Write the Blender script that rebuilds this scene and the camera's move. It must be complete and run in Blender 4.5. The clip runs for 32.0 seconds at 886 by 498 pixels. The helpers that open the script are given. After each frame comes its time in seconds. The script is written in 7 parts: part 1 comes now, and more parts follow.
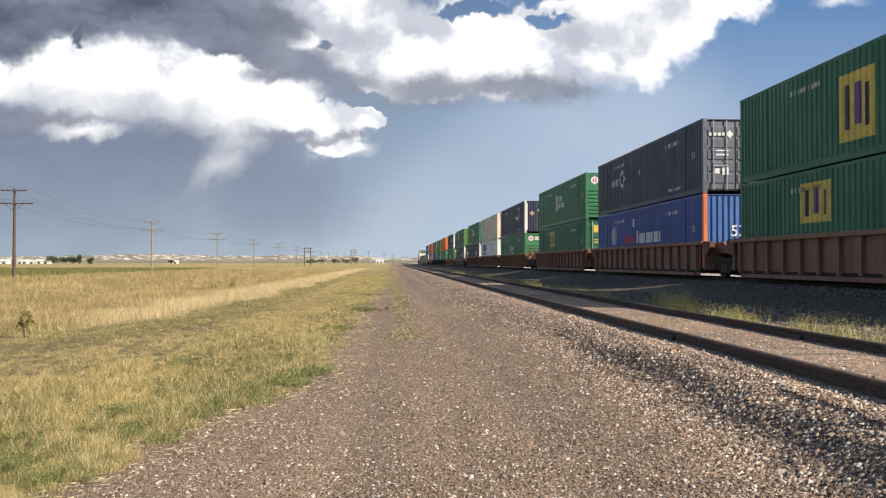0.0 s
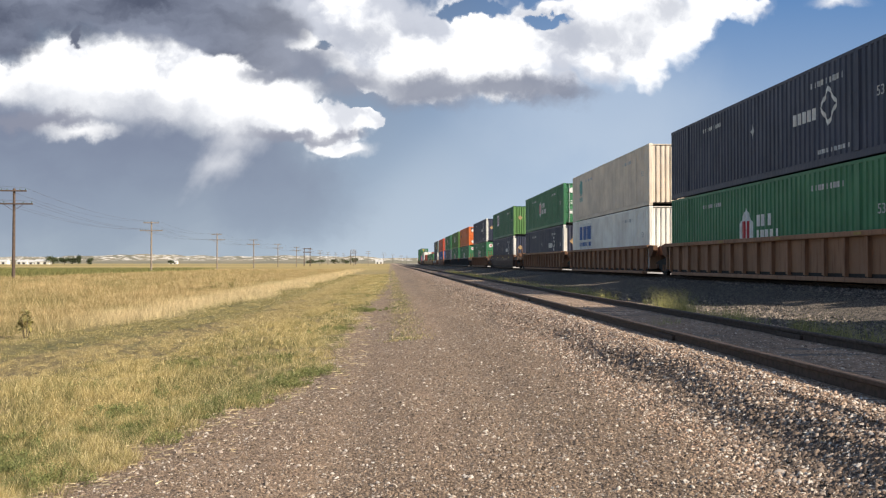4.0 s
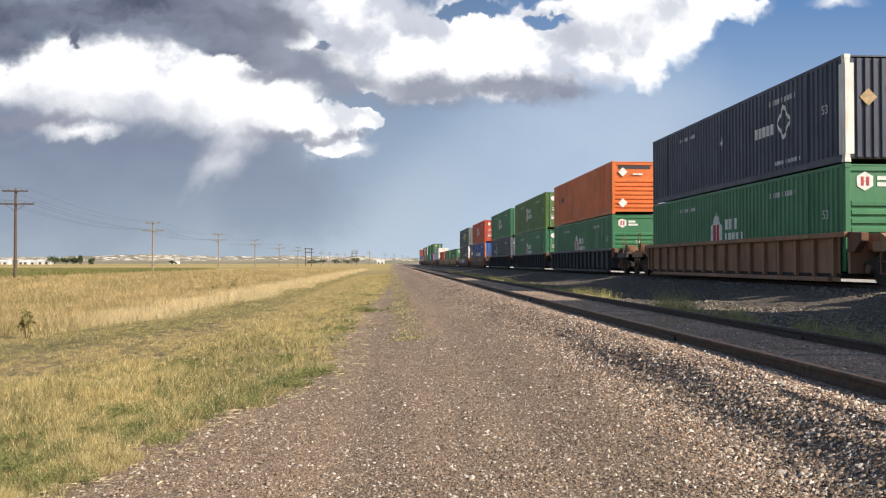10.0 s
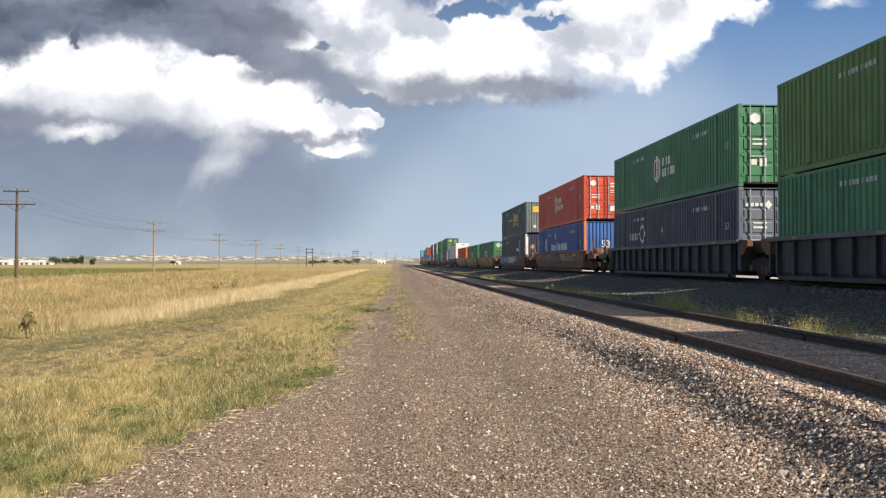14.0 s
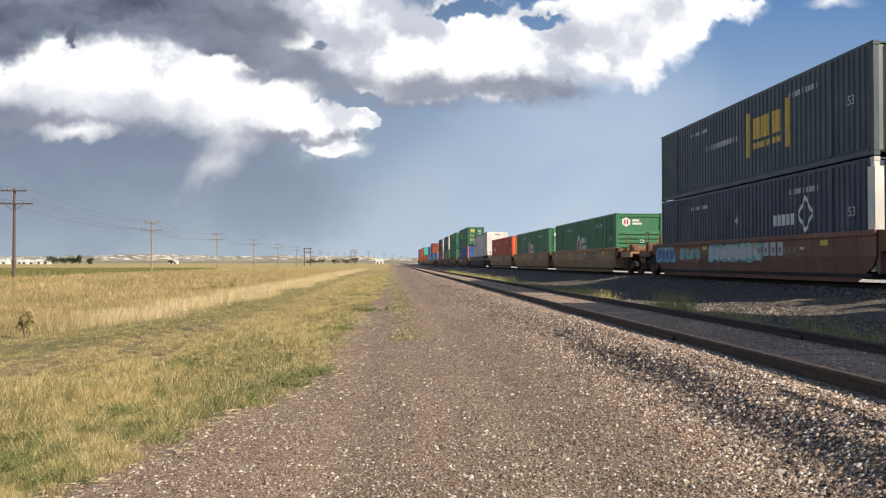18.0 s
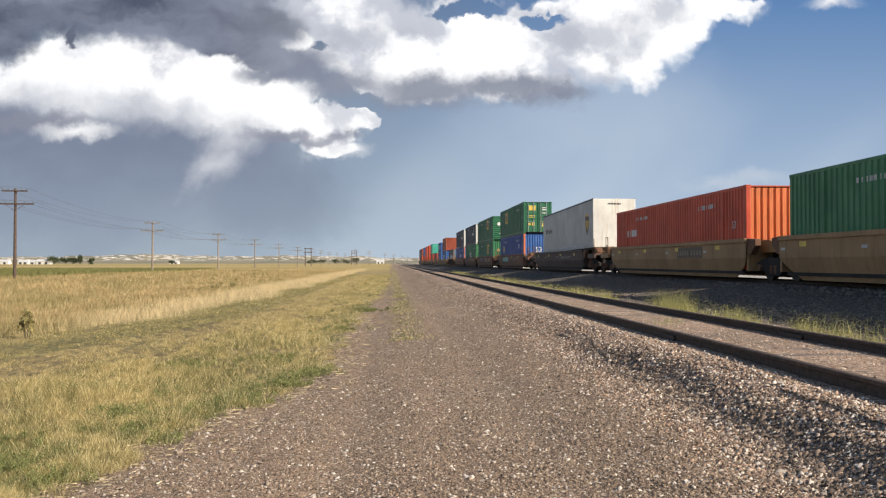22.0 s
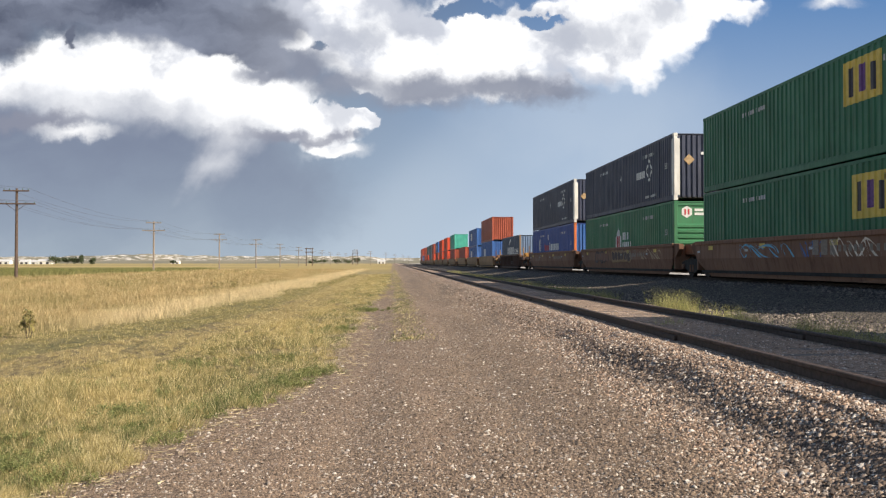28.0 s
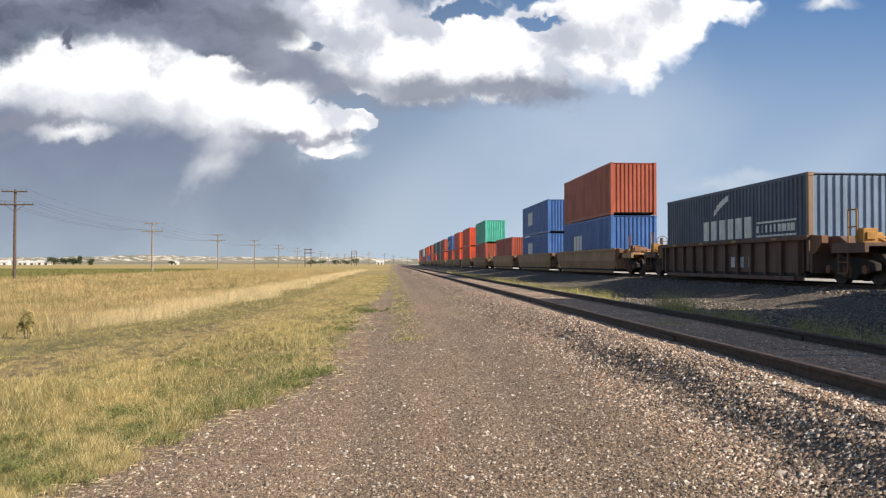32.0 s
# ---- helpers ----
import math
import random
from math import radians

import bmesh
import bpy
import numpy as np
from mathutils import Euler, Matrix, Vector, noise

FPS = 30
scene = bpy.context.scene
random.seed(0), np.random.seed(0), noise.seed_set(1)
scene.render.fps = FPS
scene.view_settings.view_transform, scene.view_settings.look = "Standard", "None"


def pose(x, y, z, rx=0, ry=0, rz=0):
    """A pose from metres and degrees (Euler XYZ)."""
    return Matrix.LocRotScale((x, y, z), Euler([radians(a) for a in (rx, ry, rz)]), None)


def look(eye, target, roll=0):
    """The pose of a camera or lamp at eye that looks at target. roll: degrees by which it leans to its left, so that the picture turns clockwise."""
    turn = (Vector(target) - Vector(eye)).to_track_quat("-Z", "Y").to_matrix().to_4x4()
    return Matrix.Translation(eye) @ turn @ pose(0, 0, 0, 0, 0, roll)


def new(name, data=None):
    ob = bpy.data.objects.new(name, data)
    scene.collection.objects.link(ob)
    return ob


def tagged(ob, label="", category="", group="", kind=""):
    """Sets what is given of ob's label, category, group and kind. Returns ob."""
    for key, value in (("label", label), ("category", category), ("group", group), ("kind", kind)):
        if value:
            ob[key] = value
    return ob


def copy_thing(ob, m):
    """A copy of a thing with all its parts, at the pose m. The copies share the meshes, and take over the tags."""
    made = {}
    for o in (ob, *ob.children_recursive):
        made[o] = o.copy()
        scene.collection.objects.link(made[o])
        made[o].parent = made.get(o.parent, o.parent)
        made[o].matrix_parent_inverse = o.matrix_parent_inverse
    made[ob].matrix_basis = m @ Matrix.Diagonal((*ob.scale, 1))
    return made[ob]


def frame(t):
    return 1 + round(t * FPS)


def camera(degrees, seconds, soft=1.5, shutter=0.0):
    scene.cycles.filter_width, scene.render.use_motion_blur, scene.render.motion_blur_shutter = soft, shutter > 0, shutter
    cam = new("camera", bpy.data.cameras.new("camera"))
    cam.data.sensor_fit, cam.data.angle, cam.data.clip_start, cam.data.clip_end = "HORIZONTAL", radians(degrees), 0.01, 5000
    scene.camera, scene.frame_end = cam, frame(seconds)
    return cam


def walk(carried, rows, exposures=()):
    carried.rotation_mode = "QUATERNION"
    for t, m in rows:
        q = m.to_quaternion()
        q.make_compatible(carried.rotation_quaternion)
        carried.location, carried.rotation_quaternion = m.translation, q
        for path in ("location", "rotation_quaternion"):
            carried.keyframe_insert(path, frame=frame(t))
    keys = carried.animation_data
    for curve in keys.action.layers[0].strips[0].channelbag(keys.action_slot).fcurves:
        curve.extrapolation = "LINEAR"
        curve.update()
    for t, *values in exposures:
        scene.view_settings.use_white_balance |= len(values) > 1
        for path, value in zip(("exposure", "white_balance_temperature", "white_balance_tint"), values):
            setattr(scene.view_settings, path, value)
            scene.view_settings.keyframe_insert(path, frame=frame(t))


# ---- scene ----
# ---------------------------------------------------------------- camera
cam = camera(56.5, 32.0, soft=1.2)
EYE = (0.0, 0.0, 1.55)


def aim(yaw, pitch):
    """The camera's pose: degrees to the right of the track's direction, and upwards."""
    return pose(*EYE, 90 + pitch, 0, -yaw)


walk(cam, [
    (0, aim(3.622, 0.937)), (0.5, aim(3.656, 0.941)), (1, aim(3.664, 0.944)), (1.5, aim(3.630, 0.971)), (2, aim(3.588, 0.982)),
    (2.5, aim(3.603, 0.974)), (3, aim(3.634, 0.963)), (3.5, aim(3.649, 0.963)), (5.5, aim(3.634, 0.959)), (6, aim(3.641, 0.967)),
    (6.5, aim(3.630, 0.967)), (7, aim(3.611, 0.967)), (7.5, aim(3.581, 0.967)), (8, aim(3.517, 0.967)), (8.5, aim(3.434, 0.914)),
    (9, aim(3.513, 0.944)), (9.5, aim(3.540, 0.975)), (10, aim(3.558, 0.971)), (10.5, aim(3.543, 1.001)), (11, aim(3.509, 0.997)),
    (11.5, aim(3.464, 0.982)), (12, aim(3.397, 0.956)), (12.5, aim(3.246, 0.933)), (13, aim(3.336, 0.952)), (13.5, aim(3.431, 0.986)),
    (14, aim(3.491, 0.993)), (14.5, aim(3.483, 1.008)), (16.5, aim(3.570, 0.986)), (17, aim(3.645, 0.967)), (17.5, aim(3.720, 0.959)),
    (18, aim(3.630, 0.952)), (18.5, aim(3.630, 0.963)), (19, aim(3.630, 0.975)), (19.5, aim(3.570, 0.963)), (20, aim(3.562, 0.956)),
    (20.5, aim(3.566, 0.956)), (21, aim(3.585, 0.952)), (21.5, aim(3.585, 0.956)), (22, aim(3.577, 0.963)), (22.5, aim(3.566, 0.959)),
    (23, aim(3.570, 0.963)), (23.5, aim(3.558, 0.956)), (24, aim(3.464, 0.952)), (24.5, aim(3.446, 0.925)), (25, aim(3.461, 0.937)),
    (25.5, aim(3.513, 0.963)), (27.5, aim(3.521, 0.952)), (28, aim(3.502, 0.956)), (28.5, aim(3.479, 0.948)), (29, aim(3.404, 0.933)),
    (29.5, aim(3.385, 0.918)), (30, aim(3.461, 0.929)), (30.5, aim(3.540, 0.956)), (31, aim(3.596, 0.982)), (31.5, aim(3.585, 1.001)),
    (32, aim(3.592, 1.012)),
], exposures=[(0, 0.0), (6, 0.03), (14, 0.05), (18, 0.0), (20, -0.02), (21, -0.10), (23, -0.10), (26, -0.07), (29, 0.0), (32, 0.0)])

# ---------------------------------------------------------------- world and sun
SUN_TO = Vector((0.725, -0.42, 0.53)).normalized()
world = bpy.data.worlds.new("world")
scene.world = world
world.use_nodes = True
wn = world.node_tree.nodes
sky = wn.new("ShaderNodeTexSky")
sky.sky_type = "NISHITA"
sky.sun_disc = False
sky.sun_elevation = math.asin(SUN_TO.z)
sky.sun_rotation = math.atan2(SUN_TO.x, SUN_TO.y)
sky.dust_density = 1.6
wn["Background"].inputs["Strength"].default_value = 0.122
world.node_tree.links.new(sky.outputs[0], wn["Background"].inputs["Color"])

sun = new("sun", bpy.data.lights.new("sun", "SUN"))
sun.data.energy = 6.5
sun.data.angle = radians(0.6)
sun.data.color = (1.0, 0.88, 0.72)
sun.matrix_world = look(SUN_TO * 60, (0, 0, 0))


# ---------------------------------------------------------------- node helpers
class Tree:
    """Short hand for building a node tree."""

    def __init__(self, tree):
        self.t = tree

    def node(self, kind, **props):
        n = self.t.nodes.new(kind)
        for key, value in props.items():
            if key == "operation":
                n.operation = value
            elif key == "data_type":
                n.data_type = value
            elif key == "blend_type":
                n.blend_type = value
            elif key == "interpolation_type":
                n.interpolation_type = value
            elif key == "noise_dimensions":
                n.noise_dimensions = value
            elif key == "feature":
                n.feature = value
        return n

    def put(self, value, socket):
        if isinstance(value, bpy.types.NodeSocket):
            self.t.links.new(value, socket)
        else:
            socket.default_value = value

    def math(self, op, a, b=0.0, c=0.0, clamp=False):
        n = self.node("ShaderNodeMath", operation=op)
        n.use_clamp = clamp
        for i, v in enumerate((a, b, c)):
            self.put(v, n.inputs[i])
        return n.outputs[0]

    def vec(self, op, a, b=(0, 0, 0), c=(0, 0, 0)):
        n = self.node("ShaderNodeVectorMath", operation=op)
        for i, v in enumerate((a, b, c)):
            self.put(v, n.inputs[i])
        return n.outputs["Value"] if op in ("LENGTH", "DOT_PRODUCT") else n.outputs[0]

    def split(self, v):
        n = self.node("ShaderNodeSeparateXYZ")
        self.put(v, n.inputs[0])
        return n.outputs

    def join(self, x, y, z):
        n = self.node("ShaderNodeCombineXYZ")
        for i, v in enumerate((x, y, z)):
            self.put(v, n.inputs[i])
        return n.outputs[0]

    def noise(self, v, scale, detail=4.0, rough=0.55, distortion=0.0):
        n = self.node("ShaderNodeTexNoise")
        self.put(v, n.inputs["Vector"])
        n.inputs["Scale"].default_value = scale
        n.inputs["Detail"].default_value = detail
        n.inputs["Roughness"].default_value = rough
        n.inputs["Distortion"].default_value = distortion
        return n.outputs["Fac"]

    def ramp(self, v, lo, hi, a=0.0, b=1.0, smooth=True):
        n = self.node("ShaderNodeMapRange")
        n.interpolation_type = "SMOOTHSTEP" if smooth else "LINEAR"
        self.put(v, n.inputs[0])
        for i, x in enumerate((lo, hi, a, b)):
            self.put(x, n.inputs[1 + i])
        return n.outputs[0]

    def mix(self, fac, a, b, blend="MIX"):
        n = self.node("ShaderNodeMix", data_type="RGBA", blend_type=blend)
        self.put(fac, n.inputs[0])
        self.put(a if isinstance(a, bpy.types.NodeSocket) else (*a, 1), n.inputs[6])
        self.put(b if isinstance(b, bpy.types.NodeSocket) else (*b, 1), n.inputs[7])
        return n.outputs[2]

    def bump(self, height, strength, distance):
        n = self.node("ShaderNodeBump")
        n.inputs["Strength"].default_value = strength
        n.inputs["Distance"].default_value = distance
        self.put(height, n.inputs["Height"])
        return n.outputs[0]

    def coord(self, which="Object"):
        return self.node("ShaderNodeTexCoord").outputs[which]

    def position(self):
        return self.node("ShaderNodeNewGeometry").outputs["Position"]


def material(name):
    m = bpy.data.materials.new(name)
    m.use_nodes = True
    return m, Tree(m.node_tree), m.node_tree.nodes["Principled BSDF"]


def paint(name, rgb, rough=0.45, dirt=0.35, dirt_rgb=(0.10, 0.08, 0.065), metal=0.0, streak=1.0):
    """Weathered paint on steel: fade in patches, vertical streaks of grime, fine relief."""
    m, t, bsdf = material(name)
    p = t.coord()
    seed = t.node("ShaderNodeObjectInfo").outputs["Random"]
    q = t.vec("ADD", p, t.join(t.math("MULTIPLY", seed, 37.0), t.math("MULTIPLY", seed, 91.0), 0.0))
    fade = t.noise(q, 0.7, 5, 0.6)
    run = t.noise(t.vec("MULTIPLY", q, (5.0, 5.0, 0.35)), 1.6, 5, 0.65)
    fine = t.noise(q, 28.0, 3, 0.6)
    col = t.mix(t.ramp(fade, 0.3, 0.72), [c * 0.84 for c in rgb], [min(1, c * 1.1 + 0.012) for c in rgb])
    grime = t.math("MULTIPLY", t.ramp(run, 0.5, 0.78), dirt * streak)
    col = t.mix(grime, col, dirt_rgb)
    col = t.mix(t.math("MULTIPLY", t.ramp(fine, 0.62, 0.8), dirt * 0.6), col, dirt_rgb)
    t.put(col, bsdf.inputs["Base Color"])
    t.put(t.ramp(run, 0.3, 0.8, rough - 0.05, rough + 0.25), bsdf.inputs["Roughness"])
    bsdf.inputs["Metallic"].default_value = metal
    t.put(t.bump(t.math("ADD", fine, t.math("MULTIPLY", fade, 2.0)), 0.12, 0.01), bsdf.inputs["Normal"])
    return m


def plain(name, rgb, rough=0.6, metal=0.0, vary=0.2, scale=12.0):
    m, t, bsdf = material(name)
    n = t.noise(t.coord(), scale, 4, 0.6)
    t.put(t.mix(t.ramp(n, 0.3, 0.7), [c * (1 - vary) for c in rgb], [min(1, c * (1 + vary)) for c in rgb]), bsdf.inputs["Base Color"])
    bsdf.inputs["Roughness"].default_value = rough
    bsdf.inputs["Metallic"].default_value = metal
    t.put(t.bump(n, 0.2, 0.01), bsdf.inputs["Normal"])
    return m


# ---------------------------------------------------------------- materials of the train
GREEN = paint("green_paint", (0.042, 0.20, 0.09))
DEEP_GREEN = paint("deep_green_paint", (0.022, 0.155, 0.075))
LEAF_GREEN = paint("leaf_green_paint", (0.105, 0.235, 0.07))
OLIVE = paint("olive_green_paint", (0.095, 0.20, 0.045))
NAVY = paint("navy_paint", (0.038, 0.048, 0.088), dirt=0.14)
SLATE = paint("slate_blue_paint", (0.05, 0.078, 0.098), dirt=0.16)
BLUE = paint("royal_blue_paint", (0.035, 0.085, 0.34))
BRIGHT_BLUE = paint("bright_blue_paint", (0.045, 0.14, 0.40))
PALE_BOX = paint("pale_white_paint", (0.93, 0.90, 0.85), dirt=0.25, dirt_rgb=(0.5, 0.38, 0.26))
CREAM = paint("off_white_paint", (0.82, 0.715, 0.59), dirt=0.35, dirt_rgb=(0.36, 0.23, 0.13))
ORANGE = paint("orange_paint", (0.72, 0.17, 0.035))
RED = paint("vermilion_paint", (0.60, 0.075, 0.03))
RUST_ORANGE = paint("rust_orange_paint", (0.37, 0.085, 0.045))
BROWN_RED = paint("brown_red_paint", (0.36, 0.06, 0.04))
TEAL = paint("teal_paint", (0.08, 0.46, 0.36))
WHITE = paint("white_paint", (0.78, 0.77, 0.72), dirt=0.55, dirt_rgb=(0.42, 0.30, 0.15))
GREY = paint("grey_paint", (0.42, 0.44, 0.47))
DOOR_GREY = paint("door_grey_paint", (0.13, 0.15, 0.20))
POST_ORANGE = paint("post_orange_paint", (0.75, 0.20, 0.06))
# the trailer's white skin toned down: shade on its side put into the colour
TRAILER_SHADE_TONE = paint("trailer_shade_toned_skin", (0.40, 0.405, 0.41), rough=0.35, dirt=0.12)
WELL_RIBS = paint("well_rib_rust_paint", (0.34, 0.18, 0.105), rough=0.7, dirt=0.75, dirt_rgb=(0.10, 0.055, 0.038))
WELL_BROWN = paint("well_brown_paint", (0.30, 0.148, 0.098), rough=0.65, dirt=0.5, dirt_rgb=(0.07, 0.045, 0.035))
WELL_WARM = paint("well_warm_rust_paint", (0.25, 0.125, 0.075), rough=0.7, dirt=0.65, dirt_rgb=(0.09, 0.05, 0.035))
WELL_OLD = paint("well_old_brown_paint", (0.14, 0.08, 0.058), rough=0.7, dirt=0.6, dirt_rgb=(0.06, 0.04, 0.03))
WELL_RUST = paint("well_rust_paint", (0.24, 0.118, 0.08), rough=0.7, dirt=0.6, dirt_rgb=(0.08, 0.05, 0.035))
WELL_TAN = paint("well_tan_paint", (0.37, 0.22, 0.105), rough=0.6, dirt=0.45, dirt_rgb=(0.12, 0.075, 0.045))
WELL_STEEL = paint("well_grey_chord_paint", (0.12, 0.125, 0.145), rough=0.55, dirt=0.35, dirt_rgb=(0.06, 0.05, 0.045))
WELL_BLACK = paint("well_black_paint", (0.05, 0.05, 0.055), rough=0.6, dirt=0.22)
WELL_DARK = paint("well_dark_brown_paint", (0.078, 0.045, 0.036), rough=0.6, dirt=0.4)
GRIME = paint("grimy_cast_steel", (0.022, 0.018, 0.016), rough=0.8, dirt=0.35, dirt_rgb=(0.07, 0.045, 0.03))
GEAR = paint("rusty_gear_paint", (0.20, 0.105, 0.058), rough=0.75, dirt=0.6, dirt_rgb=(0.07, 0.04, 0.03))
RUSTY = paint("rusty_steel", (0.19, 0.095, 0.055), rough=0.8, dirt=0.5, dirt_rgb=(0.06, 0.035, 0.025))
STEEL_TREAD = plain("wheel_steel", (0.055, 0.046, 0.042), 0.6, 0.3)
MARK_WHITE = plain("white_decal", (0.74, 0.75, 0.73), 0.5, vary=0.12, scale=3)
MARK_YELLOW = plain("yellow_decal", (0.70, 0.52, 0.10), 0.5, vary=0.12, scale=3)
MARK_DARK = plain("dark_decal", (0.04, 0.035, 0.05), 0.5)
MARK_PURPLE = plain("purple_decal", (0.14, 0.05, 0.22), 0.5)
MARK_RED = plain("red_decal", (0.48, 0.04, 0.05), 0.5)
MARK_BLUE = plain("blue_decal", (0.03, 0.12, 0.38), 0.5)
MARK_SKY = plain("sky_blue_spray_paint", (0.12, 0.42, 0.62), 0.5)
MARK_TEAL = plain("teal_spray_paint", (0.16, 0.40, 0.38), 0.5)
MARK_FADED = plain("faded_stencil", (0.26, 0.21, 0.17), 0.6)
REFLECTOR = paint("dirty_reflector", (0.34, 0.23, 0.05), dirt=0.6)
SEA_BLUE = paint("sea_blue_paint", (0.05, 0.08, 0.135), dirt=0.2)
RUST_POST = paint("rust_streaked_post", (0.26, 0.17, 0.11), dirt=0.6, dirt_rgb=(0.1, 0.06, 0.04))
MARK_BROWN = plain("brown_decal", (0.10, 0.055, 0.03), 0.5)
MARK_WARN = plain("faded_warning_decal", (0.42, 0.29, 0.15), 0.6, vary=0.25, scale=6)
MARK_TAN = plain("tan_spray_paint", (0.50, 0.36, 0.22), 0.6, vary=0.2, scale=4)
MARK_GOLD = plain("gold_decal", (0.66, 0.46, 0.08), 0.5)
MARK_GREY = plain("pale_grey_decal", (0.50, 0.52, 0.53), 0.5)
RUBBER = plain("tyre_rubber", (0.025, 0.025, 0.027), 0.85)


# ---------------------------------------------------------------- mesh helpers
class Solid:
    """Collects boxes and faces for one mesh."""

    def __init__(self):
        self.v, self.f = [], []

    def box(self, x0, y0, z0, x1, y1, z1):
        n = len(self.v)
        self.v += [(x0, y0, z0), (x1, y0, z0), (x1, y1, z0), (x0, y1, z0), (x0, y0, z1), (x1, y0, z1), (x1, y1, z1), (x0, y1, z1)]
        self.f += [[n + i for i in q] for q in ((3, 2, 1, 0), (4, 5, 6, 7), (0, 1, 5, 4), (1, 2, 6, 5), (2, 3, 7, 6), (3, 0, 4, 7))]
        return self

    def prism(self, outline, axis, a, b):
        """An outline of (p, q) drawn across the axis ("x": y, z; "y": x, z; "z": x, y), from a to b along it."""
        n, k = len(self.v), len(outline)
        for c in (a, b):
            for p, q in outline:
                self.v.append({"x": (c, p, q), "y": (p, c, q), "z": (p, q, c)}[axis])
        self.f += [[n + i, n + (i + 1) % k, n + k + (i + 1) % k, n + k + i] for i in range(k)]
        self.f += [[n + i for i in range(k)][::-1], [n + k + i for i in range(k)]]
        return self

    def tube(self, p, q, r, sides=8, r2=None):
        p, q = Vector(p), Vector(q)
        turn = (q - p).to_track_quat("Z", "Y").to_matrix()
        n = len(self.v)
        for c, rr in ((p, r), (q, r if r2 is None else r2)):
            for i in range(sides):
                a = 2 * math.pi * i / sides
                self.v.append(tuple(c + turn @ Vector((rr * math.cos(a), rr * math.sin(a), 0))))
        self.f += [[n + i, n + (i + 1) % sides, n + sides + (i + 1) % sides, n + sides + i] for i in range(sides)]
        self.f += [[n + i for i in range(sides)][::-1], [n + sides + i for i in range(sides)]]
        return self

    def sheet(self, rows):
        """A grid of points, row by row."""
        n, k = len(self.v), len(rows[0])
        for r in rows:
            self.v += r
        for i in range(len(rows) - 1):
            for j in range(k - 1):
                a = n + i * k + j
                self.f.append([a, a + 1, a + k + 1, a + k])
        return self

    def mesh(self, name, mat, bevel=0.0, smooth=False):
        me = bpy.data.meshes.new(name)
        me.from_pydata(self.v, [], self.f)
        bm = bmesh.new()
        bm.from_mesh(me)
        bmesh.ops.remove_doubles(bm, verts=bm.verts[:], dist=0.0002)
        bmesh.ops.recalc_face_normals(bm, faces=bm.faces)
        if bevel:
            bmesh.ops.bevel(bm, geom=bm.edges[:], offset=bevel, segments=1, affect="EDGES", clamp_overlap=True)
        bm.to_mesh(me)
        bm.free()
        if smooth:
            me.polygons.foreach_set("use_smooth", [True] * len(me.polygons))
        if mat:
            me.materials.append(mat)
        return me


STORE = {}


def shared(key, mat, build, bevel=0.0, smooth=False):
    """One mesh for all the pieces that are alike."""
    k = (key, mat.name)
    if k not in STORE:
        STORE[k] = build().mesh(key if isinstance(key, str) else key[0], mat, bevel, smooth)
    return STORE[k]


def part(name, me, parent, label="", at=(0, 0, 0)):
    ob = new(name, me)
    ob.parent = parent
    ob.location = at
    if label:
        ob["label"] = label
    return ob


def thing(name, label, category, group="", kind="", data=None):
    return tagged(new(name, data), label, category, group, kind)


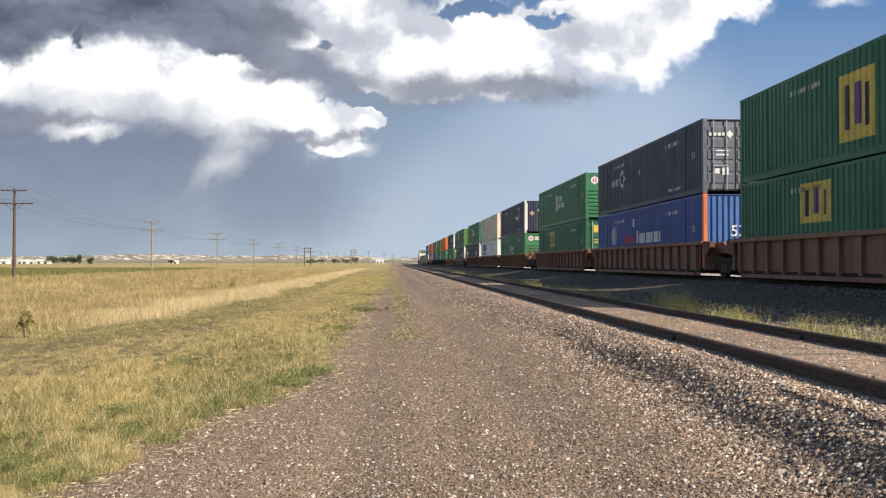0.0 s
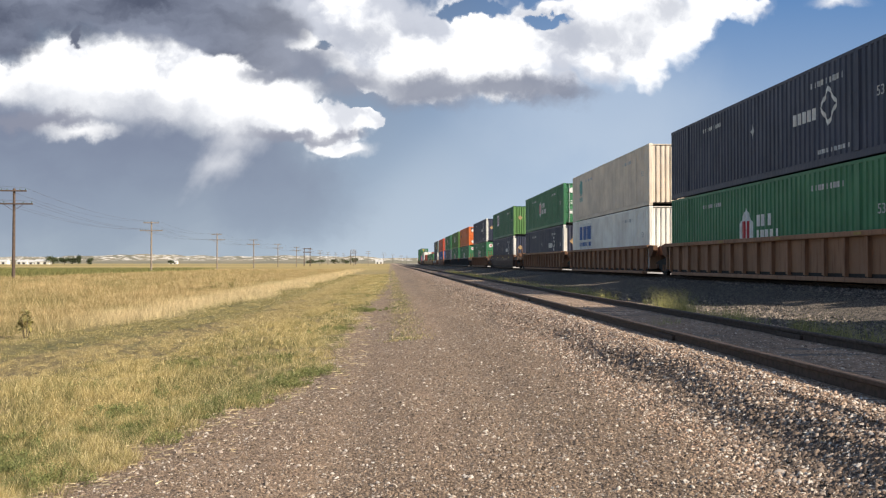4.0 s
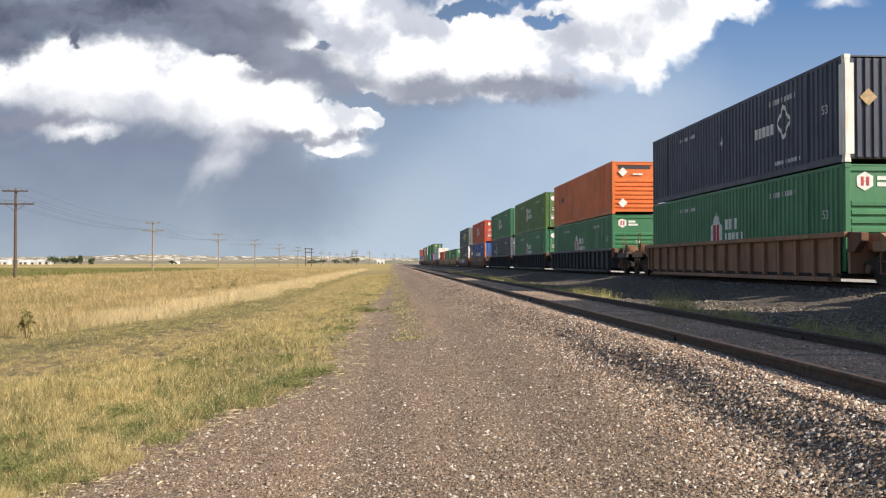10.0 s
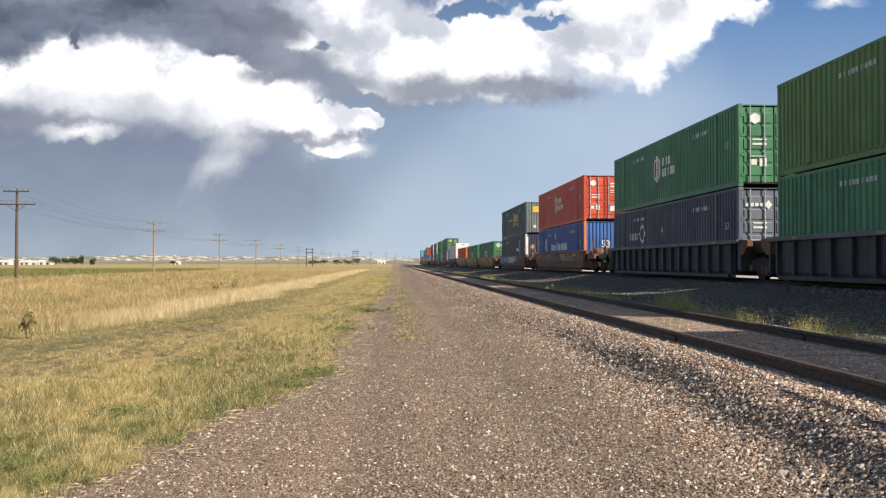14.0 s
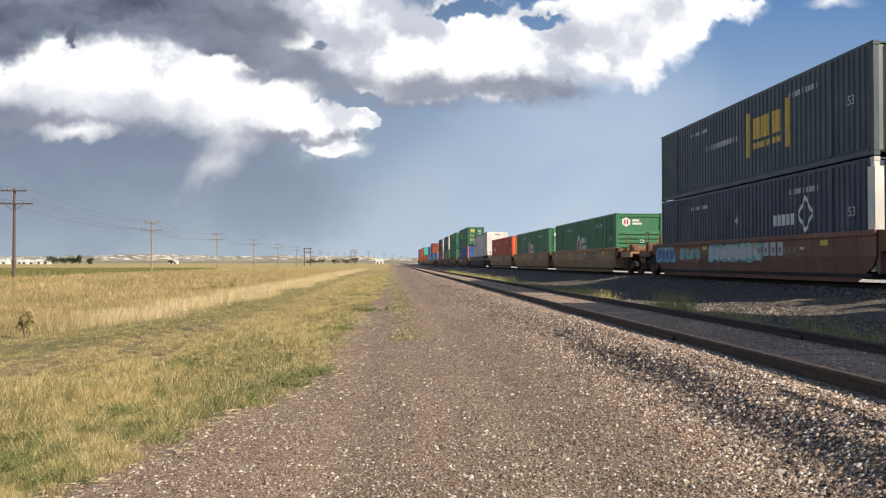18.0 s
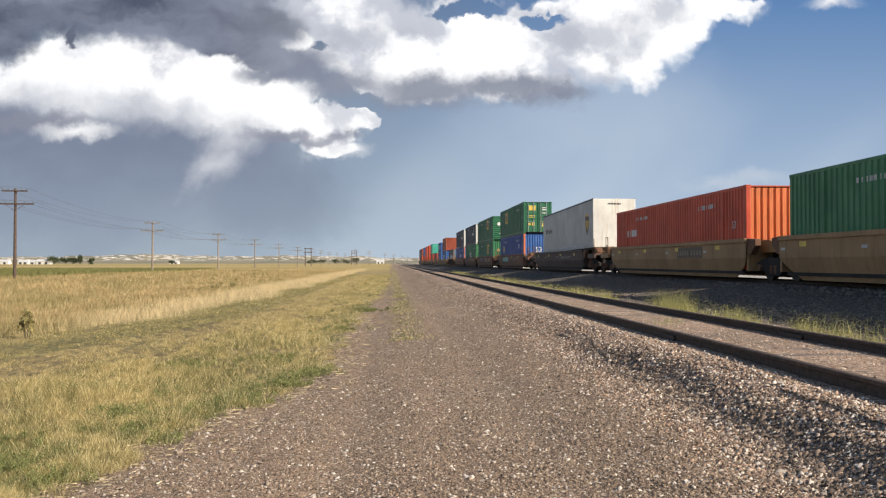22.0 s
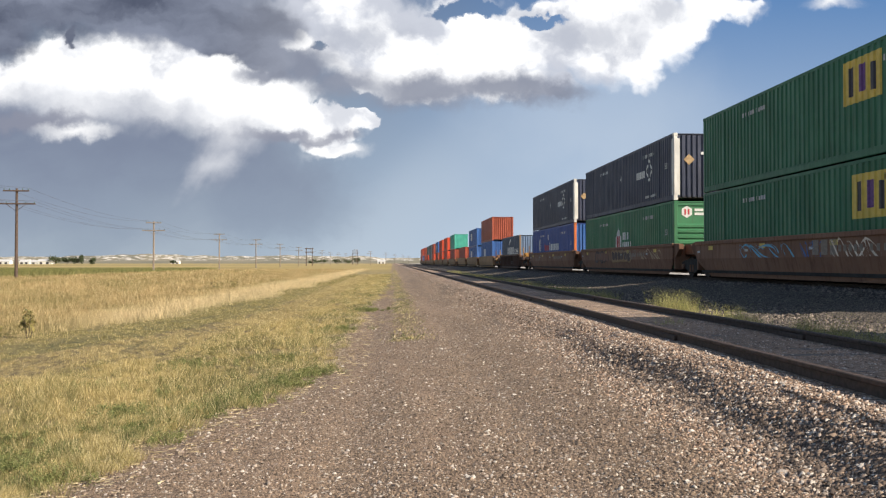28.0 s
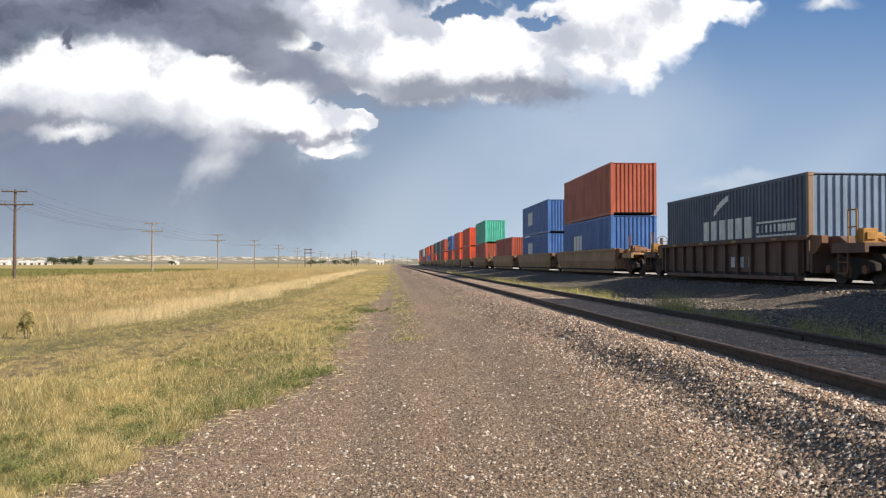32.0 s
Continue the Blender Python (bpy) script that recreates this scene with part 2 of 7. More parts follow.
# ---------------------------------------------------------------- sky with its clouds, far behind all else
def cloud_sky():
    """A wide piece of the sky's vault. Its own y axis is the middle of the view; u, w: ten times the tangents to the right and upwards."""
    m = bpy.data.materials.new("cloudy_sky")
    m.use_nodes = True
    m.node_tree.nodes.clear()
    t = Tree(m.node_tree)
    x, y, z = t.split(t.coord())
    u = t.math("MULTIPLY", t.math("DIVIDE", x, y), 10.0)
    w = t.math("MULTIPLY", t.math("DIVIDE", z, y), 10.0)
    p = t.join(u, w, 0.0)

    def warp(scale, amp, detail, shift):
        n = t.node("ShaderNodeTexNoise")
        t.put(t.vec("ADD", p, shift), n.inputs["Vector"])
        n.inputs["Scale"].default_value = scale
        n.inputs["Detail"].default_value = detail
        n.inputs["Roughness"].default_value = 0.6
        return t.vec("MULTIPLY", t.vec("SUBTRACT", n.outputs["Color"], (0.5, 0.5, 0.5)), (amp, amp, 0))

    def field(at, blobs):
        best = None
        for cu, cw, ru, rw in blobs:
            d = t.vec("LENGTH", t.vec("MULTIPLY_ADD", at, (1 / ru, 1 / rw, 0), (-cu / ru, -cw / rw, 0)))
            best = d if best is None else t.math("SMOOTH_MIN", best, d, 0.18)
        return best

    puff = t.vec("ADD", t.vec("ADD", p, warp(1.5, 0.5, 3, (3.1, 7.7, 0))), warp(4.5, 0.22, 10, (1.3, 0.2, 4)))
    soft = t.vec("ADD", p, warp(1.1, 0.8, 7, (8.2, 2.2, 1)))
    wisp = t.noise(t.vec("MULTIPLY", t.vec("ADD", soft, (4.4, 1.7, 2.0)), (0.7, 1.2, 1)), 1.5, 8, 0.55)
    fine = t.noise(t.vec("ADD", puff, (9.4, 3.7, 5.0)), 3.2, 8, 0.6)
    calm = t.noise(t.vec("ADD", soft, (2.4, 8.7, 5.0)), 1.0, 4, 0.5)

    # clear sky: deep blue above and to the right, pale over the horizon, leaden to the left
    height = t.ramp(w, -0.2, 3.1, 0, 1, smooth=False)
    clear = t.mix(height, (0.49, 0.60, 0.725), (0.115, 0.24, 0.48))
    leaden = t.mix(height, (0.35, 0.42, 0.50), (0.15, 0.195, 0.28))
    col = t.mix(t.ramp(t.math("ADD", u, t.math("MULTIPLY", w, -0.45)), -3.8, 1.6), leaden, clear)
    ray = t.noise(t.join(t.math("ADD", t.math("MULTIPLY", u, 0.75), t.math("MULTIPLY", w, -0.75)), 0.0, 3.0), 0.75, 1, 0.4)
    col = t.mix(t.math("MULTIPLY", t.ramp(ray, 0.42, 0.7), t.ramp(w, 2.4, 0.6, 0, 0.30)), col, (0.62, 0.69, 0.76))

    veil = t.ramp(t.vec("LENGTH", t.vec("MULTIPLY_ADD", soft, (1 / 1.9, 1 / 0.95, 0), (-1.9 / 1.9, -1.75 / 0.95, 0))), 1.15, 0.2, 0, 0.42)
    col = t.mix(veil, col, (0.56, 0.64, 0.74))
    scud = t.math("MULTIPLY", t.ramp(t.vec("LENGTH", t.vec("MULTIPLY_ADD", soft, (1 / 0.8, 1 / 0.14, 0), (-3.55 / 0.8, -0.86 / 0.14, 0))), 1.3, 0.3), t.ramp(wisp, 0.35, 0.6, 0, 0.4))
    col = t.mix(scud, col, (0.68, 0.72, 0.78))

    def feather(f, crisp, lazy):
        """Cover from a field: crisp where the cloud boils, lazy where it dissolves."""
        return t.mix(melt, t.ramp(f, *crisp), t.ramp(f, *lazy))

    def rough(f, n, amount):
        return t.math("ADD", f, t.math("MULTIPLY", t.math("SUBTRACT", n, 0.5), amount))

    melt = t.ramp(t.noise(t.vec("ADD", soft, (6.1, 0.4, 9.0)), 0.9, 3, 0.5), 0.38, 0.54)
    sink = t.math("SUBTRACT", t.math("MULTIPLY_ADD", u, -0.13, 1.27), w)
    low = t.math("MULTIPLY", t.ramp(sink, -0.15, 0.25), t.ramp(u, -1.7, -2.3))
    broad = t.noise(t.vec("MULTIPLY", t.vec("ADD", soft, (1.7, 5.1, 3.0)), (0.75, 1.25, 1)), 0.95, 5, 0.5)
    curls = t.noise(t.vec("ADD", puff, (3.4, 0.9, 7.0)), 1.9, 6, 0.5)

    # the great white cloud, brightest along its middle, dissolving downwards into rain
    hard = rough(field(puff, [(-4.55, 2.20, 0.65, 0.41), (-3.66, 2.22, 0.79, 0.50), (-2.84, 2.02, 0.75, 0.43), (-2.15, 1.75, 0.72, 0.36), (-1.54, 1.51, 0.58, 0.22), (-1.00, 1.57, 0.23, 0.12), (-5.10, 1.99, 0.75, 0.31), (-4.35, 1.72, 0.75, 0.31), (-3.32, 1.72, 0.96, 0.31), (-2.49, 1.55, 0.62, 0.27), (-1.30, 1.25, 0.32, 0.10)]), fine, 0.5)
    white = t.mix(t.ramp(t.math("ADD", t.math("MULTIPLY", calm, 0.6), t.math("MULTIPLY", curls, 0.5)), 0.43, 0.56), (0.70, 0.72, 0.78), (1.2, 1.2, 1.2))
    cover = t.mix(low, feather(hard, (1.05, 0.90), (1.22, 0.72)), t.ramp(rough(hard, wisp, 0.8), 1.5, 0.35))
    col = t.mix(cover, col, white)
    grey = rough(field(soft, [(-4.62, 1.86, 0.75, 0.27), (-3.80, 1.79, 0.69, 0.27), (-5.10, 1.72, 0.69, 0.21), (-3.11, 1.65, 0.41, 0.27)]), curls, 1.3)
    col = t.mix(t.ramp(grey, 1.35, 0.1, 0, 0.45), col, (0.52, 0.55, 0.63))
    rain = rough(field(soft, [(-4.96, 0.86, 2.06, 0.79), (-3.66, 1.02, 1.13, 0.60), (-5.58, 1.48, 1.03, 0.29), (-2.60, 1.03, 0.75, 0.47), (-2.15, 0.66, 0.96, 0.48), (-4.14, 1.14, 1.03, 0.36), (-3.3, 1.25, 0.45, 0.22)]), wisp, 1.1)
    col = t.mix(t.ramp(rain, 1.65, 0.45, 0, 0.97), col, t.mix(t.ramp(t.math("ADD", w, t.math("MULTIPLY", wisp, 0.9)), 0.5, 2.2), (0.285, 0.345, 0.44), (0.195, 0.23, 0.325)))
    lean = t.join(t.math("ADD", u, t.math("MULTIPLY", w, -0.62)), w, 0.0)
    streak = t.noise(t.vec("MULTIPLY", lean, (4.0, 0.4, 1)), 1.0, 4, 0.6)
    shaft = rough(field(t.vec("ADD", lean, warp(1.0, 0.9, 5, (5, 5, 5))), [(-3.39, 1.39, 0.33, 0.29), (-3.41, 1.03, 0.26, 0.32)]), streak, 0.8)
    col = t.mix(t.ramp(shaft, 1.6, -0.1, 0, 0.66), col, (0.80, 0.81, 0.85))
    hollow = rough(field(soft, [(-1.84, 1.37, 0.62, 0.10), (-4.96, 1.55, 0.82, 0.12), (-1.43, 1.34, 0.41, 0.08)]), fine, 0.9)
    col = t.mix(t.ramp(hollow, 1.35, 0.35, 0, 0.8), col, (0.27, 0.285, 0.36))
    smear = rough(field(soft, [(-4.38, 1.41, 0.55, 0.12), (-1.18, 1.17, 0.41, 0.10), (4.75, 3.0, 0.42, 0.14)]), wisp, 0.9)
    col = t.mix(t.ramp(smear, 1.25, -0.1, 0, 0.95), col, (0.98, 0.98, 0.99))

    upper = rough(rough(field(puff, [(-0.99, 2.68, 0.96, 0.41), (-0.16, 2.54, 1.03, 0.55), (0.80, 2.51, 1.03, 0.51), (1.82, 2.61, 0.96, 0.55), (2.65, 2.68, 0.45, 0.45), (-0.58, 2.27, 0.82, 0.31), (-1.26, 2.95, 0.96, 0.27), (2.44, 2.23, 0.26, 0.21), (3.35, 2.97, 0.52, 0.17), (2.95, 2.72, 0.35, 0.22), (-0.16, 2.08, 1.03, 0.25), (1.00, 2.01, 0.72, 0.16)]), fine, 0.5), curls, 0.9)
    belly = rough(field(soft, [(-1.12, 2.03, 0.58, 0.23), (-0.16, 1.94, 0.96, 0.21), (0.80, 1.93, 0.86, 0.18), (1.41, 1.94, 0.41, 0.12), (-1.64, 2.27, 0.38, 0.21), (-2.08, 2.13, 0.41, 0.14)]), wisp, 0.7)
    gap = rough(field(puff, [(0.38, 2.94, 0.51, 0.11), (1.21, 2.73, 0.27, 0.07), (-1.47, 2.49, 0.11, 0.07)]), fine, 1.6)
    hazy = t.math("MULTIPLY", t.ramp(u, 1.3, 2.6), t.ramp(w, 2.75, 2.2))
    mask = t.mix(hazy, feather(upper, (1.06, 0.88), (1.30, 0.66)), t.ramp(upper, 1.34, 0.62))
    mask = t.math("MULTIPLY", mask, t.ramp(gap, 0.8, 1.2))
    white = t.mix(t.ramp(t.math("ADD", t.math("MULTIPLY", broad, 0.75), t.math("MULTIPLY", curls, 0.35)), 0.45, 0.60), (0.60, 0.63, 0.71), (1.2, 1.2, 1.2))
    white = t.mix(t.ramp(fine, 0.62, 0.40, 0, 0.14), white, (0.55, 0.57, 0.65))
    shade = rough(rough(field(soft, [(1.96, 2.63, 0.86, 0.29), (1.21, 2.85, 0.51, 0.17), (-0.92, 2.60, 0.65, 0.19), (2.71, 2.89, 0.41, 0.21)]), curls, 1.4), fine, 0.6)
    white = t.mix(t.ramp(shade, 1.3, 0.3, 0, 0.75), white, (0.48, 0.51, 0.59))
    col = t.mix(mask, col, white)
    col = t.mix(t.ramp(belly, 1.5, 0.3, 0, 0.93), col, t.mix(wisp, (0.19, 0.21, 0.285), (0.33, 0.36, 0.44)))
    spark = rough(field(puff, [(-1.78, 2.51, 0.26, 0.12)]), fine, 0.8)
    col = t.mix(feather(spark, (1.05, 0.75), (1.2, 0.6)), col, (1.1, 1.1, 1.1))
    shelf = rough(rough(field(puff, [(-4.69, 2.99, 1.58, 0.36), (-3.32, 2.85, 1.37, 0.36), (-2.56, 2.56, 0.65, 0.31), (-2.15, 2.68, 0.48, 0.34), (-5.37, 2.61, 0.51, 0.33), (-4.43, 2.60, 0.08, 0.12), (-2.15, 2.30, 0.38, 0.21)]), wisp, 0.5), curls, 0.4)
    banks = t.noise(t.vec("MULTIPLY", t.vec("ADD", soft, (7.7, 2.1, 1.0)), (0.55, 1.35, 1)), 1.0, 5, 0.5)
    dark = t.mix(t.ramp(banks, 0.36, 0.64), (0.085, 0.10, 0.15), (0.25, 0.28, 0.365))
    dark = t.mix(t.ramp(u, -3.2, -1.6, 0, 0.45), dark, (0.40, 0.425, 0.50))
    col = t.mix(feather(shelf, (1.16, 0.80), (1.34, 0.55)), col, dark)

    glow = t.node("ShaderNodeEmission")
    t.put(col, glow.inputs[0])
    glow.inputs[1].default_value = 1.05
    clear_out = t.node("ShaderNodeBsdfTransparent")
    rim = t.math("MULTIPLY", t.math("MULTIPLY", t.ramp(t.math("ABSOLUTE", u), 11.0, 7.5), t.ramp(w, 7.5, 4.5)), 1.0)
    both = t.node("ShaderNodeMixShader")
    t.put(rim, both.inputs[0])
    t.put(clear_out.outputs[0], both.inputs[1])
    t.put(glow.outputs[0], both.inputs[2])
    out = t.node("ShaderNodeOutputMaterial")
    t.put(both.outputs[0], out.inputs[0])
    m.cycles.emission_sampling = "NONE"
    rows = []
    for i in range(25):
        el = radians(-6 + 46 * i / 24)
        rows.append([(4600 * math.cos(el) * math.sin(a), 4600 * math.cos(el) * math.cos(a), 4600 * math.sin(el)) for a in [radians(-52 + 104 * j / 48) for j in range(49)]])
    vault = thing("sky_backdrop", "bright cumulus and rain clouds in a blue sky", "sky", kind="structure", data=Solid().sheet(rows).mesh("sky_backdrop", m, smooth=True))
    vault.location = EYE
    return vault


SKY = cloud_sky()


# ---------------------------------------------------------------- the ground
RAIL_Z = 0.97          # top of the main line's rails
SIDE_Z = 0.765         # top of the siding's rails
TRACK_X = 13.345       # middle of the main line
SIDE_X = 4.01          # middle of the siding
BEND_Y, BEND_R = 350.0, 350.0


def smooth01(a, b, v):
    k = min(1, max(0, (v - a) / (b - a)))
    return k * k * (3 - 2 * k)


PROFILE = [(-5000, -0.10), (-60, -0.10), (-9, -0.06), (-2.2, -0.02), (-1.0, 0.03), (0.5, 0.14), (1.5, 0.26), (2.1, 0.335), (2.35, 0.375), (2.5, 0.425), (2.72, 0.555), (2.95, 0.645), (3.05, 0.655), (5.1, 0.665), (5.6, 0.62), (6.6, 0.48),
           (8.3, 0.42), (9.2, 0.5), (11.3, 0.80), (15.4, 0.80), (17.2, 0.35), (19, 0.05), (60, -0.1), (5000, -0.1)]


def ground_z(x, y):
    if 1.2 < x < 3.2 and 0 < y < 80:
        # the bank's foot wanders
        x += (0.22 * noise.noise((y * 0.35, 2.0, 4.0)) + 0.07 * noise.noise((y * 1.3, x, 6.0))) * smooth01(1.2, 1.9, x) * smooth01(3.2, 2.9, x)
    for (a, za), (b, zb) in zip(PROFILE, PROFILE[1:]):
        if x <= b:
            z = za + (zb - za) * (x - a) / (b - a)
            break
    if 2.1 < x < 2.95 and y > 0:
        # the bank's face slackens further on
        even = 0.335 + 0.31 * (x - 2.1) / 0.85
        z += (even - z) * min(1, max(0, 0.85 * smooth01(8, 17, y) + 0.7 * noise.noise((y * 0.6, 9.0, 1.0)) * smooth01(5, 8, y)))
    if y < 200 and -40 < x < 12:
        near = 1 / (1 + (y / 40.0) ** 2)
        lump = noise.noise((x * 0.5, y * 0.35, 3.0)) * 0.05 + noise.noise((x * 2.2, y * 1.6, 9.0)) * 0.018
        if 2.9 < x < 5.2:
            lump *= 0.3
        if x < -1.5:
            lump *= 1.6
        z += lump * near
        z -= 0.035 * math.exp(-((x + 0.35) / 0.3) ** 2) + 0.03 * math.exp(-((x - 1.15) / 0.3) ** 2)
    return z


def steps(points):
    out = []
    for a, b, d in points:
        n = max(1, round((b - a) / d))
        out += [a + (b - a) * i / n for i in range(n)]
    return out + [points[-1][1]]


def grass_edge(y):
    """Where the mown verge gives way to the track of gravel."""
    return -2.55 + 1.5 * smooth01(4, 13, y) + 0.75 * smooth01(12, 60, y) + 0.18 * noise.noise((y * 0.45, 5.0, 0.0)) * (1 + y * 0.01)


def rut_line(y):
    """The far wheel mark of the mower, where the olive swath begins."""
    return -6.9 + 2.7 * smooth01(8, 26, y)


def ground_material():
    m, t, bsdf = material("prairie_ground")
    p = t.position()
    x, y, z = t.split(p)
    mid = t.noise(p, 0.9, 5, 0.6)
    fine = t.noise(p, 14.0, 5, 0.7)

    def cells(scale):
        cell = t.node("ShaderNodeTexVoronoi")
        t.put(t.vec("ADD", p, t.vec("MULTIPLY", t.join(fine, mid, 0.0), (0.03, 0.03, 0.0))), cell.inputs["Vector"])
        cell.inputs["Scale"].default_value = scale
        return t.split(cell.outputs["Color"])[0], cell.outputs["Distance"]
    grit, grit_gap = cells(78.0)
    pebble, pebble_gap = cells(34.0)
    # gravel: brown-grey fines packed with grit, pale and dark pebbles
    grav = t.mix(t.ramp(grit, 0.05, 0.95, smooth=False), (0.132, 0.092, 0.064), (0.43, 0.312, 0.215))
    grav = t.mix(t.ramp(fine, 0.3, 0.7, 0, 0.4), grav, (0.31, 0.22, 0.15))
    grav = t.mix(t.ramp(pebble, 0.93, 0.99, 0, 0.7), grav, (0.60, 0.53, 0.45))
    grav = t.mix(t.ramp(pebble, 0.25, 0.05, 0, 0.75), grav, (0.095, 0.076, 0.062))
    grav = t.mix(t.ramp(mid, 0.45, 0.75, 0, 0.35), grav, (0.32, 0.24, 0.178))
    ruts = t.noise(t.vec("MULTIPLY", p, (1.0, 0.10, 1.0)), 1.3, 4, 0.55)
    grav = t.mix(t.ramp(ruts, 0.50, 0.68, 0, 0.45), grav, (0.38, 0.265, 0.185))
    grav = t.mix(t.ramp(ruts, 0.46, 0.30, 0, 0.40), grav, (0.17, 0.137, 0.112))
    # verge: dead thatch under the blades, olive beyond the mower's mark, ruts of bare earth
    streaks = t.noise(t.vec("MULTIPLY", p, (1.0, 0.22, 1.0)), 0.9, 5, 0.6)
    weave = t.noise(t.vec("MULTIPLY", p, (1.0, 0.45, 1.0)), 7.0, 5, 0.7)
    wob = t.math("MULTIPLY", t.math("SUBTRACT", mid, 0.5), 1.3)
    rut = t.math("ADD", t.math("SUBTRACT", x, t.ramp(y, 8.0, 26.0, -6.9, -4.2)), wob)
    straw = t.mix(t.ramp(weave, 0.35, 0.68), (0.10, 0.08, 0.036), (0.36, 0.28, 0.13))
    straw = t.mix(t.ramp(streaks, 0.5, 0.66, 0, 0.55), straw, (0.15, 0.145, 0.05))
    olive = t.mix(t.ramp(weave, 0.35, 0.68), (0.085, 0.083, 0.03), (0.26, 0.225, 0.09))
    straw = t.mix(t.ramp(rut, 0.15, -0.25), straw, olive)
    bare = t.math("MULTIPLY", t.ramp(t.math("ABSOLUTE", rut), 0.34, 0.08), t.ramp(streaks, 0.42, 0.56))
    straw = t.mix(t.math("MULTIPLY", bare, 0.5), straw, (0.115, 0.085, 0.05))
    straw = t.mix(t.ramp(y, 30.0, 75.0, 0, 0.75), straw, t.mix(t.ramp(streaks, 0.4, 0.6), (0.27, 0.22, 0.095), (0.40, 0.32, 0.15)))
    dry = t.mix(t.ramp(streaks, 0.35, 0.65), (0.42, 0.315, 0.155), (0.25, 0.20, 0.09))
    # fields far off, in long strips across the view
    far = t.noise(t.vec("MULTIPLY", p, (0.0016, 0.017, 0.0)), 1.0, 4, 0.6)
    fields = t.mix(t.ramp(far, 0.36, 0.62), (0.24, 0.20, 0.07), (0.48, 0.355, 0.14))
    wave = t.math("MULTIPLY", t.math("SUBTRACT", mid, 0.5), 3.0)
    grass = t.mix(t.ramp(t.math("ADD", x, wave), -6.2, -8.4), straw, dry)
    grass = t.mix(t.ramp(y, 90.0, 230.0), grass, fields)
    edge = t.math("ADD", x, t.math("MULTIPLY", t.math("SUBTRACT", mid, 0.5), 0.9))
    line = t.math("ADD", t.ramp(y, 4.0, 13.0, -2.45, -0.95), t.ramp(y, 12.0, 60.0, 0.0, 0.75))
    col = t.mix(t.ramp(t.math("SUBTRACT", edge, line), -0.28, 0.22), grass, grav)
    # a strip of grass between the wheel tracks further on
    strip = t.math("MULTIPLY", t.ramp(t.math("ABSOLUTE", t.math("SUBTRACT", edge, 0.35)), 0.42, 0.12), t.ramp(y, 15.0, 22.0))
    col = t.mix(t.math("MULTIPLY", strip, 0.5), col, straw)
    shelf = t.math("MULTIPLY", t.ramp(edge, 2.3, 2.8), t.ramp(edge, 6.9, 6.2))
    sandy = t.mix(t.ramp(grit, 0.05, 0.95, smooth=False), (0.19, 0.127, 0.088), (0.66, 0.465, 0.325))
    sandy = t.mix(t.ramp(pebble, 0.84, 0.99), sandy, (0.72, 0.65, 0.57))
    sandy = t.mix(t.ramp(pebble, 0.24, 0.05, 0, 0.85), sandy, (0.085, 0.066, 0.054))
    # between the rails: silted earth with grey stony patches
    silt = t.mix(t.ramp(fine, 0.35, 0.65), (0.20, 0.142, 0.105), (0.47, 0.345, 0.255))
    silt = t.mix(t.ramp(mid, 0.44, 0.62), silt, sandy)
    silt = t.mix(t.ramp(t.noise(p, 0.55, 4, 0.6), 0.5, 0.66, 0, 0.45), silt, (0.16, 0.13, 0.105))
    between = t.math("MULTIPLY", t.ramp(edge, 3.15, 3.4), t.ramp(edge, 4.85, 4.6))
    sandy = t.mix(between, sandy, silt)
    col = t.mix(shelf, col, sandy)
    cinder = t.mix(t.ramp(pebble, 0.45, 0.95), (0.042, 0.036, 0.031), (0.31, 0.258, 0.206))
    col = t.mix(t.ramp(edge, 5.6, 6.4), col, cinder)
    # beyond the railway a broad belt of pale grey ground, then the prairie goes on
    col = t.mix(t.ramp(x, 16.5, 18.0), col, t.mix(t.ramp(fine, 0.3, 0.7), (0.36, 0.34, 0.31), (0.50, 0.47, 0.43)))
    col = t.mix(t.ramp(t.math("ADD", x, wave), 70.0, 90.0), col, t.mix(t.ramp(y, 90.0, 230.0), dry, fields))
    t.put(col, bsdf.inputs["Base Color"])
    bsdf.inputs["Roughness"].default_value = 0.95
    h = t.math("ADD", t.math("MULTIPLY", fine, 0.5), t.math("SUBTRACT", t.math("MULTIPLY", pebble, 0.35), t.math("ADD", t.math("MULTIPLY", grit_gap, 0.5), t.math("MULTIPLY", pebble_gap, 0.7))))
    t.put(t.bump(h, 0.9, 0.03), bsdf.inputs["Normal"])
    return m


def make_ground():
    xs = steps([(-4200, -800, 340), (-800, -120, 68), (-120, -40, 8), (-40, -12, 1.4), (-12, -3.5, 0.4), (-3.5, 3.2, 0.13), (3.2, 12, 0.3), (12, 20, 0.6), (20, 60, 8), (60, 800, 74), (800, 4200, 340)])
    ys = steps([(-400, -20, 40), (-20, 3, 2), (3, 14, 0.14), (14, 30, 0.35), (30, 80, 1.5), (80, 200, 8), (200, 800, 60), (800, 4500, 370)])
    rows = [[(x, y, ground_z(x, y)) for x in xs] for y in ys]
    thing("ground", "brown gravel track, mown straw-coloured verge and flat prairie fields", "ground", kind="structure", data=Solid().sheet(rows).mesh("ground", ground_material(), smooth=True))


make_ground()


def along(p):
    """Place and heading (degrees) on the main line, p metres along it."""
    if p < BEND_Y:
        return TRACK_X, p, 0.0
    a = (p - BEND_Y) / BEND_R
    return TRACK_X + BEND_R * (1 - math.cos(a)), BEND_Y + BEND_R * math.sin(a), -math.degrees(a)


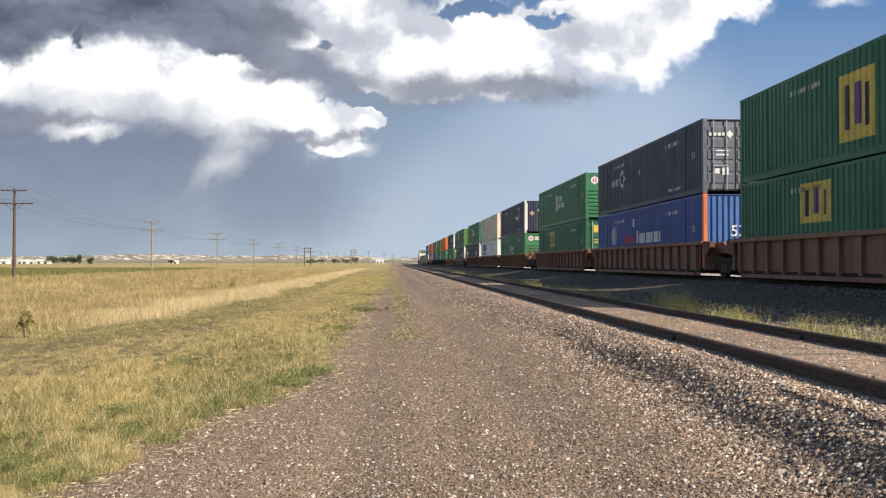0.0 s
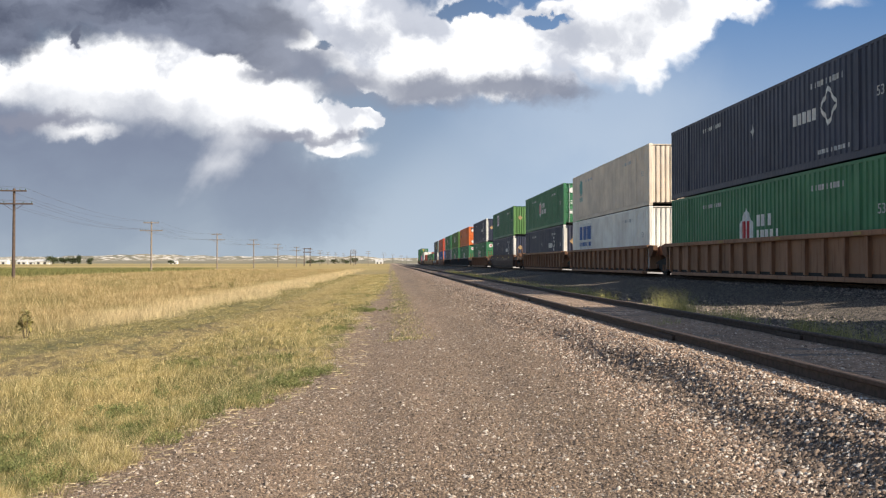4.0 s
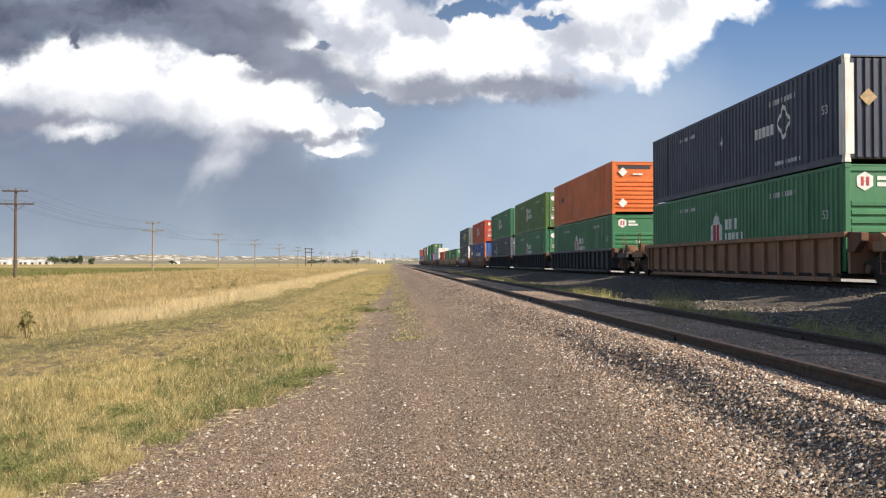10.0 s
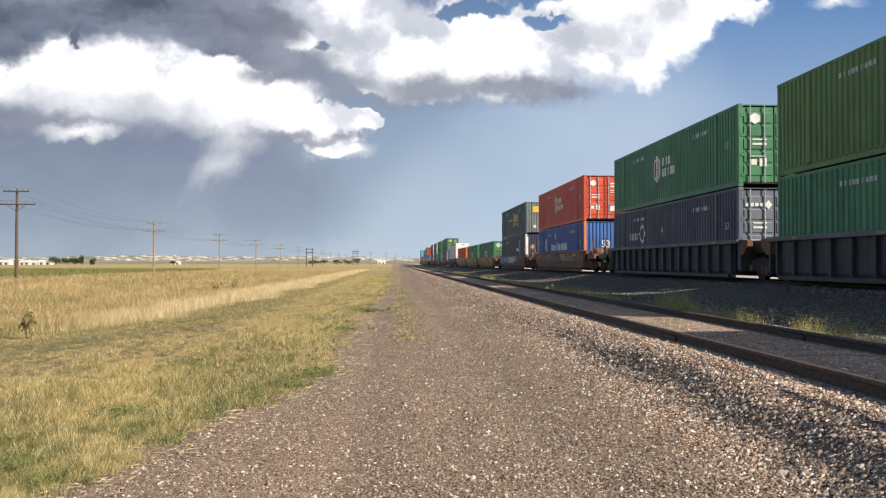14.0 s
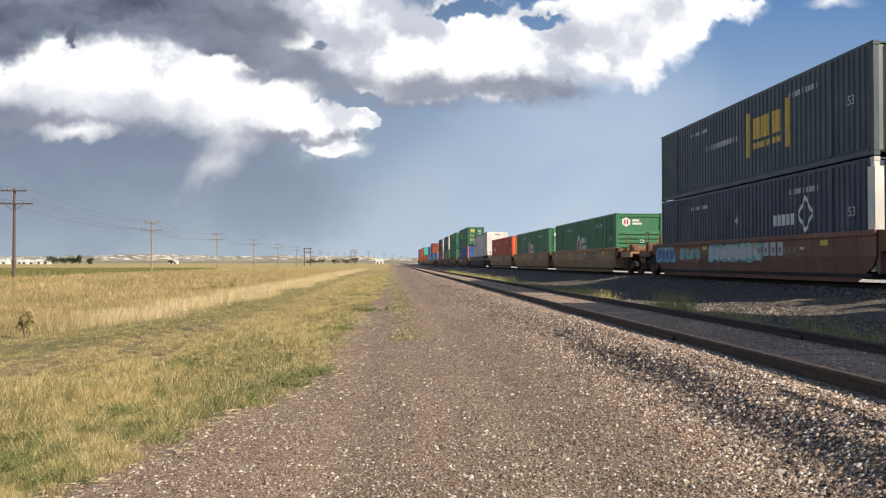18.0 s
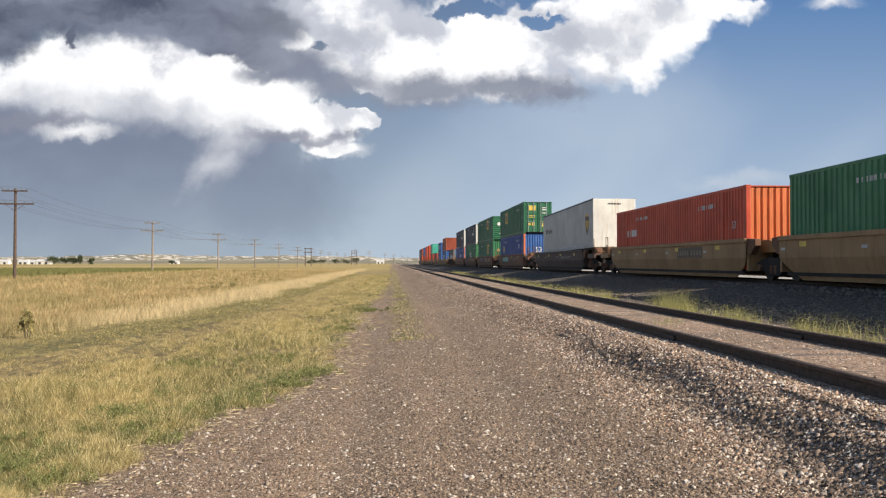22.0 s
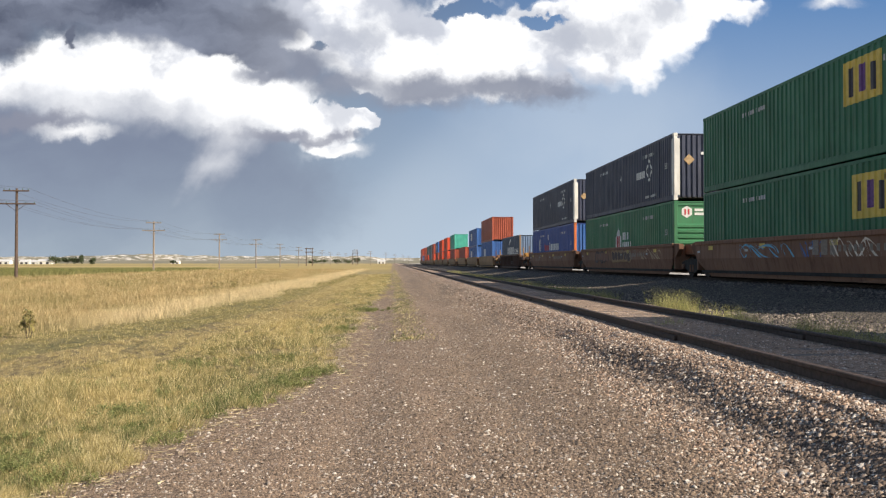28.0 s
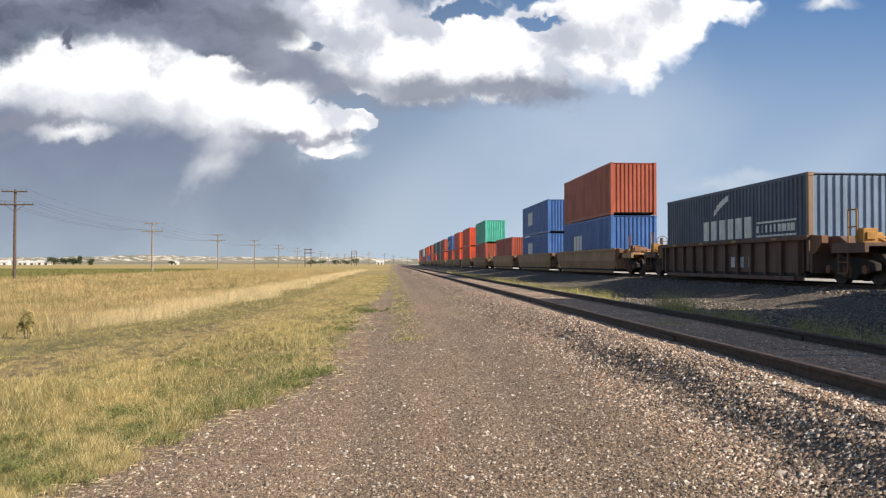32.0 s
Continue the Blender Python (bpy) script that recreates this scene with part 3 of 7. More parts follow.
def sweep(outline, ps, place):
    rows = []
    for p in ps:
        x, y, h = place(p)
        c, s = math.cos(radians(h)), math.sin(radians(h))
        rows.append([(x + o * c, y + o * s, q) for o, q in outline])
    return Solid().sheet(rows)


def ballast_material():
    m, t, bsdf = material("dark_ballast")
    p = t.position()
    cell = t.node("ShaderNodeTexVoronoi")
    t.put(p, cell.inputs["Vector"])
    cell.inputs["Scale"].default_value = 15.0
    tone = t.split(cell.outputs["Color"])[0]
    big = t.noise(p, 0.35, 5, 0.6)
    col = t.mix(t.ramp(tone, 0.45, 0.95), (0.042, 0.036, 0.031), (0.31, 0.258, 0.206))
    col = t.mix(t.ramp(big, 0.45, 0.7, 0, 0.5), col, (0.095, 0.078, 0.064))
    t.put(col, bsdf.inputs["Base Color"])
    bsdf.inputs["Roughness"].default_value = 0.9
    t.put(t.bump(cell.outputs["Distance"], 1.0, 0.05), bsdf.inputs["Normal"])
    return m


BALLAST = ballast_material()
RAIL_SIDE = plain("rusty_rail_web", (0.075, 0.05, 0.04), 0.8, vary=0.35, scale=20)
TIE_WOOD = plain("weathered_tie_wood", (0.16, 0.13, 0.11), 0.9, vary=0.45, scale=9)
line_steps = steps([(-60, 40, 2), (40, 350, 10), (350, 900, 12)])
bed = sweep([(-3.6, 0.30), (-2.7, 0.62), (-2.0, 0.845), (-1.6, 0.86), (1.6, 0.86), (2.0, 0.845), (3.9, 0.0)], line_steps, along).mesh("ballast_bed", BALLAST)
thing("ballast_bed", "dark crushed-stone ballast under the main line", "ballast", kind="structure", data=bed)


def rail_outline(side, top, h=0.16):
    return [(side + o, top - h * (1 - k)) for o, k in ((-0.07, 0), (-0.07, 0.08), (-0.012, 0.2), (-0.012, 0.72), (-0.036, 0.8), (-0.036, 0.96), (-0.026, 1.0), (0.026, 1.0), (0.036, 0.96), (0.036, 0.8), (0.012, 0.72), (0.012, 0.2), (0.07, 0.08), (0.07, 0))]


for side in (-0.7525, 0.7525):
    thing("main_rail", "worn steel rail of the main line on dark ballast", "rail", "main line rails", data=sweep(rail_outline(side, RAIL_Z), line_steps, along).mesh("main_rail", RAIL_SIDE))


def siding(p):
    return SIDE_X, p, 0.0


for side in (-0.7525, 0.7525):
    ob = thing("siding_rail", "rusty rail of the little-used siding, half sunk in gravel", "rail", "siding rails", data=sweep(rail_outline(side, SIDE_Z, 0.15), steps([(-30, 40, 2), (40, 345, 12)]), siding).mesh("siding_rail", RAIL_SIDE))
    for k, p in enumerate((9.55, 19.4, 31.2, 43.0)):
        bar = shared(("joint_bar", side > 0), RAIL_SIDE, lambda: Solid().box(-0.045, -0.3, 0.035, 0.045, 0.3, 0.10), 0.008)
        part("joint_bar", bar, ob, "bolted joint bar", (SIDE_X + side, p, SIDE_Z - 0.15))

for p in steps([(5, 66, 0.55)]):
    tie = shared("tie", TIE_WOOD, lambda: Solid().box(-0.72, -0.10, -0.16, 1.0, 0.10, 0.0), 0.012)
    ob = thing("railway_tie", "grey weathered wooden tie sunk in the siding's gravel", "tie", "siding ties", data=tie)
    ob.location = (SIDE_X + random.uniform(-0.05, 0.05), p, ground_z(SIDE_X, p) + random.uniform(-0.055, 0.006))
    ob.rotation_euler.z = random.uniform(-0.02, 0.02)


# ---------------------------------------------------------------- containers
WIDE = 2.59


def wave_outline(a, b, pitch, depth):
    """Points (along, inwards) of a corrugated sheet from a to b."""
    n = max(1, round((b - a) / pitch))
    q = (b - a) / n
    pts = []
    for i in range(n):
        s = a + i * q
        pts += [(s, 0), (s + 0.46 * q, 0), (s + 0.58 * q, depth), (s + 0.88 * q, depth)]
    return pts + [(b, 0)]


def wave_at(pts, s):
    for (a, da), (b, db) in zip(pts, pts[1:]):
        if a <= s <= b:
            return da + (db - da) * (s - a) / max(1e-6, b - a)
    return 0


def side_wave(L):
    post = 1.98 if L > 15 else 0.0
    pts = []
    cuts = [0.14, post - 0.07, post + 0.07, L - post - 0.07, L - post + 0.07, L - 0.14] if post else [0.14, L - 0.14]
    for i in range(0, len(cuts), 2):
        pts += wave_outline(cuts[i], cuts[i + 1], 0.272, 0.036)
    return pts


def side_sheet(L, x, inward, H):
    return lambda: Solid().sheet([[(x + inward * d, s, z) for s, d in side_wave(L)] for z in (0.16, H - 0.09)])


def decal(L, y0, y1, spans, lift=0.006):
    """Paint on the corrugated flank: spans(k) gives (z0, z1) pairs for k from 0 to 1 between y0 and y1 (k = 0 is the far end, where the reader starts); with it may come the places k at which the pairs jump."""
    s = Solid()
    spans, jumps = spans if isinstance(spans, tuple) else (spans, ())
    pts = side_wave(L)
    fine = [] if jumps else [i / 24 for i in range(25)]
    ys = sorted({y0, y1} | {p for p, _ in pts if y0 < p < y1} | {y1 - (y1 - y0) * k for k in (*fine, *jumps)})
    for a, b in zip(ys, ys[1:]):
        if b - a < 1e-4:
            continue
        ka, kb = [min(1, max(0, 1 - (v - y0) / (y1 - y0))) for v in (a + 1e-5, b - 1e-5)]
        mid, pa, pb = spans((ka + kb) / 2), spans(ka), spans(kb)
        if jumps or len(pa) != len(mid) or len(pb) != len(mid):
            pa = pb = mid
        xa, xb = -WIDE / 2 - lift + wave_at(pts, a), -WIDE / 2 - lift + wave_at(pts, b)
        for (z0, z1), (z2, z3) in zip(pa, pb):
            s.sheet([[(xa, a, z0), (xb, b, z2)], [(xa, a, z1), (xb, b, z3)]])
    return s


def bars(z0, z1, gaps, fill=0.62, wide=()):
    """Plain bars in place of letters; the bars named in wide stand taller."""
    def spans(k):
        j = k * gaps
        top = z1 + 0.3 * (z1 - z0) if int(j) in wide else z1
        return [(z0, top)] if (j - int(j)) < fill else []
    return spans, tuple(sorted({min(1.0, (i + o) / gaps) for i in range(gaps) for o in (0, fill)}))


def hexagon(z0, z1):
    def spans(k):
        cut = 0.25 * (z1 - z0) * abs(2 * k - 1)
        return [(z0 + cut, z1 - cut)]
    return spans


def twin_bars(z0, z1):
    def spans(k):
        if k < 0.36 or k > 0.64:
            return [(z0, z1)]
        return [(z0 + 0.49 * (z1 - z0), z0 + 0.51 * (z1 - z0))]
    return spans


def diamond_ring(z0, z1):
    zc, r = (z0 + z1) / 2, (z1 - z0) / 2

    def spans(k):
        o = r * (1 - abs(2 * k - 1))
        i = max(0.0, o - 0.26 * r)
        return [(zc - o, zc - i), (zc + i, zc + o)] if o > 0.02 else []
    return spans


def solid_span(z0, z1):
    return lambda k: [(z0, z1)]


def mark(name, L, y0, y1, spans, mat, parent, label, key):
    part(name, shared((name, L, key, y0), mat, lambda: decal(L, y0, y1, spans)), parent, label)


def emblem_hex(c, L, H, style):
    """White six-sided emblem with two red bars, and two short lines beside it."""
    m = L * 0.555
    z = H * 0.55
    mark("hexagon_emblem", L, m - 0.55, m + 0.45, hexagon(z - 0.62, z + 0.62), MARK_WHITE, c, "white hexagon emblem", "hex")
    part("emblem_bars", shared(("emblem_bars", L), MARK_RED, lambda: decal(L, m - 0.33, m + 0.23, twin_bars(z - 0.36, z + 0.36), 0.012)), c, "two red bars")
    mark("wordmark_upper", L, m - 2.0, m - 0.8, bars(z + 0.06, z + 0.42, 3), MARK_WHITE, c, "white plain bars", "hx")
    mark("wordmark_lower", L, m - 2.5, m - 0.8, bars(z - 0.42, z - 0.06, 5), MARK_WHITE, c, "white plain bars", "hx2")


def emblem_house(c, L, H, style):
    """White pointed-arch emblem with two red bars, and two lines beside it."""
    m = L * 0.545
    z = H * 0.5

    def gable(k):
        return [(z - 0.62, z + 0.66 - 0.55 * abs(2 * k - 1))]
    mark("arch_emblem", L, m - 0.55, m + 0.45, gable, MARK_WHITE, c, "white arched emblem", "arch")
    part("emblem_bars", shared(("arch_bars", L), MARK_RED, lambda: decal(L, m - 0.33, m + 0.23, twin_bars(z - 0.45, z + 0.2), 0.012)), c, "two red bars")
    mark("wordmark_upper", L, m - 2.0, m - 0.8, bars(z - 0.02, z + 0.36, 3), MARK_WHITE, c, "white plain bars", "hs")
    mark("wordmark_lower", L, m - 2.5, m - 0.8, bars(z - 0.5, z - 0.14, 5), MARK_WHITE, c, "white plain bars", "hs2")


def emblem_panel(c, L, H, style):
    """Yellow or white square with dark and purple blocks."""
    pale, share, z, tall = style
    m = L * share
    back = MARK_WHITE if pale else MARK_YELLOW
    mark("logo_panel", L, m - 0.85, m + 0.85, solid_span(z - tall, z + tall), back, c, "square logo panel", "pan%.2f" % z)

    low, high = z - 0.66 * tall, z + 0.66 * tall
    for name, mat, label, y0, y1, z0, z1 in (("logo_block", MARK_DARK, "dark plain block", m + 0.36, m + 0.58, low, high), ("logo_block_middle", MARK_PURPLE, "purple plain block", m - 0.20, m + 0.10, low + 0.1 * tall, high), ("logo_block_last", MARK_DARK, "dark plain block", m - 0.60, m - 0.42, low, high - 0.1 * tall)):
        part(name, shared((name, L, m, z), mat, lambda: decal(L, y0, y1, solid_span(z0, z1), 0.012)), c, label)


def emblem_diamond(c, L, H, style):
    """A white word and an open diamond with an arrow, and a pale lozenge further along."""
    m = L * (style or 0.255)
    z = H * 0.55
    mark("wordmark", L, m - 0.1, m + 1.3, bars(z - 0.22, z + 0.12, 5, 0.5), MARK_WHITE, c, "white plain bars", "um")
    mark("diamond_emblem", L, m - 1.15, m - 0.2, diamond_ring(z - 0.5, z + 0.62), MARK_WHITE, c, "white open diamond emblem", "um")
    mark("lozenge", L, L * 0.5, L * 0.5 + 0.28, lambda k: [(z + 0.1 - 0.26 * (1 - abs(2 * k - 1)), z + 0.1 + 0.26 * (1 - abs(2 * k - 1)))], MARK_GREY, c, "grey lozenge", "um")
    mark("number_bars", L, 2.3, 4.0, bars(0.36, 0.48, 8, 0.6), MARK_GREY, c, "white plain bars", "umn")


def emblem_globe(c, L, H, style):
    """A pale round emblem of stripes and a long word in white capitals."""
    z = H * 0.5

    def globe(k):
        r = 0.5 * math.sqrt(max(0, 1 - (2 * k - 1) ** 2))
        if k < 0.5:
            return [(z + 0.2 - r, z + 0.2 + r)]
        return [(z + 0.2 + o - 0.035, z + 0.2 + o + 0.035) for o in (-0.42, -0.28, -0.14, 0.0, 0.14, 0.28, 0.42) if abs(o) < r]
    m = L * 0.79
    mark("globe_emblem", L, m - 0.55, m + 0.45, globe, MARK_GREY, c, "pale striped globe", "gl")
    mark("wordmark_first", L, m - 3.9, m - 2.0, bars(z - 0.26, z + 0.14, 5, 0.66, (0,)), MARK_WHITE if style == "white" else MARK_RED, c, "white plain bars" if style == "white" else "faded red plain bars", "g1")
    mark("wordmark_second", L, m - 7.8, m - 4.1, bars(z - 0.28, z + 0.20, 10, 0.66, (0,)), MARK_WHITE, c, "white plain bars", "g2")
    mark("square_label", L, L * 0.56, L * 0.56 + 0.35, solid_span(z + 0.55, z + 0.95), MARK_WHITE, c, "white square label", "g3")


def emblem_capitals(c, L, H, style):
    """Broad blue capitals over a line of small ones."""
    z = H * 0.70
    m = 12.35
    if style == "lower":
        mark("logo_panel", L, m - 1.45, m + 2.1, solid_span(z - 0.95, z + 0.62), MARK_WHITE, c, "clean white panel", "cs0")
        part("wordmark", shared(("wordmark_cs", L), MARK_BLUE, lambda: decal(L, m - 1.2, m + 1.9, bars(z - 0.36, z + 0.46, 3, 0.84), 0.012)), c, "blue plain bars")
        part("wordmark_small", shared(("wordmark_cs_small", L), MARK_BLUE, lambda: decal(L, m - 1.2, m + 1.8, bars(z - 0.76, z - 0.52, 9, 0.7), 0.012)), c, "small blue bars")
    else:
        mark("round_emblem", L, L * 0.83, L * 0.83 + 0.75, lambda k: [(z - 0.0 - 0.5 * math.sqrt(max(0, 1 - (2 * k - 1) ** 2)), z + 0.0 + 0.5 * math.sqrt(max(0, 1 - (2 * k - 1) ** 2)))] if 0.02 < k < 0.98 else [], MARK_TEAL, c, "teal round emblem", "cr")
        mark("wordmark_small", L, L * 0.83, L * 0.83 + 0.7, bars(z - 0.85, z - 0.6, 2, 0.7), MARK_TEAL, c, "small teal bars", "cr2")


def emblem_brackets(c, L, H, style):
    """Golden brackets round a word in gold capitals."""
    z = H * 0.55
    m = L * 0.36
    for a in (m - 1.5, m + 1.35):
        mark("bracket", L, a, a + 0.28, solid_span(z - 0.75, z + 0.75), MARK_GOLD, c, "golden bracket", "br%.1f" % a)
    mark("wordmark", L, m - 0.95, m + 1.1, bars(z - 0.2, z + 0.5, 3, 0.8), MARK_GOLD, c, "golden plain bars", "br")
    mark("wordmark_small", L, m - 0.95, m + 1.1, bars(z - 0.52, z - 0.32, 6, 0.7), MARK_GOLD, c, "small golden bars", "br2")
    mark("wordmark_line", L, m + 2.2, m + 5.2, bars(z - 0.05, z + 0.14, 12, 0.6), MARK_GREY, c, "faded grey bars", "br3")


def emblem_line(c, L, H, style):
    """A row of heavy white capitals low on the flank, with a fish-like swoosh over them."""
    z = H * 0.48
    m = 5.1
    mark("wordmark", L, m - 1.5, m + 2.9, bars(z - 0.3, z + 0.42, 6, 0.72), MARK_WHITE, c, "white plain bars", "cm")
    mark("wordmark_boxed", L, m - 4.4, m - 1.7, lambda k: [(z - 0.3, z - 0.24), (z + 0.14, z + 0.2)] + ([(z - 0.16, z + 0.08)] if (k * 9) % 1 < 0.6 else []), MARK_WHITE, c, "boxed white bars", "cm2")
    mark("swoosh", L, m + 0.6, m + 1.9, lambda k: [(z + 0.55 + 0.55 * k ** 0.7, z + 0.68 + 0.62 * k ** 0.5)], MARK_WHITE, c, "white swoosh", "cm3")


def emblem_word(c, L, H, style):
    z = H * 0.6
    mark("wordmark", L, L * 0.77, L * 0.77 + 1.7, bars(z - 0.2, z + 0.12, 5, 0.6), MARK_DARK if style != "light" else MARK_WHITE, c, "plain bars", "w" + style)


def emblem_monogram(c, L, H, style):
    z = H * 0.5
    mark("monogram", L, L * 0.55, L * 0.55 + 2.4, bars(z - 0.55, z + 0.55, 3, 0.75), MARK_WHITE, c, "white plain blocks", "mo")


def no_emblem(c, L, H, style):
    return


def size_text(size, mat):
    """The number 53, the container's length in feet."""
    key = ("size_text", size, mat.name)
    if key not in STORE:
        cu = bpy.data.curves.new("size_number", "FONT")
        cu.body, cu.size, cu.extrude, cu.align_x = "53", size, 0.003, "CENTER"
        cu.materials.append(mat)
        STORE[key] = cu
    return STORE[key]


def end_ribbed(c, mat, H, marks):
    """An end wall pressed into level ribs in a square frame."""
    def build():
        s = Solid()
        s.box(-1.17, 0.05, 0.12, 1.17, 0.09, H - 0.08)
        return s
    part("end_wall", shared(("end_wall_ribbed", H), mat, build), c)
    z = 0.32
    for i in range(7):
        a = z + i * 0.235
        part("end_rib", shared("end_rib", mat, lambda: Solid().prism([(0.05, 0.0), (0.0, 0.035), (0.0, 0.14), (0.05, 0.175)], "x", -1.12, 1.12)), c, "", (0, 0, a))
    for z in (0.12, H - 0.2):
        part("end_beam", shared("end_beam", mat, lambda: Solid().box(-1.16, 0.01, 0, 1.16, 0.06, 0.12)), c, "", (0, 0, z))
    if marks == "hex":
        part("end_emblem", shared("end_emblem", MARK_WHITE, lambda: Solid().prism([(0.26 * math.cos(a), 2.42 + 0.26 * math.sin(a)) for a in [math.pi * (i / 3 + 1 / 6) for i in range(6)]], "y", 0.035, 0.05)), c, "white hexagon emblem", (-0.72, 0, 0))
        part("emblem_bars", shared("end_emblem_bars", MARK_RED, lambda: Solid().box(-0.11, 0.028, 2.30, -0.04, 0.034, 2.54).box(0.04, 0.028, 2.30, 0.11, 0.034, 2.54).box(-0.06, 0.028, 2.415, 0.06, 0.034, 2.422)), c, "two red bars", (-0.72, 0, 0))
        for z, w in ((2.45, 0.38), (2.28, 0.52)):
            part("end_wordmark", shared(("end_wordmark", w), MARK_WHITE, lambda: Solid().box(-0.38, 0.035, 0, w - 0.38, 0.05, 0.11)), c, "white plain bar", (0, 0, z))
        part("size_number", size_text(0.26, MARK_WHITE), c, "white number 53", (0.12, -0.004, 1.30)).rotation_euler = (radians(90), 0, 0)
        part("end_label", shared("end_label_rib", MARK_WHITE, lambda: Solid().box(-0.5, -0.010, 0.78, -0.36, -0.002, 0.86).box(-0.1, -0.010, 0.62, 0.4, -0.002, 0.88)), c, "white label")
    elif marks == "lozenge_panel":
        part("end_lozenge", shared("end_lozenge_white", MARK_WHITE, lambda: Solid().prism([(-0.26, 0), (0, -0.26), (0.26, 0), (0, 0.26)], "y", -0.012, 0.0)), c, "white lozenge", (-0.55, 0, 1.95))
        part("end_panel", shared("end_panel_rib", MARK_YELLOW, lambda: Solid().box(-0.2, 0.02, 2.24, 0.42, 0.05, 2.66)), c, "yellow logo panel")
        part("end_panel_blocks", shared("end_panel_blocks", MARK_DARK, lambda: Solid().box(-0.14, 0.012, 2.32, -0.02, 0.02, 2.58).box(0.06, 0.012, 2.32, 0.16, 0.02, 2.52).box(0.24, 0.012, 2.32, 0.32, 0.02, 2.52)), c, "dark plain blocks")
        part("size_number", size_text(0.26, MARK_WHITE), c, "white number 53", (0.12, -0.004, 1.46)).rotation_euler = (radians(90), 0, 0)
        part("end_label", shared("end_label_rib", MARK_WHITE, lambda: Solid().box(-0.5, -0.010, 0.78, -0.36, -0.002, 0.86).box(-0.1, -0.010, 0.62, 0.4, -0.002, 0.88)), c, "white label")
    elif marks == "lozenge":
        for zc in (2.3, 0.6):
            part("end_lozenge", shared("end_lozenge", MARK_WHITE, lambda: Solid().prism([(-0.26, 0), (0, -0.26), (0.26, 0), (0, 0.26)], "y", -0.012, 0.0)), c, "white lozenge", (-0.7, 0, zc))
        part("end_louvre", shared("end_louvre", MARK_DARK, lambda: Solid().box(-0.95, 0.035, H - 0.42, 0.85, 0.05, H - 0.24)), c, "dark louvre")
        part("end_label", shared("end_label", MARK_WHITE, lambda: Solid().box(-0.15, -0.012, 2.14, 0.4, 0.0, 2.22)), c, "white label")


def end_corrugated(c, mat, H, marks):
    """An end wall of upright corrugated sheet."""
    pts = wave_outline(-1.15, 1.15, 0.23, 0.045)
    part("end_wall", shared(("end_wall_wave", H), mat, lambda: Solid().sheet([[(x, 0.03 + d, z) for x, d in pts] for z in (0.14, H - 0.1)])), c)
    if marks in ("word", "lozenge_word"):
        part("end_wordmark", shared("end_wordmark_bars", MARK_WHITE, lambda: Solid().box(-0.1, 0.012, 1.96, 0.12, 0.024, 2.08).box(0.16, 0.012, 1.96, 0.36, 0.024, 2.08).box(0.4, 0.012, 1.96, 0.62, 0.024, 2.08).prism([(0.66, 2.02), (0.82, 1.86), (0.98, 2.02), (0.82, 2.18)], "y", 0.012, 0.024)), c, "white plain bars and lozenge")
    if marks == "lozenge_panel":
        part("end_panel", shared("end_panel_wave", MARK_YELLOW, lambda: Solid().box(-0.1, 0.012, 2.1, 0.5, 0.024, 2.52)), c, "yellow logo panel")
        part("end_panel_blocks", shared("end_panel_wave_blocks", MARK_DARK, lambda: Solid().box(-0.04, 0.004, 2.18, 0.08, 0.012, 2.44).box(0.14, 0.004, 2.18, 0.24, 0.012, 2.38).box(0.32, 0.004, 2.18, 0.40, 0.012, 2.38)), c, "dark plain blocks")
    if marks in ("lozenge_word", "lozenge_panel"):
        part("end_lozenge", shared("end_lozenge_small", MARK_WARN, lambda: Solid().prism([(-0.24, 0), (0, -0.24), (0.24, 0), (0, 0.24)], "y", -0.012, 0.0)), c, "orange warning lozenge", (-0.62, 0.026, 1.75))
    if marks == "gold":
        part("end_wordmark", shared("end_wordmark_gold", MARK_GOLD, lambda: Solid().box(-0.62, 0.012, 1.95, 0.72, 0.024, 2.5)), c, "golden plain panel")
        part("end_label", shared("end_label_pair", MARK_WHITE, lambda: Solid().box(-0.55, 0.012, 0.55, -0.3, 0.024, 0.8).box(0.0, 0.012, 0.6, 0.45, 0.024, 0.85)), c, "white labels")
    if marks == "53":
        part("size_number", size_text(0.62, MARK_WHITE), c, "white number 53", (0.1, 0.02, 1.25)).rotation_euler = (radians(90), 0, 0)
        part("end_label", shared("end_label_white", MARK_WHITE, lambda: Solid().box(-0.1, 0.012, 0.62, 0.35, 0.024, 0.98)), c, "white label")


def stencils(door, mat, spots):
    for x, z, w, h in spots:
        part("door_label", shared(("door_label", w, h), mat, lambda: Solid().box(0, 0.0, 0, w, 0.012, h)), door, "small stencilled label", (x, 0, z))


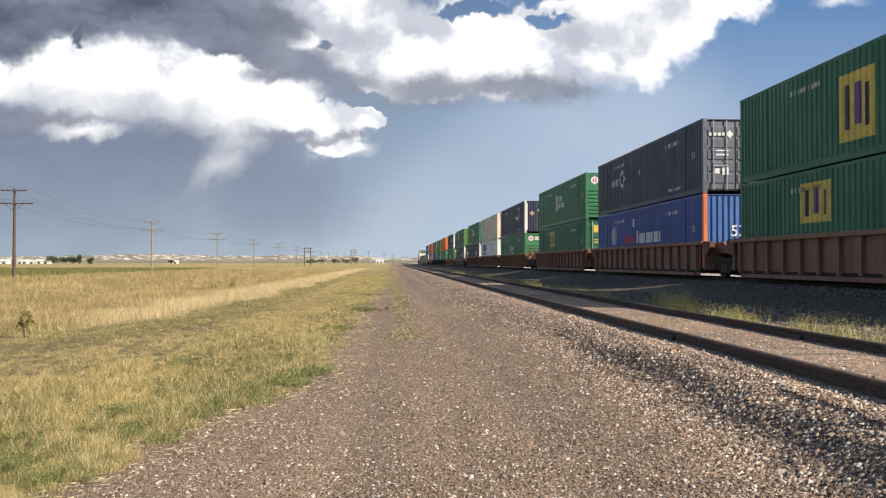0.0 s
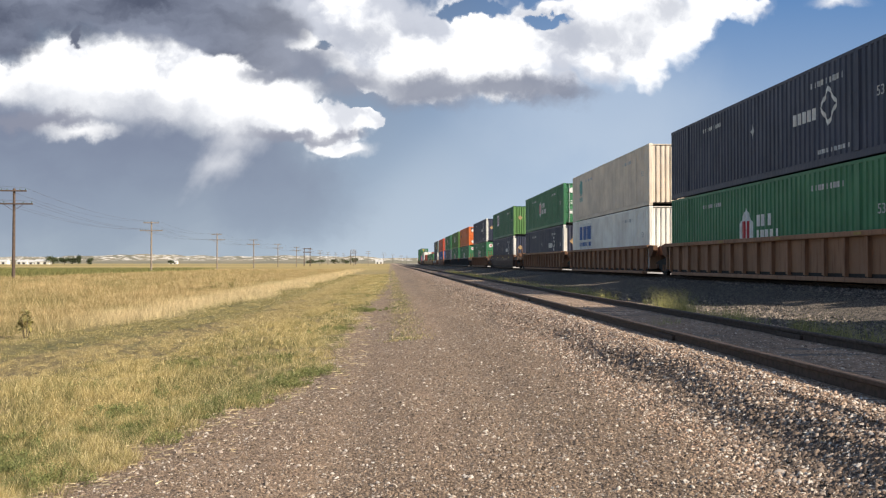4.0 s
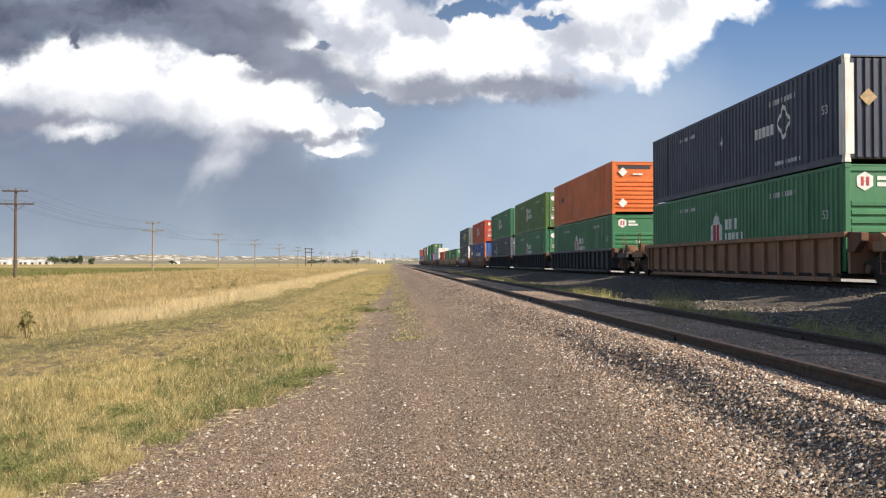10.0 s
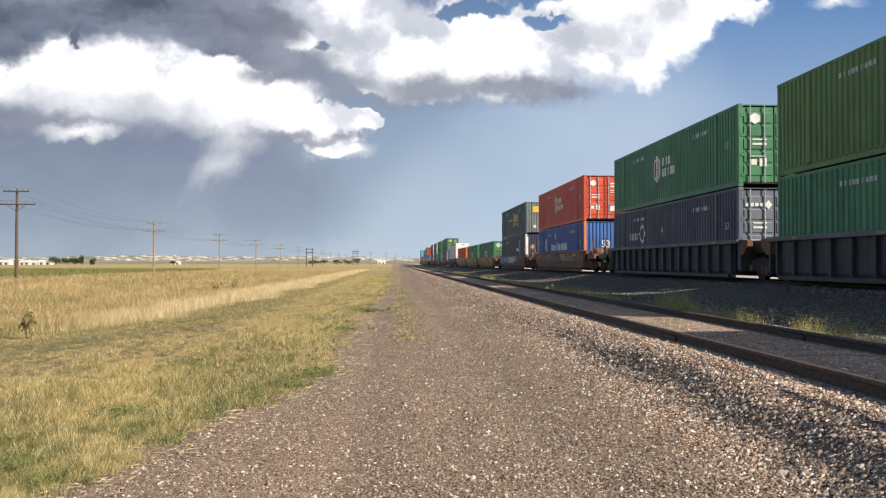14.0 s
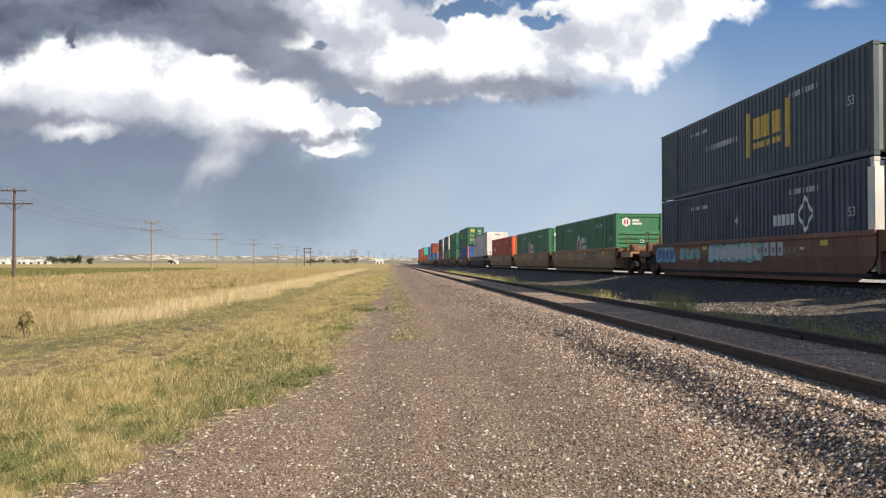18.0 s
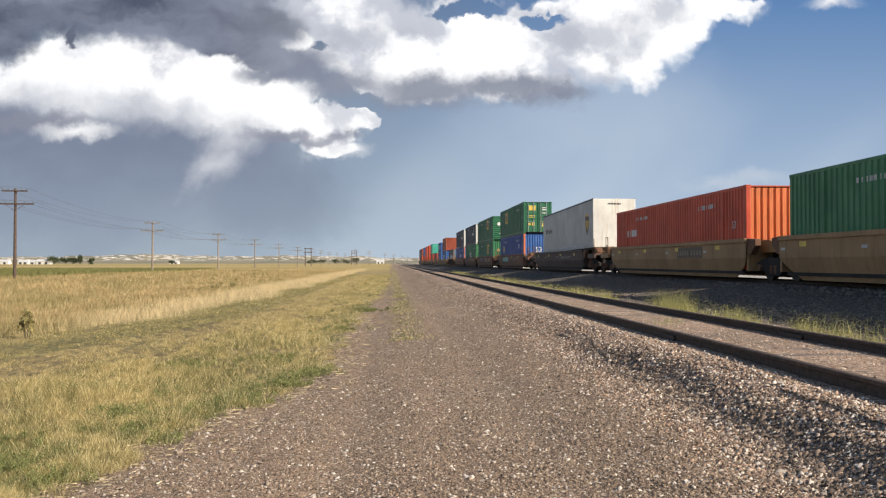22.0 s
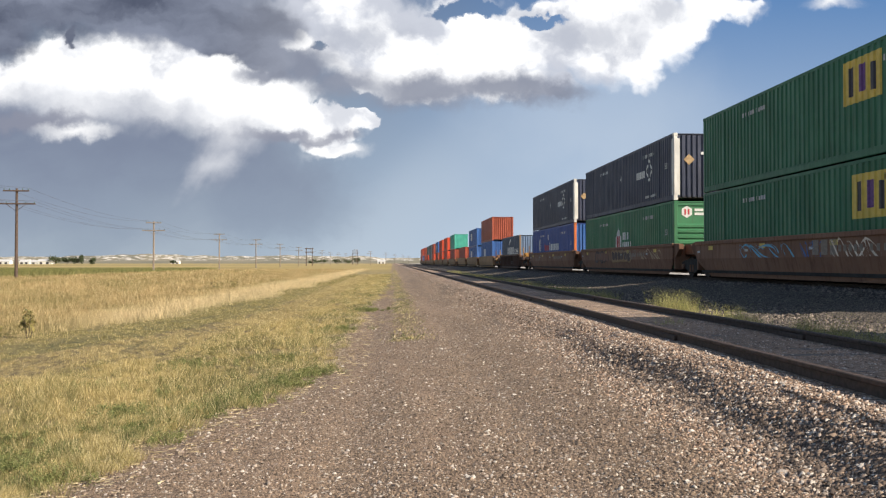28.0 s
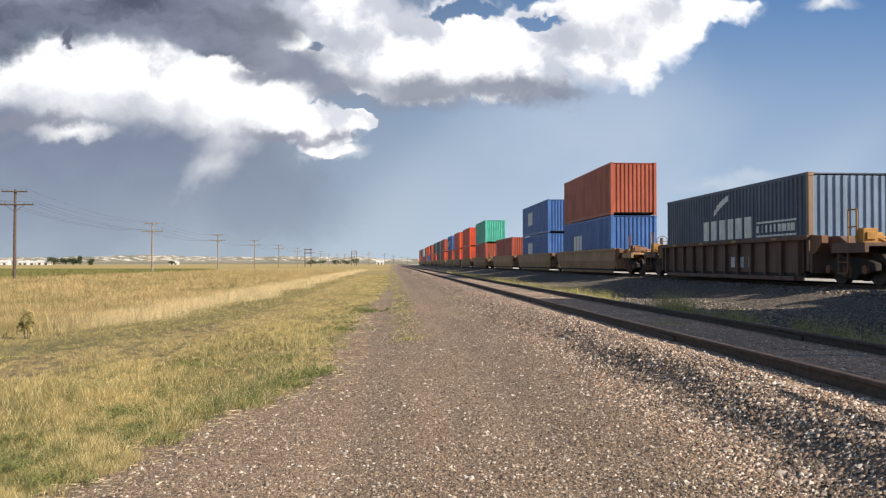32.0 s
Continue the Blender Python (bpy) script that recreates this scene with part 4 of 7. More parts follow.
def end_doors(c, mat, H, marks):
    """A pair of doors with lock rods, hinges and stencilled labels."""
    for k in (-1, 1):
        def build():
            s = Solid().box(-0.56, 0.04, 0.16, 0.56, 0.075, H - 0.12)
            for i in range(5):
                z = 0.3 + i * (H - 0.6) / 5
                s.prism([(0.04, z + 0.06), (0.015, z + 0.10), (0.015, z + (H - 0.6) / 5 - 0.04), (0.04, z + (H - 0.6) / 5)], "x", -0.5, 0.5)
            return s
        door = part("door", shared(("door", H), mat, build), c, "", (k * 0.585, 0, 0))
        for x in (-0.3, 0.22):
            part("lock_rod", shared(("lock_rod", H), GREY, lambda: Solid().tube((0, -0.02, 0.12), (0, -0.02, H - 0.06), 0.021)), door, "galvanised lock rod", (x, 0, 0))
        part("lock_handle", shared("lock_handle", GREY, lambda: Solid().box(-0.3, -0.05, -0.02, 0.26, -0.03, 0.02)), door, "galvanised handle", (0, 0, 1.05))
        for z in (0.4, 1.1, 1.8, H - 0.4):
            part("hinge", shared("hinge", mat, lambda: Solid().box(-0.07, -0.015, -0.05, 0.07, 0.04, 0.05)), door, "", (k * 0.55, 0, z))
        lab = MARK_YELLOW if marks == "panel" else MARK_WHITE
        if k < 0:
            if marks == "hex":
                part("door_emblem", shared("door_emblem", MARK_WHITE, lambda: Solid().prism([(0.2 * math.cos(a), 2.38 + 0.2 * math.sin(a)) for a in [math.pi * (i / 3 + 1 / 6) for i in range(6)]], "y", 0.002, 0.012)), door, "white hexagon emblem", (-0.1, 0, 0))
            elif marks == "word":
                part("door_wordmark", shared("door_wordmark", MARK_WHITE, lambda: Solid().box(-0.46, 0.0, 2.22, -0.34, 0.012, 2.34).box(-0.29, 0.0, 2.22, -0.17, 0.012, 2.34).box(-0.12, 0.0, 2.22, 0.0, 0.012, 2.34).box(0.05, 0.0, 2.22, 0.17, 0.012, 2.34).prism([(0.22, 2.28), (0.36, 2.12), (0.50, 2.28), (0.36, 2.44)], "y", 0.0, 0.012)), door, "white plain bars and lozenge")
            elif marks:
                part("door_panel", shared("door_panel", lab, lambda: Solid().box(-0.22, 0.002, 2.1, 0.4, 0.012, 2.55)), door, "square logo panel")
            stencils(door, lab, ((-0.25, 0.75, 0.2, 0.2), (0.05, 0.7, 0.25, 0.3), (-0.2, 1.45, 0.5, 0.07), (-0.2, 1.62, 0.5, 0.05)))
        else:
            stencils(door, MARK_WHITE, ((-0.18, 2.3, 0.43, 0.1), (-0.18, 2.12, 0.43, 0.1), (-0.18, 1.9, 0.43, 0.04), (-0.18, 1.78, 0.43, 0.04)))
            part("door_label", shared("door_label_low", lab, lambda: Solid().box(-0.2, 0.0, 0.62, 0.4, 0.012, 0.95)), door, "pale label")


ENDS = {"ribbed": end_ribbed, "wave": end_corrugated, "doors": end_doors}


def container(label, mat, L=16.154, H=2.896, end="doors", end_mat=None, post=None, emblem=no_emblem, style="", marks="", number=True):
    """A freight container; its origin is under the middle of the end that leads, its length runs along +y."""
    c = thing("container", label, "container", "containers on the train")
    half = WIDE / 2
    post = post or mat
    for x, k in ((-half, 1), (half, -1)):
        part("side_wall", shared(("side_wall", L, H, k), mat, side_sheet(L, x, k, H)), c)
    part("roof", shared(("roof", L, H), mat, lambda: Solid().box(-half + 0.05, 0.05, H - 0.06, half - 0.05, L - 0.05, H - 0.02)), c)
    part("floor", shared(("floor", L), GRIME, lambda: Solid().box(-half + 0.05, 0.06, 0.1, half - 0.05, L - 0.06, 0.16)), c, "dark underside")
    for x in (-half, half - 0.09):
        part("top_rail", shared(("top_rail", L), mat, lambda: Solid().box(0, 0.17, -0.10, 0.09, L - 0.17, 0.0), 0.01), c, "", (x, 0, H))
        part("bottom_rail", shared(("bottom_rail", L), mat, lambda: Solid().box(0, 0.17, 0.0, 0.09, L - 0.17, 0.20), 0.01), c, "", (x, 0, 0.02))
    for x in (-half, half - 0.16):
        for y, front in ((0.0, True), (L - 0.14, False)):
            part("corner_post", shared(("corner_post", H), post if front else mat, lambda: Solid().box(0, 0, 0.0, 0.16, 0.14, H - 0.24), 0.012), c, "" if post is mat or not front else "pale corner post", (x, y, 0.12))
            if front and post is WHITE:
                part("post_panel", shared(("post_panel", H, x < 0), WHITE, lambda: Solid().box(-0.013 if x < 0 else 0.15, 0.02, 0.1, 0.01 if x < 0 else 0.173, 0.25, H - 0.36).box(0.02 if x < 0 else -0.1, -0.012, 0.1, 0.26 if x < 0 else 0.14, 0.012, H - 0.36)), c, "white post panel", (x, y, 0.12))
            for z in (0.0, H - 0.12):
                part("corner_casting", shared("corner_casting", post if front else mat, lambda: Solid().box(0, 0, 0, 0.178, 0.162, 0.12), 0.008), c, "", (x - 0.004 if x < 0 else x - 0.014, y - 0.006, z))
    if L > 15:
        for x in (-half - 0.03, half - 0.03):
            for y in (1.91, L - 2.05):
                part("lift_post", shared(("lift_post", H), mat, lambda: Solid().box(0, 0, 0.0, 0.06, 0.17, H - 0.3), 0.008), c, "", (x, y, 0.21))
    ENDS[end](c, end_mat or mat, H, marks)
    part("end_wall", shared(("end_wall_far", H), mat, lambda: Solid().box(-1.14, -0.08, 0.14, 1.14, -0.04, H - 0.1)), c, "", (0, L, 0))
    emblem(c, L, H, style)
    if number and L > 15:
        part("size_number", size_text(0.36, MARK_GREY), c, "pale number 53", (-half - 0.012, 0.98, 1.45)).rotation_euler = (radians(90), 0, radians(-90))
        mark("number_bars_top", L, 2.6, 4.4, bars(H - 0.62, H - 0.46, 9, 0.55), MARK_GREY, c, "pale plain bars", "nt")
        mark("number_bars_far", L, L - 5.4, L - 3.6, bars(H - 0.6, H - 0.46, 9, 0.5), MARK_GREY, c, "pale plain bars", "nf")
    return c


def semi_trailer():
    """A white road trailer; origin under the middle of its nose, which leads."""
    L, H = 16.15, 2.85
    half = WIDE / 2
    c = thing("semi_trailer", "white smooth-sided semi-trailer riding in a well car", "trailer")
    for x in (-half, half - 0.04):
        part("side_wall", shared("trailer_side", TRAILER_SHADE_TONE, lambda: Solid().box(0, 0.06, 0.0, 0.04, L, H - 0.05), 0.006), c, "", (x, 0, 0.05))
        part("top_rail", shared("trailer_top_rail", MARK_DARK, lambda: Solid().box(-0.012, 0.05, 0, 0.05, L, 0.11), 0.008), c, "dark top rail", (x, 0, H - 0.02))
        part("bottom_rail", shared("trailer_bottom_rail", GREY, lambda: Solid().box(-0.015, 0.05, 0.0, 0.05, L, 0.30), 0.01), c, "grey riveted bottom rail", (x, 0, 0.0))
    for i in range(38):
        part("rivet_plate", shared("rivet_plate", WHITE, lambda: Solid().box(-0.012, -0.05, -0.025, 0.0, 0.05, 0.025)), c, "", (-half - 0.014, 0.5 + i * 0.41, 0.21))
    part("roof", shared("trailer_roof", TRAILER_SHADE_TONE, lambda: Solid().box(-half + 0.04, 0.05, H - 0.02, half - 0.04, L, H + 0.05)), c)
    part("floor", shared("trailer_floor", GRIME, lambda: Solid().box(-half + 0.04, 0.08, -0.12, half - 0.04, L, 0.04)), c, "dark underside")
    # the nose keeps the full white, unlike the shade-toned skin
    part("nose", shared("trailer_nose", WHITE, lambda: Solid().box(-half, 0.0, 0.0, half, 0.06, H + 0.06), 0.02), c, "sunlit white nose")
    for i in range(9):
        part("nose_clearance_mark", shared("nose_mark", MARK_DARK, lambda: Solid().box(-0.03, -0.008, -0.05, 0.03, 0.0, 0.05)), c, "dark mark", (-0.36 + i * 0.09, 0, H - 0.24))
    part("rear_door", shared("trailer_rear", GREY, lambda: Solid().box(-half + 0.04, L - 0.05, 0.04, half - 0.04, L - 0.005, H - 0.03)), c)
    def fit(y, z):
        return 1.0 + (y - 1.15) * 0.8, 1.44 + (z - 1.4) * 0.84

    shield = [fit(y - 0.55, z) for y, z in ((1.72, 1.98), (2.18, 2.16), (2.72, 2.2), (2.86, 2.12), (2.86, 1.35), (2.72, 1.0), (2.36, 0.6), (2.0, 0.95), (1.78, 1.2), (1.70, 1.4))]
    band = [fit(y, z) for y, z in ((1.17, 1.98), (1.63, 2.18), (2.31, 2.14), (2.31, 2.06), (1.75, 1.98))]
    part("shield_emblem", shared("shield_emblem", MARK_BROWN, lambda: Solid().prism(shield, "x", -half - 0.006, -half)), c, "brown shield emblem")
    part("shield_band", shared("shield_band", MARK_GOLD, lambda: Solid().prism(band, "x", -half - 0.012, -half)), c, "golden band")
    for y0, z0, y1 in ((1.93, 1.2, 2.17), (1.59, 1.0, 1.83), (1.27, 1.2, 1.49)):
        (ya, za), (yb, zb) = fit(y0, z0), fit(y1, 1.7)
        part("shield_block", shared(("shield_block", y0), MARK_GOLD, lambda: Solid().box(-half - 0.012, ya, za, -half, yb, zb)), c, "golden plain block")
    s = Solid()
    for k, (a, b) in enumerate(((0, 0.34), (0.42, 0.7), (0.78, 1.05), (1.6, 1.9), (1.98, 2.12), (2.2, 2.44), (2.5, 2.64), (2.7, 2.94), (3.0, 3.24), (3.3, 3.45))):
        s.box(-half - 0.006, 15.1 - (b - 0.09) * 0.73, 1.46, -half, 15.1 - a * 0.73, 1.82 if k in (0, 1, 2, 3) else 1.72)
    part("wordmark", s.mesh("wordmark", MARK_DARK), c, "dark plain bars")
    part("landing_gear", shared("landing_gear", GRIME, lambda: Solid().box(-0.9, 3.0, -0.75, -0.78, 3.14, 0.0).box(0.78, 3.0, -0.75, 0.9, 3.14, 0.0).box(-0.9, 3.03, -0.5, 0.9, 3.1, -0.42)), c, "folded landing gear")
    for y in (12.6, 13.9):
        for x in (-0.98, 0.98):
            part("tyre", shared("trailer_tyre", RUBBER, lambda: Solid().tube((-0.25, 0, 0), (0.25, 0, 0), 0.5, 20), 0.03), c, "black tyre", (x, y, -0.55))
    return c


# ---------------------------------------------------------------- well cars
WELL_TOP = 1.40


def truck(car, y, full=True):
    """A two-axle truck under the car's end."""
    tk = part("truck", shared("truck_bolster", GRIME, lambda: Solid().box(-1.0, -0.18, 0.45, 1.0, 0.18, 0.72).box(-0.28, -0.3, 0.62, 0.28, 0.3, 0.82), 0.02), car, "grimy cast-steel truck", (0, y, 0))
    for k in (-0.42, 0.42):
        part("brake_beam", shared("brake_beam", GRIME, lambda: Solid().prism([(-0.06, 0.0), (0.06, 0.0), (0.09, 0.16), (-0.02, 0.34), (-0.09, 0.16)], "x", -0.92, 0.92), 0.01), tk, "grimy brake beam", (0, k, 0.12))
    for x in (-1.03, 1.03):
        def frame_side():
            return Solid().prism([(-1.25, 0.38), (-1.05, 0.36), (-0.62, 0.30), (-0.35, 0.16), (0.35, 0.16), (0.62, 0.30), (1.05, 0.36), (1.25, 0.38), (1.22, 0.58), (0.95, 0.66), (0.5, 0.74), (-0.5, 0.74), (-0.95, 0.66), (-1.22, 0.58)], "x", -0.09, 0.09)
        part("side_frame", shared("side_frame", GRIME, frame_side, 0.015), tk, "", (x, 0, 0))
        part("spring_nest", shared("spring_nest", RUSTY, lambda: Solid().tube((0, -0.14, 0.22), (0, -0.14, 0.5), 0.075, 10).tube((0, 0.14, 0.22), (0, 0.14, 0.5), 0.075, 10)), tk, "rusty springs", (x * 1.06, 0, 0))
        for k in (-0.89, 0.89):
            part("axle_cap", shared("axle_cap", RUSTY, lambda: Solid().tube((-0.06, 0, 0), (0.06, 0, 0), 0.12, 12), 0.01), tk, "rusty bearing cap", (x * 1.11, k, 0.42))
    for k in (-0.89, 0.89):
        def wheelset():
            s = Solid().tube((-1.0, 0, 0), (1.0, 0, 0), 0.085, 10)
            for x in (-0.7525, 0.7525):
                o = 1 if x > 0 else -1
                s.tube((x - 0.06, 0, 0), (x + 0.06, 0, 0), 0.42, 28)
                s.tube((x - o * 0.09, 0, 0), (x - o * 0.06, 0, 0), 0.445, 28)
                for i in range(5):
                    a = 2 * math.pi * i / 5
                    s.box(x + o * 0.06 - 0.012, 0.22 * math.cos(a) - 0.05, 0.22 * math.sin(a) - 0.05, x + o * 0.06 + 0.012, 0.22 * math.cos(a) + 0.05, 0.22 * math.sin(a) + 0.05)
            return s
        WHEELS.append((part("wheelset", shared("wheelset", STEEL_TREAD, wheelset), tk, "worn steel wheelset", (0, k, 0.42)), k))
    return tk


WHEELS = []


def well_car(label, mat, ribbed, L=16.154, joined=True, last=False, chord=None, stripes=True, gear=GEAR):
    """One unit of a well car; origin on the rails below the leading end of its container. joined: its leading truck is shared with the unit before."""
    car = thing("well_car", label, "well car", "well cars of the train")
    half = 1.46
    chord = chord or mat
    y0, y1 = -0.35, L + 0.35
    for k in (-1, 1):
        def shell():
            s = Solid()
            if ribbed:
                s.prism([(half - 0.115, 0.08), (half - 0.085, 0.08), (half - 0.085, WELL_TOP - 0.1), (half - 0.115, WELL_TOP - 0.1)], "y", y0 + 0.5, y1 - 0.5)
                return s
            # upper plate upright, lower plate drawn in underneath, both cut away over the trucks
            h, g = half, half - 0.15
            for q in (0.0, 0.04):
                s.sheet([[(h - q, y0, WELL_TOP - 0.12), (h - q, y0 + 1.0, WELL_TOP - 0.12), (h - q, y1 - 1.0, WELL_TOP - 0.12), (h - q, y1, WELL_TOP - 0.12)],
                         [(h - q, y0, 0.74), (h - q, y0 + 1.0, 0.74), (h - q, y1 - 1.0, 0.74), (h - q, y1, 0.74)],
                         [(g + 0.08 - q, y0 + 0.25, 0.5), (g - q, y0 + 1.15, 0.07), (g - q, y1 - 1.15, 0.07), (g + 0.08 - q, y1 - 0.25, 0.5)]])
            return s
        side = part("side_sill", shared(("side_sill", ribbed, L), mat, shell), car)
        if k < 0:
            side.rotation_euler.z = math.pi
            side.location = (0, L, 0)
        part("top_chord", shared(("top_chord", L, ribbed), chord, lambda: Solid().box(-0.11 if ribbed else -0.09, y0, -0.14, 0.04, y1, 0.0), 0.012), car, "", (k * (half + (0.02 if k < 0 else 0.0)) + (0.05 if k < 0 else 0.0), 0, WELL_TOP))
        if ribbed:
            part("lower_chord", shared(("lower_chord", L), mat, lambda: Solid().box(-0.1, y0 + 0.9, 0, 0.02, y1 - 0.9, 0.13), 0.012), car, "", (k * half + (0.08 if k < 0 else 0), 0, 0.07))
            n = round(L / 1.08)
            for i in range(n + 1):
                y = 0.3 + (L - 0.6) * i / n

                def rib():
                    return Solid().prism([(0.0, 0.0), (k * 0.17, 0.0), (k * 0.19, 0.25), (k * 0.19, 1.02), (0.0, 1.06)], "y", -0.035, 0.035).prism([(k * 0.17, 0.02), (k * 0.2, 0.02), (k * 0.2, 1.02), (k * 0.17, 1.02)], "y", -0.06, 0.06)
                part("side_rib", shared(("side_rib", k), mat, rib), car, "", (k * (half - 0.16), y, 0.22))
        if stripes and k < 0:
            for i in range(4):
                y = 1.6 + i * (L - 3.2) / 3
                if not ribbed:
                    part("placard", shared("placard", MARK_YELLOW, lambda: Solid().box(-0.005, -0.2, -0.075, 0, 0.2, 0.075)), car, "yellow reflector plate", (-half - 0.002, y + 0.5, WELL_TOP - 0.27))
                    part("data_plate", shared("data_plate", MARK_GREY, lambda: Solid().box(-0.005, -0.13, -0.04, 0, 0.13, 0.04)), car, "pale data plate", (-half - 0.002, y + 1.7, WELL_TOP - 0.40))
                    continue
                part("reflector_strip", shared("reflector_strip", REFLECTOR, lambda: Solid().box(-0.006, -0.17, -0.035, 0, 0.17, 0.035)), car, "dull yellow reflector", (-half - (0.05 if ribbed else 0.036) - 0.06, y, WELL_TOP - 0.07))
            if not ribbed:
                if mat is WELL_TAN:
                    part("number_panel", shared("number_panel", MARK_BROWN, lambda: Solid().box(-0.004, -0.15, -0.1, 0, 2.6, 0.34)), car, "dark number panel", (-half, 3.7, 0.86))
                for i, w in enumerate((0, 0.3, 0.6, 0.9, 1.35, 1.6, 1.85, 2.1, 2.35)):
                    part("number_bar", shared("car_number_bar", MARK_FADED, lambda: Solid().box(-0.005, 0, 0.02, 0, 0.14, 0.2)), car, "faded plain bar", (-half - 0.004, 3.7 + w, 0.86))
    part("well_floor", shared(("well_floor", L), GRIME, lambda: Solid().box(-half + 0.08, 0.0, 0.20, half - 0.08, L, 0.30)), car, "grimy floor beams")
    for y, s in ((0.0, -1), (L, 1)):
        part("end_bulkhead", shared("end_bulkhead", mat, lambda: Solid().box(-half + 0.05, -0.06, 0.3, half - 0.05, 0.06, WELL_TOP - 0.1), 0.01), car, "", (0, y + s * 0.36, 0))
        part("end_platform", shared("end_platform", mat, lambda: Solid().prism([(0.3, 0.92), (0.3, WELL_TOP - 0.05), (1.0, WELL_TOP - 0.05), (1.55, 1.08), (1.55, 0.92)], "x", -0.95, 0.95), 0.015), car, "", (0, y, 0)).rotation_euler.z = 0 if s > 0 else math.pi
        for x in (-1.32, 1.32):
            part("corner_bracket", shared("corner_bracket", RUSTY, lambda: Solid().prism([(0.3, 0.85), (0.3, WELL_TOP), (0.95, WELL_TOP - 0.04), (0.95, 1.15), (0.6, 0.85)], "x", -0.1, 0.1), 0.01), car, "rusty corner bracket", (x, y, 0)).rotation_euler.z = 0 if s > 0 else math.pi
    if L < 13:
        for i in range(3):
            part("side_bar", shared("side_bar", MARK_GREY, lambda: Solid().box(-0.004, 0, 0, 0, 0.32, 0.36)), car, "white plain bar", (-half + 0.081, 3.5 + 0.72 * i, 0.45))
    if not joined:
        truck(car, -1.75)
        part("coupler", shared("coupler", GRIME, lambda: Solid().box(-0.12, -3.52, 0.72, 0.12, -1.5, 0.96).box(-0.2, -3.62, 0.66, 0.2, -3.3, 1.0), 0.02), car, "grimy knuckle coupler")
        end_gear(car, -1, mat, 0.0, gear)
    else:
        truck(car, -1.62)
        part("drawbar", shared("drawbar", GRIME, lambda: Solid().box(-0.3, -2.2, 0.8, 0.3, -1.0, 1.0), 0.02), car, "articulated joint")
    if last:
        truck(car, L + 1.75)
        part("coupler", shared(("coupler_far", L), GRIME, lambda: Solid().box(-0.12, L + 1.5, 0.72, 0.12, L + 3.52, 0.96).box(-0.2, L + 3.3, 0.66, 0.2, L + 3.58, 1.0), 0.02), car, "grimy knuckle coupler")
        end_gear(car, 1, mat, L, gear)
    return car


def spray(car, y0, y1, mats, seed, z0=0.56, z1=1.30):
    """Unreadable spray-painted shapes on a smooth side."""
    dice = random.Random(seed)
    n = max(2, round((y1 - y0) / 0.55))
    for i in range(n):
        cy, cz = y0 + (y1 - y0) * (i + 0.5) / n, (z0 + z1) / 2
        for layer, mat in enumerate(mats):
            ry, rz = dice.uniform(0.36, 0.55) * (1 - 0.3 * layer), (z1 - z0) * dice.uniform(0.42, 0.56) * (1 - 0.3 * layer)
            pts = []
            lean = dice.uniform(-0.12, 0.2)
            for j in range(14):
                a = 2 * math.pi * (j + 0.5) / 14
                r = dice.uniform(0.82, 1.1) / max(abs(math.cos(a)), abs(math.sin(a))) ** 0.85
                pts.append((cy + ry * 0.8 * r * math.cos(a) + lean * math.sin(a), cz + rz * 0.92 * r * math.sin(a)))
            part("spray_mark", Solid().prism(pts, "x", -1.461 - 0.003 * (layer + 1) - 0.0004 * i, -1.43).mesh("spray_mark", mat), car, "spray-painted shape")


def scrawl(car, y0, y1, mat, seed, z0=0.62, z1=1.24, lines=5, wide=0.035):
    """Looping strokes of spray paint on a smooth side."""
    dice = random.Random(seed)
    for j in range(lines):
        cy = y0 + (y1 - y0) * (j + 0.5) / lines
        ry, rz, zc = (y1 - y0) / lines * dice.uniform(0.45, 0.8), (z1 - z0) * dice.uniform(0.32, 0.5), (z0 + z1) / 2
        a0, turns, skew = dice.uniform(0, 6.28), dice.uniform(0.7, 1.5), dice.uniform(0.7, 2.3)
        s, x = Solid(), -1.466 - 0.0006 * j
        edge = []
        for i in range(29):
            a = a0 + 2 * math.pi * turns * i / 28
            y, z = cy + ry * math.cos(a) + 0.25 * ry * math.sin(skew * a), zc + rz * math.sin(a * 1.27 + 0.4)
            w = wide * (0.55 + 0.45 * math.sin(a * 1.9))
            edge.append([(x, y - w * math.sin(a) * 0.6, min(1.27, max(0.75, z - w))), (x, y + w * math.sin(a) * 0.6, min(1.27, max(0.75, z + w)))])
        part("spray_stroke", s.sheet(edge).mesh("spray_stroke", mat), car, "stroke of spray paint")


def car_mark(car, y, mat):
    """Three plain blocks in place of the owner's letters."""
    for i in range(3):
        part("owner_block", shared("owner_block", mat, lambda: Solid().box(-0.004, -0.17, 0, 0, 0.17, 0.42)), car, "faded plain block", (-1.463, y - 0.48 * i, 0.80))


